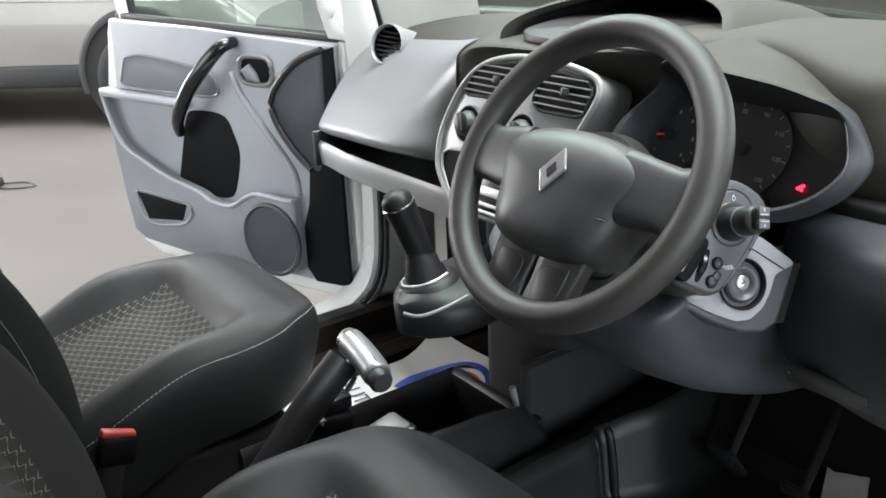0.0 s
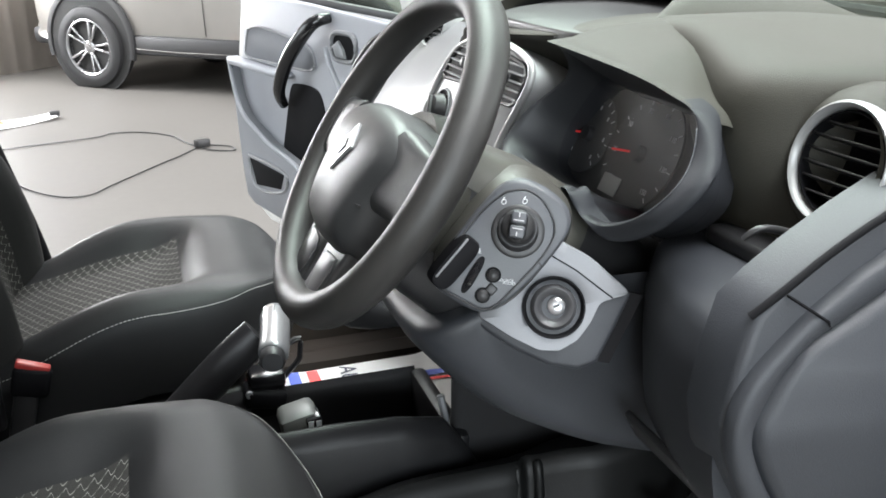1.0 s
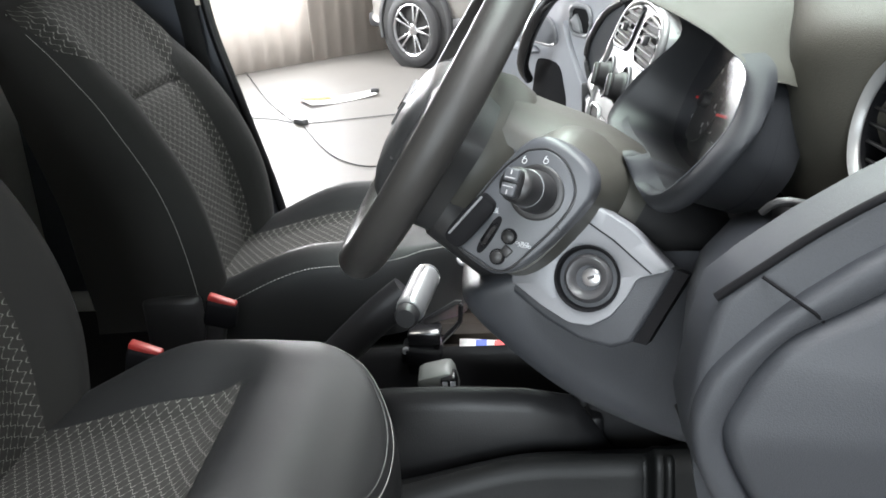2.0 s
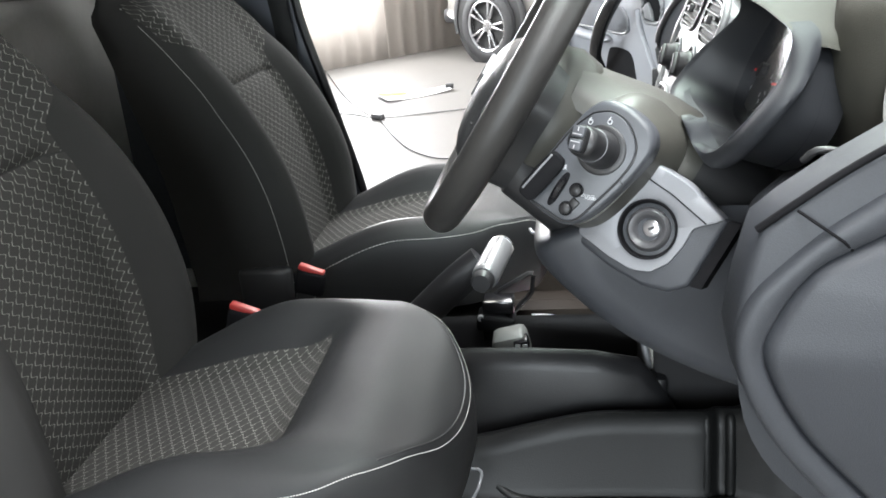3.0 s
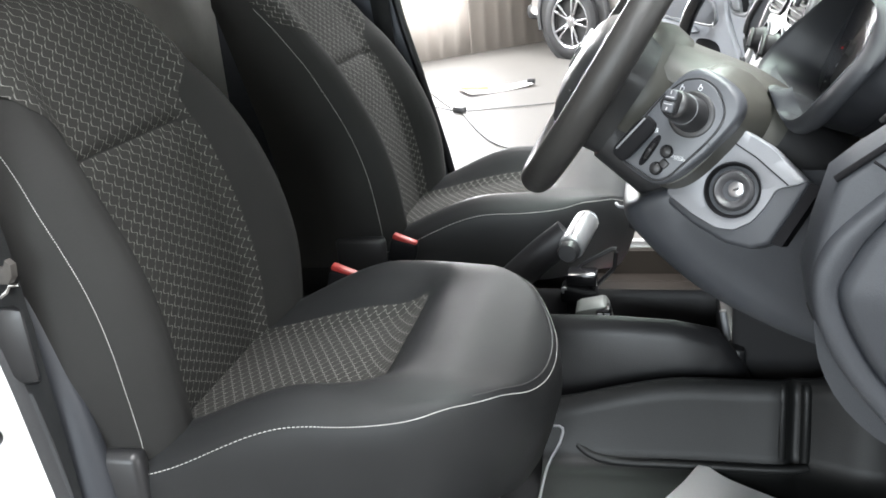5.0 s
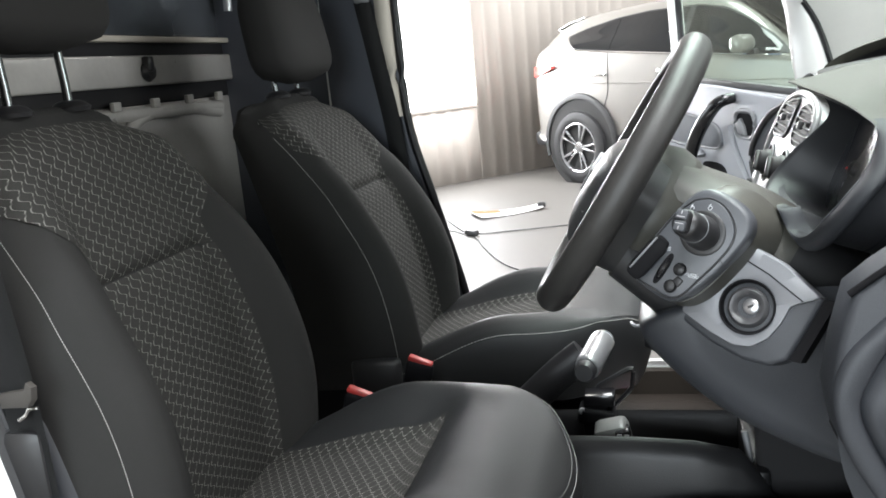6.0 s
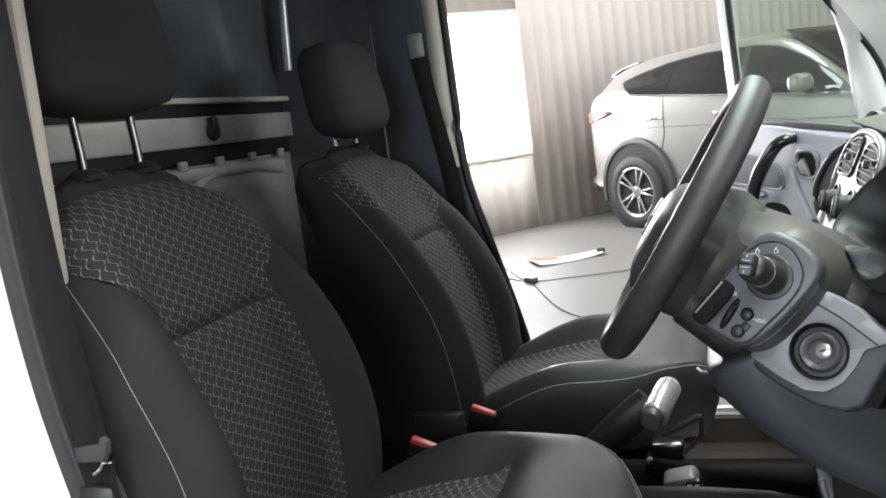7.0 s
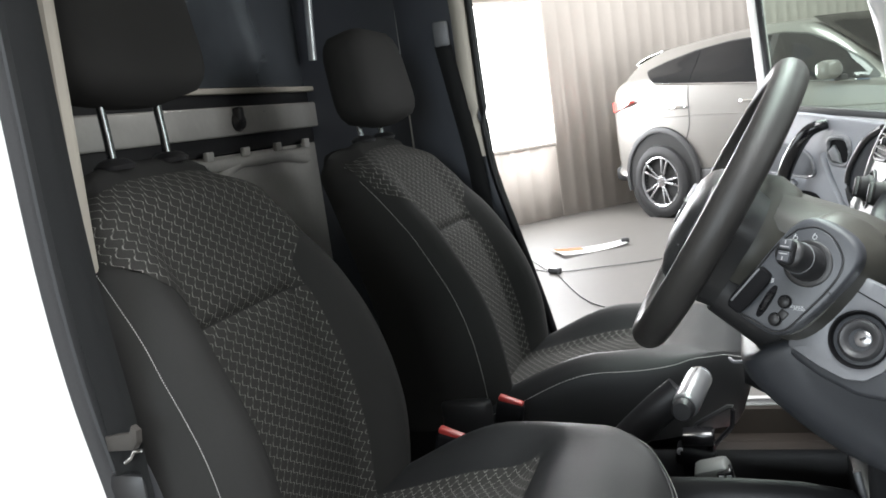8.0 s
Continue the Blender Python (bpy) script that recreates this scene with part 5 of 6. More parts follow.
    for y in (0.20, 1.94):
        vput("wing", box((1.75, y, 0.72), (1.25, 0.06, 0.70), 0.03), M_WHITE, lab="white front wing")
    # rear posts of the doorways: painted edge, rubber seal, pale upper trim and dark lining
    we = spline([(0.045, 0.36, 0.42), (0.020, 0.36, 0.60), (0.004, 0.36, 0.72), (-0.012, 0.36, 0.84), (-0.026, 0.36, 0.91), (-0.048, 0.36, 1.033), (-0.060, 0.36, 1.174), (-0.063, 0.36, 1.341), (-0.066, 0.36, 1.55), (-0.075, 0.36, 1.78)], 40)
    rows = [[Vector(p) + Vector(d) for d in ((0.002, 0.012, 0), (-0.004, 0.002, 0), (-0.020, -0.006, 0), (-0.05, -0.012, 0), (-0.10, -0.022, 0), (-0.16, -0.045, 0), (-0.26, -0.075, 0))] for p in we]
    vput("rear_post", sheet(rows, 0.01), M_WHITE, lab="white doorway edge behind the driver")
    vput("rear_post", box((-0.05, 1.895, 1.08), (0.20, 0.06, 1.40), 0.02), M_WHITE)
    rows = [[Vector(p) + Vector(d) for d in ((0.000, 0.004, 0), (0.002, -0.002, 0), (0.006, -0.004, 0), (0.010, -0.001, 0), (0.0125, 0.006, 0), (0.014, 0.009, 0), (0.018, 0.010, 0), (0.021, 0.018, 0), (0.022, 0.030, 0), (0.018, 0.045, 0))] for p in we]
    vput("door_seal", sheet(rows, 0.004), M_SEAL, lab="dark grey rubber door seal")
    vput("post_trim", box((-0.024, 0.408, 1.455), (0.034, 0.022, 0.60), 0.008, Matrix.Rotation(radians(2.0), 4, "Y")), M_BEIGE, lab="pale upper post trim")
    vput("post_lining", box((-0.14, 0.43, 1.10), (0.20, 0.03, 1.34), 0.012), M_BLACK, lab="dark post lining")
    lo = spline([(0.045, 0.395, 0.50), (0.035, 0.395, 0.72), (0.015, 0.398, 0.83), (-0.005, 0.40, 0.915), (-0.022, 0.402, 0.95)], 18)
    vput("post_lining", sweep(lo, 0.032, 12, flat=0.7, up=(0, 1, 0)), M_DASHSIDE, lab="dark lower post trim")
    st = vput("door_striker", lathe([(0.014, 0), (0.014, 0.02), (0.010, 0.022), (0.009, 0.010), (0.001, 0.010)], frame_at((-0.02, 0.325, 0.785), (0.2, -1, 0), (0, 0, 1)), 20), M_RUBBER, lab="black door striker")
    pp = spline([(0.235, 1.80, 0.47), (0.204, 1.80, 0.69), (0.147, 1.80, 0.926), (0.095, 1.80, 1.143), (0.088, 1.80, 1.35), (0.087, 1.79, 1.60), (0.08, 1.77, 1.76)], 30)
    vput("door_seal", sweep(pp, 0.011, 10), M_RUBBER, lab="black rubber door seal")
    vput("post_trim", sweep([Vector(p) + Vector((-0.030, -0.004, 0)) for p in pp if p[2] > 1.13], 0.022, 10), M_BEIGE, lab="pale upper post trim")
    g = [[Vector(p) + Vector((d, 0.0 + e, 0)) for p in pp] for d, e in ((-0.008, 0.012), (-0.06, 0.008), (-0.16, 0.020), (-0.22, 0.075))]
    vput("post_lining", sheet(g, 0.01), M_LINING, lab="dark post lining")
    vput("side_panel", box((-1.20, 1.93, 1.10), (2.15, 0.05, 1.44), 0.015), M_WHITE, lab="white van side")
    vput("side_lining", box((-0.40, 1.893, 1.08), (0.80, 0.012, 1.36), 0.003), M_LINING, lab="dark grey side lining")
    vput("side_panel", box((-1.25, 0.26, 1.10), (2.05, 0.05, 1.44), 0.015), M_WHITE, lab="white van side")
    vput("rear_door", box((-2.26, 1.09, 1.10), (0.05, 1.66, 1.44), 0.015), M_WHITE, lab="white closed rear door")
    vput("cargo_floor", box((-1.3, 1.07, 0.45), (1.75, 1.55, 0.05), 0.01), M_STEEL)
    # partition behind the seats: pressed steel below, a framed dark pane above
    pt = vput("partition", box((-0.46, 1.09, 0.83), (0.02, 1.64, 0.86), 0.004), M_STEEL, lab="grey steel load partition")
    vput("partition_lip", sweep([(-0.44, 0.34, 1.255), (-0.44, 1.80, 1.235)], 0.016, 10), M_STEEL, pt)
    for y in np.arange(0.50, 1.80, 0.16):
        vput("lip_clip", box((-0.425, y, 1.262), (0.012, 0.03, 0.022), 0.003), M_STEEL, pt)
    vput("partition_groove", box((-0.465, 1.09, 1.285), (0.03, 1.64, 0.045), 0.004), M_BLACK, pt)
    vput("partition_rail", box((-0.445, 1.09, 1.338), (0.03, 1.64, 0.070), 0.006), M_STEEL, pt, "pale steel rail")
    vput("partition_groove", box((-0.465, 1.09, 1.388), (0.03, 1.64, 0.036), 0.004), M_BLACK, pt)
    vput("partition_rail", box((-0.440, 1.09, 1.410), (0.025, 1.64, 0.014), 0.003), M_BEIGE, pt)
    vput("partition_pane", box((-0.46, 1.09, 1.62), (0.008, 1.64, 0.40), 0.002), M_PANE, pt, "dark glossy partition pane")
    vput("pane_bar", sweep([(-0.40, 1.855, 1.485), (-0.375, 1.850, 1.80)], 0.012, 10), M_SILVER, pt, "bright upright bar")
    vput("pressed_arch", sweep(spline([(-0.445, 1.33, 1.10), (-0.444, 1.35, 1.18), (-0.442, 1.395, 1.225), (-0.441, 1.50, 1.243), (-0.441, 1.66, 1.238), (-0.441, 1.80, 1.22)], 24), 0.016, 10), M_STEEL, pt)
    hk = vput("tie_hook", lathe([(0.022, 0.0), (0.024, 0.006), (0.018, 0.016), (0.001, 0.018)], frame_at((-0.43, 1.45, 1.335), (1, 0, 0), (0, 1, 0)), 22), M_BLACK, pt, "black plastic tie hook")
    vput("hook_tongue", box((-0.418, 1.445, 1.352), (0.022, 0.024, 0.036), 0.006), M_BLACK, pt)


# lining grey lifted and blued, a veil of haze put into its colour
M_LINING = mat("hazed_grey_lining", (0.085, 0.092, 0.11), 0.5, scale=700, bump=0.2, grain=0.15)
M_PANE = mat("dark_glossy_pane", (0.13, 0.145, 0.16), 0.15, metal=0.5, scale=6, bump=0.0, big=0.25)
van_shell()


M_INSERT = mat("door_insert_cloth", (0.155, 0.16, 0.175), 0.6, scale=900, bump=0.3, grain=0.15)
M_POCKET = mat("door_pocket_plastic", (0.20, 0.207, 0.225), 0.45, scale=900, bump=0.25, grain=0.15)


def passenger_door():
    """Open passenger door; local x runs from the hinge to the rear edge, y from the outer skin to the trim."""
    hinge = Vector((1.075, 1.885, 0.0))
    d = Vector((-0.345, 0.939, 0)).normalized()
    nrm = Vector((-d.y, d.x, 0)) if d.y > 0 else Vector((d.y, -d.x, 0))
    m = Matrix.Translation(hinge) @ Matrix((d, nrm, (0, 0, 1))).transposed().to_4x4()
    t = thing("passenger_door", hinge + Vector((0, 0, 0.42)), "open white van door with grey moulded inner trim", "door")
    rot = Matrix(((1, 0, 0, 0), (0, 0, 1, 0), (0, 1, 0, 0), (0, 0, 0, 1)))    # outline (x, z), thickness along y

    def put(name, bm, mt, parent=t, lab="", sharp=45):
        bm.transform(m)
        return part(name, bm, mt, parent, lab, sharp)

    def slab(pts, y0, h, bev, n=0):
        o = spline(list(pts) + [pts[0]], n)[:-1].tolist() if n else list(pts)
        return outline_slab(o, h, Matrix.Translation((0, y0, 0)) @ rot, bev)
    put("door_skin", slab([(0.0, 0.46), (0.06, 0.42), (0.84, 0.415), (0.925, 0.45), (0.975, 0.80), (0.985, 0.96), (0.93, 1.16), (0.0, 1.13)], -0.085, 0.065, 0.012), M_WHITE, lab="white painted door")
    tr = put("door_trim", slab([(0.06, 0.50), (0.11, 0.480), (0.16, 0.466), (0.645, 0.463), (0.855, 0.474), (0.902, 0.494), (0.923, 0.60), (0.946, 0.80), (0.957, 0.942), (0.915, 0.962), (0.895, 1.163), (0.51, 1.148), (0.083, 1.121), (0.03, 1.121), (0.03, 0.60)], -0.022, 0.022, 0.008), M_DOORGREY, lab="moulded grey door trim")
    put("hinge_trim", slab([(0.025, 0.474), (0.15, 0.468), (0.180, 0.505), (0.178, 0.626), (0.152, 0.696), (0.137, 0.808), (0.095, 1.10), (0.030, 1.118)], -0.002, 0.010, 0.004), M_DARKSLOT, tr, "black hinge-side trim")
    arc = [(0.060, 1.112), (0.140, 1.082), (0.208, 1.030), (0.250, 0.972), (0.234, 0.906), (0.178, 0.838), (0.126, 0.796), (0.09, 0.81), (0.065, 0.95)]
    put("corner_panel", slab(arc, 0.0, 0.010, 0.005, 40), M_DASHSIDE, tr, "dark scooped corner panel")
    put("corner_edge", sweep([Vector((x, 0.012, z)) for x, z in spline(arc[:7], 24)], 0.009, 8), M_BLACK, tr)
    # upper insert and armrest ledge
    put("armrest", slab([(0.950, 0.958), (0.600, 0.947), (0.580, 0.936), (0.600, 0.926), (0.948, 0.934)], 0.0, 0.042, 0.009), M_DOORGREY, tr)
    ins = [(0.84, 1.052), (0.769, 1.063), (0.66, 1.055), (0.577, 1.046), (0.490, 1.033), (0.455, 0.998), (0.475, 0.964), (0.66, 0.962), (0.855, 0.966), (0.860, 1.01)]
    put("upper_insert", slab(ins, 0.0, 0.008, 0.004, 40), M_INSERT, tr)
    put("insert_edge", sweep([Vector((x, 0.008, z)) for x, z in spline(ins + ins[:1], 50)[:-1]], 0.004, 6, True), M_GREYTRIM, tr)
    # pocket: a raised lower panel under a curved ridge
    ridge = [(0.940, 0.935), (0.922, 0.870), (0.896, 0.812), (0.852, 0.772), (0.775, 0.740), (0.698, 0.711), (0.56, 0.680), (0.512, 0.659), (0.43, 0.656), (0.367, 0.690), (0.321, 0.706), (0.236, 0.703), (0.185, 0.705)]
    rr = spline(ridge, 40)
    low = [(0.19, 0.50), (0.40, 0.474), (0.645, 0.472), (0.84, 0.484), (0.890, 0.506), (0.908, 0.60), (0.928, 0.80)]
    put("map_pocket", slab([tuple(p) for p in rr] + low, 0.0, 0.034, 0.010), M_POCKET, tr, "moulded map pocket")
    put("pocket_ridge", sweep([Vector((x, 0.034, z)) for x, z in rr], 0.007, 8), M_DOORGREY, tr)
    # flat near-black plate puts the shade inside the pocket into colour
    put("pocket_shade_plate", slab([tuple(p) for p in spline([(0.672, 0.705), (0.640, 0.80), (0.606, 0.894), (0.565, 0.916), (0.453, 0.911), (0.417, 0.857), (0.404, 0.801), (0.425, 0.723), (0.455, 0.672), (0.534, 0.665), (0.672, 0.705)], 40)[:-1]], 0.0, 0.003, 0.001), M_DARKSLOT, tr, "dark plate for the shaded pocket opening")
    put("trim_crease", sweep([Vector((x, -0.002, z)) for x, z in spline([(0.400, 1.035), (0.375, 0.985), (0.329, 0.925), (0.240, 0.828), (0.198, 0.770), (0.192, 0.712)], 24)], 0.014, 10, flat=0.8), M_DOORGREY, tr)
    put("slot_rim", sweep([Vector((x, 0.035, z)) for x, z in spline([(0.850, 0.650), (0.615, 0.636), (0.640, 0.570), (0.81, 0.552), (0.850, 0.650)], 30)[:-1]], 0.006, 6, True), M_GREYTRIM, tr)
    # the slot's inner shade is a thin dark plate too
    put("door_slot", slab([(0.843, 0.644), (0.622, 0.630), (0.648, 0.578), (0.806, 0.560)], 0.034, 0.0025, 0.001), M_DARKSLOT, tr, "dark plate for a shaded open slot")
    put("speaker_grille", lathe([(0.108, 0), (0.108, 0.008), (0.100, 0.012), (0.094, 0.006), (0.05, 0.007), (0.001, 0.009)], Matrix.Translation((0.278, 0.032, 0.580)) @ Matrix.Rotation(radians(-90), 4, "X"), 48), M_DASHSIDE, tr, "round speaker grille")
    put("pull_handle", sweep(spline([(0.372, 0.0, 1.118), (0.385, 0.045, 1.105), (0.44, 0.064, 1.052), (0.51, 0.066, 0.985), (0.575, 0.058, 0.902), (0.622, 0.02, 0.848)], 24), 0.019, 12, taper=[0.75 + 0.35 * math.sin(math.pi * k / 23) for k in range(24)]), M_GLOSSBLACK, tr, "glossy black pull handle")
    b = superell(0.058, 0.038, 32, 3.6)
    put("handle_surround", sweep([Vector((0.302 + x, 0.004, 1.045 + y)) for x, y in b], 0.007, 8, True), M_GREYTRIM, tr)
    # dark plate stands in for the shaded bowl behind the lever
    put("handle_bowl", slab([(0.302 + x * 0.92, 1.045 + y * 0.92) for x, y in b], 0.0, 0.003, 0.001), M_DARKSLOT, tr)
    put("door_lever", slab([(0.290, 1.014), (0.335, 1.018), (0.350, 1.045), (0.322, 1.062), (0.300, 1.040)], 0.002, 0.010, 0.003), M_GREYTRIM, tr, "silver door lever")
    # window frame and glass
    put("waist_seal", box((0.46, -0.03, 1.152), (0.86, 0.02, 0.02), 0.005, Matrix.Rotation(radians(-2.4), 4, "Y")), M_BLACK)
    put("window_frame", sweep(spline([(0.865, -0.045, 1.15), (0.885, -0.045, 1.32), (0.915, -0.045, 1.57), (0.91, -0.045, 1.70), (0.80, -0.045, 1.76), (0.45, -0.045, 1.76)], 24), 0.026, 10), M_WHITE, lab="white window frame")
    put("glass_channel", sweep(spline([(0.835, -0.045, 1.15), (0.855, -0.045, 1.32), (0.885, -0.045, 1.57), (0.88, -0.045, 1.68), (0.78, -0.045, 1.73), (0.45, -0.045, 1.73)], 24), 0.012, 8), M_RUBBER)
    put("window_frame", sweep(spline([(0.45, -0.045, 1.76), (0.25, -0.045, 1.60), (0.03, -0.045, 1.14)], 16), 0.024, 10), M_WHITE)
    put("sail_panel", slab([(-0.015, 1.13), (0.06, 1.135), (0.085, 1.20), (0.11, 1.30), (0.135, 1.40), (0.12, 1.40), (0.06, 1.27), (0.0, 1.16)], -0.035, 0.018, 0.005), M_WHITE, lab="white corner panel")
    put("corner_cap", slab([(0.045 + x * 0.012, 1.205 + y * 0.020) for x, y in superell(1, 1, 20, 2)], -0.018, 0.005, 0.002), M_WHITE, lab="oval white cap")
    g = outline_slab([(0.03, 1.14), (0.84, 1.155), (0.885, 1.57), (0.86, 1.72), (0.45, 1.74), (0.26, 1.58)], 0.005, Matrix.Translation((0, -0.048, 0)) @ rot, 0)
    g = put("window_pane", g, M_GLASS, lab="clear door glass")
    g.visible_shadow = False
    return t


passenger_door()

# ---- cab floor and console ----
M_SWITCH = mat("switch_block_plastic", (0.085, 0.09, 0.085), 0.42, scale=900, bump=0.1, grain=0.06)


def console():
    t = thing("centre_console", (0.72, 1.04, 0.42), "black moulded console bin between the front seats", "console")

    def put(name, bm, m, parent=t, lab="", sharp=45):
        return part(name, bm, m, parent, lab, sharp)
    # tunnel side with its rounded top edge
    rows = []
    for x, zt in ((0.42, 0.655), (0.56, 0.667), (0.66, 0.666), (0.755, 0.660), (0.825, 0.646), (0.86, 0.60), (0.885, 0.55), (0.92, 0.53)):
        rows.append([(x, 0.905, 0.43), (x, 0.905, 0.52), (x, 0.915, zt - 0.03), (x, 0.925, zt - 0.006), (x, 0.935, zt), (x, 0.945, zt - 0.004), (x, 0.95, zt - 0.03), (x, 0.95, 0.43)])
    put("console_side", loft([[Vector(p) for p in r] for r in rows]), M_RUBBER, lab="grained black console side")
    rows = [[(x, y, z) for y, z in ((1.155, 0.43), (1.155, 0.60), (1.165, 0.615), (1.18, 0.60), (1.19, 0.43))] for x in (0.42, 0.60, 0.75, 0.85)]
    put("console_side", loft([[Vector(p) for p in r] for r in rows]), M_RUBBER)
    put("tunnel_side", box((1.08, 0.965, 0.56), (0.46, 0.03, 0.28), 0.012), M_CARPET, lab="black tunnel side")
    put("bin_floor", box((0.67, 1.05, 0.50), (0.45, 0.24, 0.02), 0.004), M_BLACK)
    put("bin_front", box((0.855, 1.05, 0.545), (0.03, 0.24, 0.13), 0.010), M_RUBBER)
    # grey bead puts the light caught by the bin's curved edge into colour
    put("bin_edge_glint", sweep([(0.835, 0.975, 0.66), (0.842, 0.972, 0.62), (0.845, 0.97, 0.585)], 0.006, 8), M_GREYTRIM)
    # window switch block
    sb = put("switch_block", box((0.622, 1.025, 0.625), (0.060, 0.060, 0.055), 0.012, Matrix.Rotation(radians(-12), 4, "Y")), M_SWITCH, lab="grey switch block")
    put("switch_rocker", box((0.640, 1.005, 0.640), (0.024, 0.030, 0.020), 0.003, Matrix.Rotation(radians(-12), 4, "Y")), M_GLOSSBLACK, sb)
    for dx in (-0.006, 0.006):
        put("switch_mark", box((0.640 + dx, 0.9893, 0.640), (0.008, 0.0008, 0.009), 0), M_MARK, sb)
    # black wire bracket standing on the console
    br = put("bracket", sweep([(0.585, 1.19, 0.648), (0.592, 1.19, 0.656), (0.648, 1.19, 0.688), (0.655, 1.19, 0.688), (0.656, 1.19, 0.682), (0.653, 1.19, 0.652), (0.646, 1.19, 0.642), (0.608, 1.19, 0.603), (0.600, 1.18, 0.585)], 0.0062, 6, flat=0.75), M_RUBBER, lab="black steel bracket")
    put("bracket_block", box((0.592, 1.165, 0.640), (0.058, 0.045, 0.026), 0.005), M_GLOSSBLACK, br)
    put("bracket_block", box((0.586, 1.160, 0.608), (0.070, 0.050, 0.034), 0.008, Matrix.Rotation(radians(10), 4, "Y")), M_DARKSLOT, br)
    put("bracket_foot", box((0.585, 1.165, 0.600), (0.050, 0.040, 0.060), 0.006), M_DARKSLOT, br)
    put("bracket_bolt", lathe([(0.007, 0.0), (0.007, 0.004), (0.005, 0.006), (0.001, 0.006)], frame_at((0.560, 1.142, 0.622), (0, -1, 0.2), (1, 0, 0)), 14), M_GREYTRIM, br)
    return t


console()


M_ALLOYDULL = mat("dull_silver_grip", (0.27, 0.275, 0.28), 0.30, metal=0.6, scale=400, bump=0.02, grain=0.04)


def handbrake():
    t = thing("handbrake", (0.40, 1.06, 0.55), "black handbrake lever with a silver grip end", "handbrake")
    def put(name, bm, m, lab=""):
        return part(name, bm, m, t, lab, 50)
    put("lever", sweep(spline([(0.30, 1.06, 0.50), (0.42, 1.07, 0.62), (0.52, 1.075, 0.715), (0.575, 1.08, 0.758)], 16), 0.030, 18, flat=0.72, up=(0, 1, 0)), M_RUBBER, "black lever sleeve")
    # cross grip: a silver sleeve with a black button in its near end
    put("grip", sweep(spline([(0.606, 1.113, 0.768), (0.605, 1.102, 0.771), (0.599, 1.06, 0.770), (0.590, 1.01, 0.765), (0.586, 0.995, 0.762)], 16), 0.0225, 22, taper=[0.80, 0.94] + [1.0] * 12 + [0.97, 0.90]), M_ALLOYDULL, "satin silver cross grip")
    put("grip_seam", sweep([(0.597 + (y - 1.05) * 0.17, y, 0.790 + (y - 1.05) * 0.08) for y in np.linspace(1.10, 1.00, 6)], 0.0011, 6), M_BLACK)
    put("grip_ring", sweep([(0.6055, 1.108, 0.770), (0.605, 1.102, 0.7705)], 0.0232, 22), M_CHROME, "bright end ring")
    put("release_button", sweep([(0.586, 0.998, 0.762), (0.583, 0.980, 0.761), (0.582, 0.974, 0.761)], 0.0185, 18, taper=[1, 1, 0.8]), M_BLACK, "black release button")
    put("gaiter", sweep([(0.20, 1.06, 0.46), (0.30, 1.06, 0.50), (0.37, 1.065, 0.57)], 0.045, 14, taper=[1.3, 1.1, 0.75]), M_RUBBER)


handbrake()


M_GEARBLACK = mat("gear_gaiter_leather", (0.011, 0.011, 0.012), 0.42, spec=0.3, scale=500, bump=0.3, grain=0.15)


def gear_lever():
    t = thing("gear_lever", (0.80, 1.08, 0.80), "black gear lever with chrome-trimmed knob on the dashboard pod", "gear lever")
    def put(name, bm, m, lab="", parent=t):
        return part(name, bm, m, parent, lab, 50)
    # pod that carries the lever
    rings = []
    for k in np.linspace(0, 1, 12):
        x = 0.682 + 0.30 * k
        f = math.sqrt(max(0.02, 1 - (1 - min(1, k / 0.35)) ** 2))
        rings.append([Vector((x, 1.075 + 0.088 * f * a, 0.800 + 0.02 * k + 0.044 * (0.55 + 0.45 * f) * b)) for a, b in superell(1, 1, 28, 2.8)])
    pod = put("gear_pod", loft(rings), M_GEARBLACK, "dark gear lever pod")
    o = Vector((0.752, 1.095, 0.846))
    ax = Vector((-0.18, 0.16, 0.97)).normalized()
    m = frame_at(o, ax, (1, 0, 0))
    put("boot_ring", sweep([m @ Vector((0.043 * math.cos(a), 0.038 * math.sin(a), 0.004)) for a in np.linspace(radians(85), radians(300), 26)], 0.0024, 8), M_SILVER, "silver gaiter ring", pod)
    put("boot", lathe([(0.058, -0.012), (0.052, -0.002), (0.042, 0.003), (0.036, 0.004), (0.034, 0.014), (0.030, 0.020), (0.028, 0.034), (0.024, 0.040), (0.021, 0.052)], m, 30), M_GEARBLACK, "folded black gaiter")
    put("stick", sweep([o + ax * 0.03, o + ax * 0.10], 0.009, 12), M_BLACK)
    k = m @ Matrix.Translation((0, 0, 0.068))
    kn = put("knob", lathe([(0.021, -0.04), (0.0235, -0.01), (0.0245, 0.02), (0.0260, 0.050), (0.027, 0.064), (0.025, 0.080), (0.017, 0.089), (0.001, 0.091)], k @ Matrix.Rotation(radians(-8), 4, "Y"), 28), M_GEARBLACK, "black leather knob")
    put("knob_ring", sweep([k @ Matrix.Rotation(radians(-8), 4, "Y") @ Vector((0.0265 * math.cos(a), 0.0265 * math.sin(a), 0.068)) for a in np.linspace(0, 2 * math.pi, 28, endpoint=False)], 0.0022, 6, True), M_CHROME, "chrome knob ring", kn)
    put("pod_edge", sweep(spline([(0.750, 0.980, 0.852), (0.705, 0.984, 0.843), (0.672, 1.0, 0.834), (0.662, 1.03, 0.831)], 16), 0.0028, 8), M_GREYTRIM, "dull silver pod edge", pod)
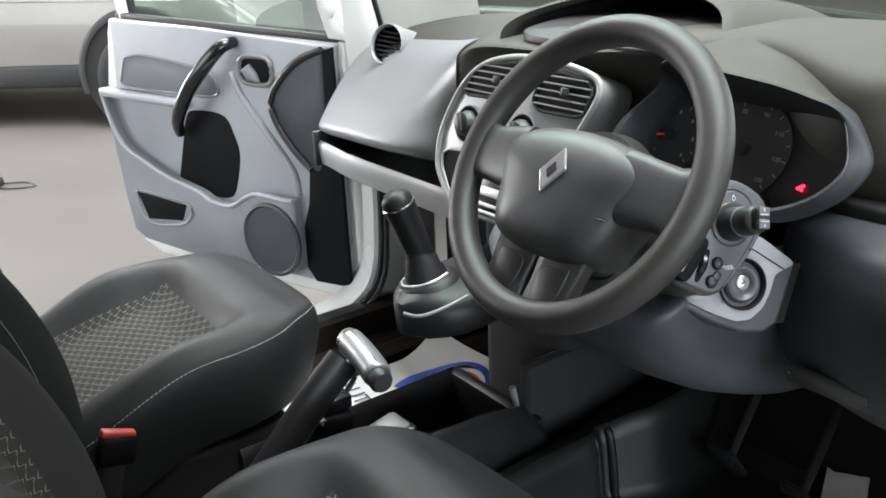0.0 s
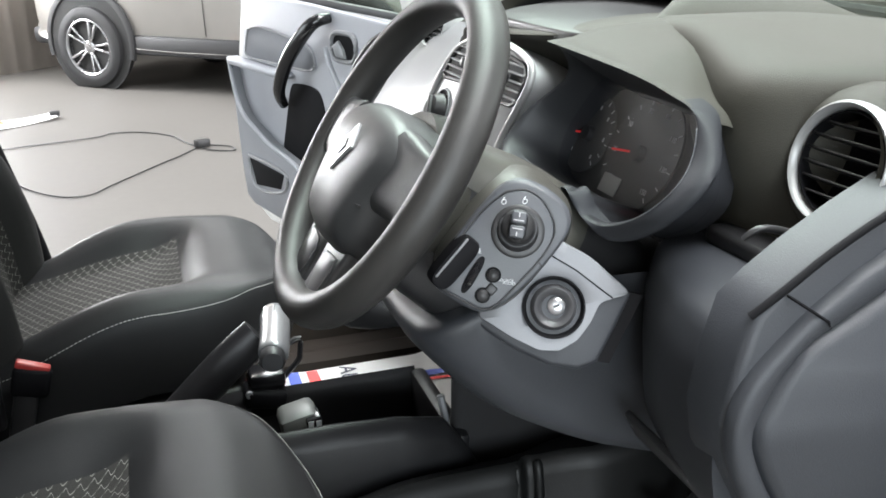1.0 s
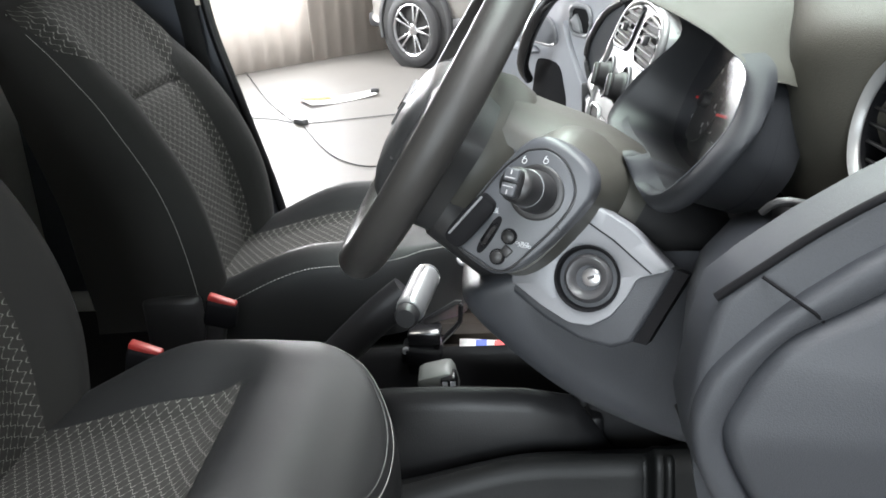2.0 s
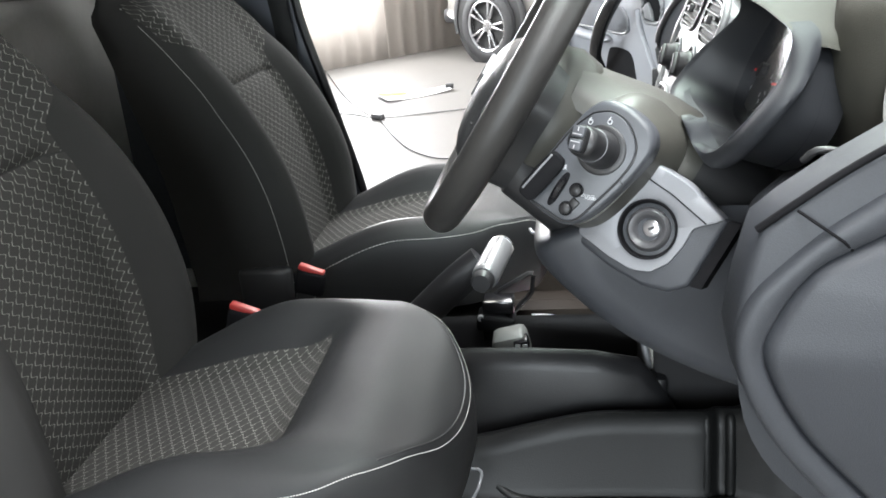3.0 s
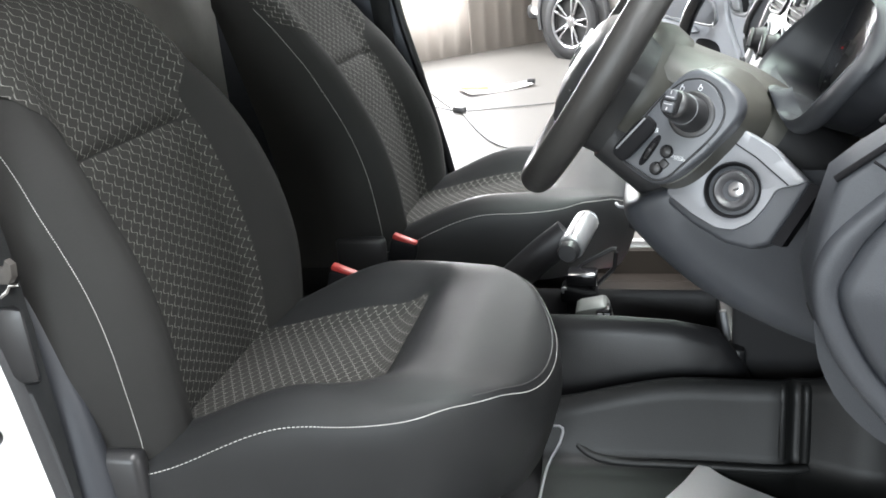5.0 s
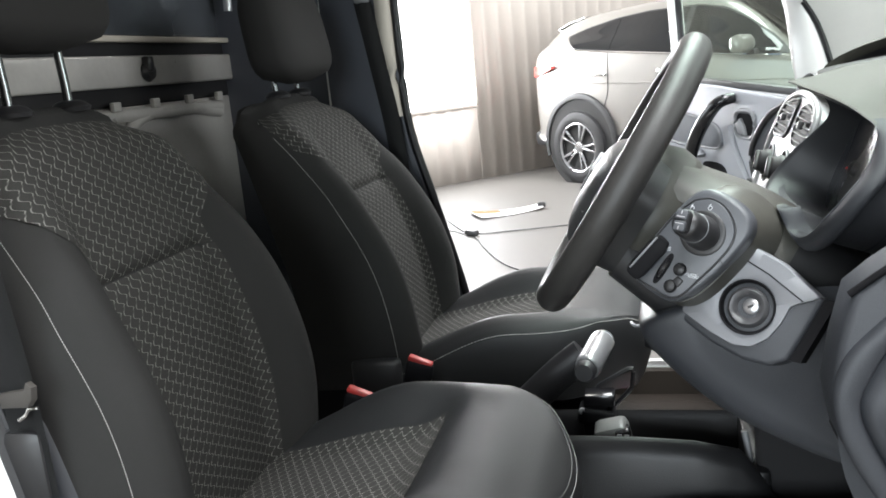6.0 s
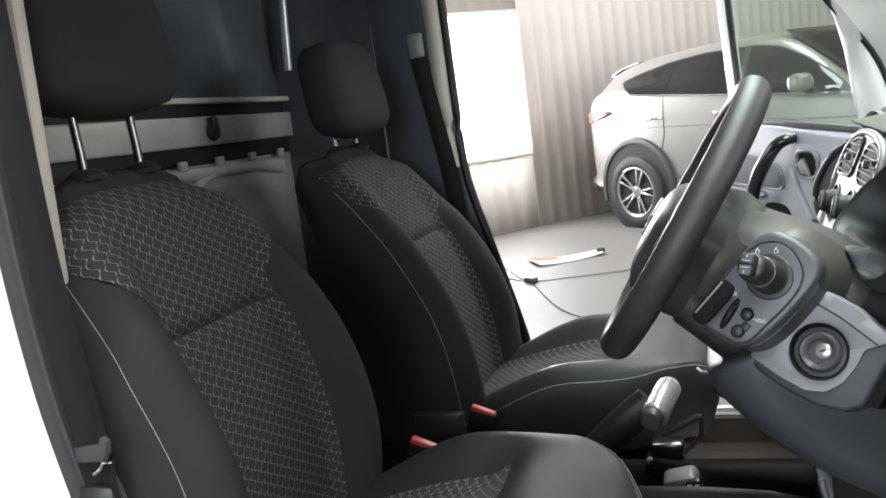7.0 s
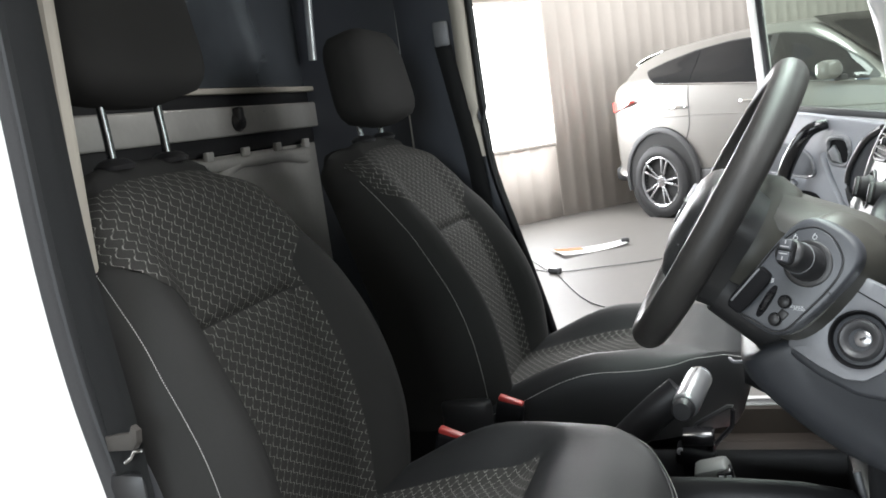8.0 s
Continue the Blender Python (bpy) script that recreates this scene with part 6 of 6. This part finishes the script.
    # added dark block behind the pod, in place of the shade under the dashboard
    put("dark_filler_block", box((1.00, 1.065, 0.70), (0.14, 0.22, 0.56), 0.03), M_CARPET)


gear_lever()




def floor_fittings():
    lin = thing("floor_liner", (0.80, 0.80, 0.42), "black moulded floor liner with raised edges", "floor liner")
    def put(name, bm, m, parent=lin, lab=""):
        return part(name, bm, m, parent, lab, 50)
    # raised step along the tunnel: its top line and its foot
    top = spline([(0.545, 0.86, 0.545), (0.60, 0.862, 0.556), (0.68, 0.865, 0.575), (0.755, 0.868, 0.588), (0.85, 0.868, 0.590), (0.915, 0.866, 0.591), (0.935, 0.880, 0.588), (0.955, 0.872, 0.592), (0.995, 0.855, 0.604), (1.04, 0.84, 0.61), (1.12, 0.835, 0.62), (1.22, 0.835, 0.63)], 46)
    rows = []
    for p in top:
        foot = p[1] - 0.028
        rows.append([Vector((p[0], 0.93, p[2] - 0.035)), Vector((p[0], p[1] + 0.02, p[2] - 0.008)), Vector((p[0], p[1], p[2])), Vector((p[0], p[1] - 0.010, p[2] - 0.006)), Vector((p[0], p[1] - 0.018, p[2] - 0.03)),
                     Vector((p[0], foot, 0.475)), Vector((p[0], foot - 0.012, 0.452)), Vector((p[0], foot - 0.035, 0.444)), Vector((p[0], foot - 0.22, 0.440)), Vector((p[0], foot - 0.44, 0.440))])
    put("liner_tray", loft(rows, False, False), M_LINERBLACK, lab="grained black liner")
    put("liner_ridge", sweep(spline([(0.535, 0.875, 0.530), (0.585, 0.850, 0.490), (0.640, 0.830, 0.458), (0.776, 0.828, 0.456), (0.915, 0.828, 0.456), (0.955, 0.834, 0.458)], 24), 0.008, 8), M_LINERBLACK, lab="rounded liner ridge")
    for x in (0.917, 0.952):
        put("liner_rib", sweep(spline([(x, 0.866, 0.583), (x, 0.859, 0.572), (x, 0.849, 0.520), (x, 0.842, 0.460)], 10), 0.008, 10), M_LINERBLACK)
    put("foot_rest", box((1.17, 0.90, 0.55), (0.05, 0.06, 0.16), 0.02, Matrix.Rotation(radians(30), 4, "Y")), M_CARPET)
    slide = thing("seat_slide_bar", (0.56, 0.70, 0.46), "thin steel seat slide bar under the cushion", "seat bar")
    part("bar", sweep(spline([(0.50, 0.80, 0.52), (0.575, 0.80, 0.535), (0.580, 0.78, 0.52), (0.560, 0.74, 0.49), (0.555, 0.60, 0.475), (0.56, 0.50, 0.475)], 20), 0.0022, 8), M_GREYTRIM, slide)
    # pedals
    for y, w, lab in ((0.735, 0.055, "brake pedal with ribbed rubber"), (0.85, 0.055, "clutch pedal with ribbed rubber"), (0.60, 0.045, "accelerator pedal with ribbed rubber")):
        p = thing("pedal", (1.13, y, 0.52), lab, "pedal", "pedals")
        r = Matrix.Rotation(radians(-38), 4, "Y")
        pad_ = part("pedal_pad", box((1.11, y, 0.525), (0.012, w, 0.075), 0.005, r), M_RUBBER, p)
        for k in range(5):
            part("rib", box(Vector((1.11, y, 0.525)) + r @ Vector((-0.007, 0, (k - 2) * 0.014)), (0.005, w * 0.85, 0.006), 0.001, r), M_RUBBER, pad_)
        part("pedal_arm", sweep([(1.12, y, 0.53), (1.20, y, 0.66), (1.28, y, 0.86)], 0.008, 8), M_CARPET, p)


floor_fittings()


def paper_mat(cx, cy, sx, sy, rz, marks, curl=0.0, z=0.445):
    """A printed protective paper mat, slightly curled; curl: how far its front edge stands up."""
    t = thing("paper_mat", (cx, cy, z), "white printed paper mat on the cab floor", "paper mat", "paper floor mats")
    m = Matrix.Translation((cx, cy, z)) @ Matrix.Rotation(radians(rz), 4, "Z")

    def lie(x, y, up=0.0):
        u, v = x / sx + 0.5, y / sy + 0.5
        return m @ Vector((x, y, up + 0.004 + 0.003 * math.sin(7 * u + 3 * v) + 0.008 * smooth01((abs(u - 0.5) - 0.38) / 0.12) * smooth01((abs(v - 0.5) - 0.3) / 0.2) + curl * smooth01((v - 0.72) / 0.4)))
    g = [[lie(sx * (u - 0.5), sy * (v - 0.5)) for v in np.linspace(0, 1, 25)] for u in np.linspace(0, 1, 25)]
    bm = loft(g, False, False)
    bmesh.ops.solidify(bm, geom=list(bm.faces), thickness=0.0008)
    part("paper", bm, M_PAPER, t)
    if marks:
        writing("lettering", "AUTO", 0.052, Matrix.Translation(lie(-0.110, -0.060, 0.003)) @ m.to_3x3().to_4x4() @ Matrix.Rotation(radians(-6), 4, "Z"), M_INK, t)
        for r, w, mt in ((0.105, 0.013, M_BLUEINK), (0.082, 0.006, M_REDINK)):
            part("printed_arc", sweep([lie(0.0 + r * math.cos(a), 0.085 + r * math.sin(a), 0.0015) for a in np.linspace(radians(-30), radians(210), 40)], w, 6, flat=0.05), mt, t)
        for dy, mt in ((-0.168, M_BLUEINK), (-0.128, M_REDINK)):
            part("printed_band", sweep([lie(x, dy, 0.0015) for x in np.linspace(-0.185, -0.07, 12)], 0.012, 6, flat=0.05), mt, t)
    return t


paper_mat(0.85, 1.32, 0.38, 0.43, -90, True, 0.06)
paper_mat(1.284, 0.613, 0.10, 0.07, 25, False)
paper_mat(0.894, 0.590, 0.42, 0.30, -32, False, 0.0, 0.449)


def seat_belts():
    for y, q, lab in ((0.372, 1, "black seat belt hanging beside the driver seat"), (1.77, -1, "black seat belt hanging beside the passenger seat")):
        t = thing("seat_belt", (0.03, y, 0.50), lab, "seat belt", "seat belts")
        if q > 0:
            line = [(-0.010, y, 1.56), (-0.010, y, 1.42), (-0.008, y, 1.25), (-0.002, y, 1.13), (0.012, y, 0.99), (0.015, y, 0.90), (0.02, y, 0.70), (0.02, y, 0.46)]
        else:
            line = [(0.01, y, 1.46), (0.035, y, 1.30), (0.058, y, 1.14), (0.075, y - 0.01, 0.95), (0.085, y - 0.01, 0.80), (0.09, y, 0.60), (0.09, y, 0.50)]
        p = spline(line, 30)
        rows = [[Vector(v) + Vector((d, -q * abs(d) * 0.25, 0)) for d in np.linspace(-0.023, 0.023, 5)] for v in p]
        bm = loft(rows, False, False)
        bmesh.ops.solidify(bm, geom=list(bm.faces), thickness=0.0016)
        part("webbing", bm, M_BELT, t, "black belt webbing")
        k = Vector(p[0])
        g = part("belt_guide", box(k + Vector((0.0, -q * 0.004, 0.03)), (0.042, 0.014, 0.065), 0.008), M_SEAL if q > 0 else M_GREYTRIM, t, "moulded belt guide")
        part("guide_bolt", lathe([(0.014, 0), (0.012, 0.006), (0.001, 0.007)], frame_at(k + Vector((0, -q * 0.012, 0.05)), (0, -q, 0), (1, 0, 0)), 16), M_BLACK, g)
        if q > 0:
            c = Vector(p[np.abs(p[:, 2] - 0.985).argmin()])
            tg = part("belt_tongue", outline_slab([(-0.030, -0.014), (0.016, -0.014), (0.026, -0.006), (0.030, 0.008), (0.022, 0.014), (0.016, 0.006), (-0.030, 0.004)], 0.008, frame_at(c + Vector((0.004, -0.006, -0.006)), (-0.25, -1, 0.05), (1, 0, 0.12)), 0.002), M_TONGUE, t, "brownish belt tongue")
            part("tongue_plate", sweep([c + Vector((-0.002, -0.010, -0.036)), c + Vector((0.008, -0.010, -0.030)), c + Vector((0.014, -0.010, -0.022)), c + Vector((0.026, -0.010, -0.020))], 0.0022, 6), M_CHROME, tg)
            part("retractor_trim", box(c + Vector((-0.012, 0.0, -0.10)), (0.06, 0.02, 0.10), 0.014), M_BLACK, t)


seat_belts()


# ---- loose things on the workshop floor ----
def floor_things():
    c = thing("extension_cable", (0.75, 5.62, 0.0), "thin black extension cable lying on the floor", "cable")
    run = [(-2.0, 9.0, 0.008), (-1.75, 8.6, 0.008), (-1.15, 7.0, 0.008), (-0.75, 6.1, 0.008), (-0.636, 5.93, 0.008), (-0.40, 5.30, 0.008), (-0.229, 4.92, 0.008), (-0.05, 4.70, 0.008), (0.10, 4.68, 0.008), (0.217, 4.85, 0.008), (0.40, 5.12, 0.008), (0.504, 5.275, 0.008), (0.60, 5.40, 0.008), (0.72, 5.60, 0.008)]
    part("cable", sweep(spline(run, 90), 0.0045, 6), M_BLACK, c)
    run = [(-2.2, 6.6, 0.008), (-1.4, 6.35, 0.008), (-0.91, 6.16, 0.008), (-0.636, 5.95, 0.008), (-0.307, 6.02, 0.008), (0.083, 6.14, 0.008), (0.197, 6.24, 0.008), (0.40, 6.20, 0.008), (0.587, 6.01, 0.008), (0.66, 5.80, 0.008), (0.80, 5.52, 0.008), (0.948, 5.456, 0.008), (0.93, 5.58, 0.008), (0.80, 5.66, 0.008)]
    part("cable", sweep(spline(run, 90), 0.0045, 6), M_BLACK, c)
    part("plug", box((0.76, 5.63, 0.03), (0.10, 0.06, 0.055), 0.012, Matrix.Rotation(0.5, 4, "Z")), M_BLACK, c, "black plug")
    part("plug", box((-0.64, 5.93, 0.025), (0.12, 0.05, 0.045), 0.012, Matrix.Rotation(-0.7, 4, "Z")), M_BLACK, c, "black plug")
    p = thing("printed_sheet", (-0.48, 6.85, 0.0), "white and orange printed sheet lying on the floor", "paper")
    m = Matrix.Translation((-0.50, 6.84, 0.003)) @ Matrix.Rotation(radians(28), 4, "Z")
    g = [[m @ Vector((0.30 * u, 0.14 * v * (1 - 0.35 * u), 0.004 + 0.02 * (u * u))) for v in (-1, -0.5, 0, 0.5, 1)] for u in np.linspace(-1, 1, 9)]
    bm = loft(g, False, False)
    bmesh.ops.solidify(bm, geom=list(bm.faces), thickness=0.001)
    part("sheet", bm, M_PAPER, p)
    g = [[m @ Vector((0.30 * u, 0.14 * v * (1 - 0.35 * u), 0.007 + 0.02 * (u * u))) for v in (0.1, 0.5, 0.95)] for u in np.linspace(-0.97, -0.15, 5)]
    bm = loft(g, False, False)
    bmesh.ops.solidify(bm, geom=list(bm.faces), thickness=0.001)
    part("orange_print", bm, M_ORANGE, p, "orange printed field")
    part("roll_end", box(m @ Vector((0.31, 0.0, 0.03)), (0.07, 0.06, 0.05), 0.015), M_BLACK, p, "dark handle end")


floor_things()

# ---- parked car ----
def suv():
    a = radians(-41)
    rear = Vector((0.03, 8.46, 0.0)) + Vector((math.cos(a), math.sin(a), 0)) * 0.09 + Vector((-math.sin(a), math.cos(a), 0)) * 0.84
    m = Matrix.Translation(rear) @ Matrix.Rotation(a, 4, "Z")     # x to its front from the rear axle, y to its far side
    t = thing("parked_car", rear, "silver-beige estate car with dark wheel arches parked on the floor", "car")

    def put(name, bm, mt, parent=t, lab="", sharp=40):
        bm.transform(m)
        return part(name, bm, mt, parent, lab, sharp)
    # stations: x, sill z, belt z, roof z (or bonnet z), half width at the belt, half width at the roof
    st = [(-0.80, 0.58, 1.02, 1.06, 0.64, 0.50), (-0.77, 0.46, 1.16, 1.22, 0.76, 0.56), (-0.66, 0.40, 1.26, 1.44, 0.85, 0.58), (-0.50, 0.38, 1.30, 1.55, 0.89, 0.60), (-0.25, 0.37, 1.30, 1.615, 0.91, 0.62), (0.0, 0.36, 1.285, 1.65, 0.92, 0.63),
          (0.8, 0.33, 1.225, 1.69, 0.92, 0.65), (1.4, 0.33, 1.165, 1.66, 0.92, 0.65), (1.75, 0.33, 1.135, 1.52, 0.915, 0.66), (2.25, 0.34, 1.09, 1.17, 0.91, 0.76), (2.6, 0.36, 1.04, 1.10, 0.90, 0.74), (3.2, 0.40, 0.95, 0.98, 0.86, 0.66), (3.5, 0.45, 0.75, 0.80, 0.75, 0.55)]
    fine = spline(st, 64)

    def half(x, s, b, r, hb, hr):
        """Half section from the keel over the flank and window to the roof's middle."""
        return spline([(0.0, s), (hb * 0.94, s), (hb * 0.985, s + 0.10), (hb * 1.0, s + 0.30 * (b - s)), (hb * 1.008, s + 0.62 * (b - s)), (hb * 0.985, b), (hr + (hb - hr) * 0.52, b + (r - b) * 0.45), (hr + (hb - hr) * 0.06, b + (r - b) * 0.86), (hr * 0.86, b + (r - b) * 0.985), (hr * 0.5, r + 0.008), (0.0, r + 0.012)], 44)
    rings = []
    for k in fine:
        h = half(*k)
        rings.append([Vector((k[0], -y, z)) for y, z in h] + [Vector((k[0], y, z)) for y, z in h[::-1][1:-1]])
    put("body", loft(rings), M_SUVPAINT, lab="silver painted car body")

    def skin(x, z, out):
        """A point of the near flank at x and z, stood off by out."""
        k = [np.interp(x, fine[:, 0], fine[:, j]) for j in range(6)]
        h = half(*k)
        i = 1 + np.abs(h[8:34, 1] - z).argmin() + 7
        j = i + 1 if z > h[i, 1] else i - 1
        f = (z - h[i, 1]) / (h[j, 1] - h[i, 1]) if abs(h[j, 1] - h[i, 1]) > 1e-6 else 0.0
        return Vector((x, -(h[i, 0] + (h[j, 0] - h[i, 0]) * f + out), z))

    def pane(name, mt, xs, lo, hi, out, lab="", n=9, parent=t):
        rows = [[skin(x, l + (h - l) * f, out) for x, l, h in zip(xs, lo, hi)] for f in np.linspace(0, 1, n)]
        bm = loft(rows, False, False)
        bmesh.ops.recalc_face_normals(bm, faces=bm.faces)
        bmesh.ops.solidify(bm, geom=list(bm.faces), thickness=0.004)
        return put(name, bm, mt, parent, lab)
    def lo(x):
        return np.interp(x, (-0.24, -0.05, 0.10, 1.2, 2.25), (1.44, 1.318, 1.300, 1.205, 1.125))
    def hi(x):
        return np.interp(x, (-0.24, 0.0, 0.35, 0.75, 1.30, 1.55, 1.80, 2.05, 2.26), (1.452, 1.515, 1.575, 1.605, 1.60, 1.555, 1.44, 1.285, 1.135))
    band = np.linspace(-0.235, 2.24, 50)
    pane("window_surround", M_CLAD, band, [lo(x) for x in band], [hi(x) for x in band], 0.006, "dark window surround")
    for name, x0, x1 in (("quarter_window", -0.20, 0.412), ("rear_door_window", 0.42, 1.20), ("front_door_window", 1.27, 2.16)):
        xs = np.linspace(x0, x1, 18)
        pane(name, M_TINT, xs, [lo(x) + 0.010 for x in xs], [max(lo(x) + 0.014, hi(x) - 0.012) for x in xs], 0.010, "dark tinted side window")
    put("window_trim", sweep([skin(x, lo(x) - 0.004, 0.008) for x in np.linspace(-0.05, 2.2, 30)], 0.008, 6), M_CHROME, lab="bright window trim")
    bm = None
    for x in (0.40, 1.235):
        zs = np.linspace(0.50, lo(x) - 0.02, 14)
        put("door_gap", sweep([skin(x - (0.16 * smooth01((0.95 - z) / 0.45) if x < 1 else 0.0), z, 0.0015) for z in zs], 0.004, 5), M_CLAD)
    put("body_crease", sweep([skin(x, 0.985 - 0.02 * x, -0.002) for x in np.linspace(-0.3, 3.0, 40)], 0.009, 6, flat=0.5), M_SUVPAINT)
    # windscreen, mirror, spoiler, lamps
    g = [[Vector((1.50 + 0.80 * k + 0.06 * (1 - w * w), w * (0.55 + 0.14 * k), 1.652 - 0.50 * k + 0.035)) for w in np.linspace(-1, 1, 9)] for k in np.linspace(0, 1, 6)]
    bm = loft(g, False, False)
    bmesh.ops.solidify(bm, geom=list(bm.faces), thickness=0.006)
    put("windscreen", bm, M_TINT, lab="dark windscreen")
    mi = put("door_mirror", loft([[Vector((1.94 + 0.075 * k * x, yy, 1.235 + 0.075 * k * z)) for x, z in superell(1, 1, 20, 3)] for yy, k in ((-0.90, 0.55), (-0.96, 0.95), (-1.04, 1.0), (-1.09, 0.85), (-1.105, 0.5))]), M_SUVPAINT, lab="silver door mirror")
    put("mirror_foot", box((1.98, -0.93, 1.165), (0.08, 0.08, 0.05), 0.015), M_CLAD, mi)
    g = [[Vector((x, w * hw, z - 0.02 * w * w)) for w in np.linspace(-1, 1, 11)] for x, z, hw in ((-0.20, 1.650, 0.58), (-0.42, 1.615, 0.58), (-0.58, 1.565, 0.575), (-0.60, 1.548, 0.58), (-0.56, 1.535, 0.57), (-0.38, 1.565, 0.57))]
    bm = loft(g, False, False)
    bmesh.ops.recalc_face_normals(bm, faces=bm.faces)
    bmesh.ops.solidify(bm, geom=list(bm.faces), thickness=0.01)
    put("spoiler", bm, M_SUVPAINT, lab="silver roof spoiler")
    put("tail_lamp", loft([[Vector((x, -(y + 0.066), z + dz * q)) for q in (1, 0.6, -0.6, -1)] + [Vector((x, -(y - 0.05), z - dz)), Vector((x, -(y - 0.05), z + dz))] for x, y, z, dz in ((-0.33, 0.905, 1.165, 0.012), (-0.42, 0.895, 1.155, 0.032), (-0.55, 0.87, 1.14, 0.045), (-0.66, 0.825, 1.125, 0.05), (-0.76, 0.735, 1.11, 0.045))]), M_TAIL, lab="red tail lamp")
    for x in (0.27, 1.12):
        hd = put("door_handle", sweep(spline([(x - 0.115, -0.925, 1.062), (x - 0.09, -0.962, 1.066), (x, -0.972, 1.066), (x + 0.09, -0.962, 1.062), (x + 0.115, -0.925, 1.058)], 14), 0.014, 8), M_CHROME, lab="chrome door handle")
    put("sill_cladding", box((1.33, -0.905, 0.40), (1.85, 0.07, 0.17), 0.03), M_CLAD, lab="dark sill cladding")
    put("rear_bumper", box((-0.61, 0, 0.43), (0.38, 1.66, 0.16), 0.05), M_CLAD, lab="dark lower bumper")
    for x in (0.0, 2.66):
        # arch: a flat dark disc for the recess's shade, with a trim ring and the wheel standing in it
        put("arch_shade_disc", lathe([(0.455, 0.0), (0.455, 0.008), (0.001, 0.008)], Matrix.Translation((x, -0.936, 0.40)) @ Matrix.Rotation(radians(90), 4, "X"), 44), M_DARK)
        rows = []
        for w in np.linspace(radians(-16), radians(196), 34):
            e = Vector((math.cos(w), 0, math.sin(w)))
            c = Vector((x, 0, 0.40))
            rows.append([c + e * r + Vector((0, -y, 0)) for r, y in ((0.440, 0.94), (0.442, 0.956), (0.470, 0.960), (0.492, 0.950), (0.498, 0.93))])
        put("arch_cladding", loft(rows, False, False), M_CLAD, lab="dark wheel arch trim")
        for q in (-1, 1):
            wm = Matrix.Translation((x, q * 0.855 - (0.02 if q < 0 else 0), 0.362)) @ Matrix.Rotation(radians(-90 * q), 4, "X")
            wh = put("wheel", lathe([(0.225, -0.11), (0.30, -0.115), (0.345, -0.10), (0.362, -0.06), (0.362, 0.06), (0.347, 0.098), (0.30, 0.114), (0.245, 0.108), (0.225, 0.09), (0.225, -0.11)], wm, 56, caps=False), M_TYRE, lab="black tyre on a ten-spoke alloy wheel")
            put("rim", lathe([(0.248, 0.108), (0.240, 0.112), (0.230, 0.104), (0.222, 0.05), (0.215, 0.02)], wm, 48, caps=False), M_ALLOY, wh, "bright rim edge")
            put("rim_well", lathe([(0.222, 0.03), (0.15, 0.028), (0.001, 0.028)], wm, 40, caps=False), M_DARK, wh)
            rot = wm.to_3x3().to_4x4()
            for k in range(10):
                w = 2 * math.pi * (k // 2) / 5 + (0.17 if k % 2 else -0.17)
                put("spoke", box(wm @ Matrix.Rotation(w, 4, "Z") @ Vector((0.138, 0.0, 0.088)), (0.185, 0.020, 0.020), 0.005, rot @ Matrix.Rotation(w, 4, "Z") @ Matrix.Rotation(radians(-5), 4, "Y")), M_ALLOY, wh)
            put("hub_cap", lathe([(0.060, 0.06), (0.058, 0.088), (0.030, 0.096), (0.001, 0.094)], wm, 24), M_ALLOY, wh)
            put("brake_disc", lathe([(0.15, 0.028), (0.15, 0.034), (0.001, 0.034)], wm, 30), M_BEZEL, wh)
    return t


M_DARK = mat("dark_recess_plastic", (0.012, 0.012, 0.012), 0.85, scale=80, bump=0.1)
suv()
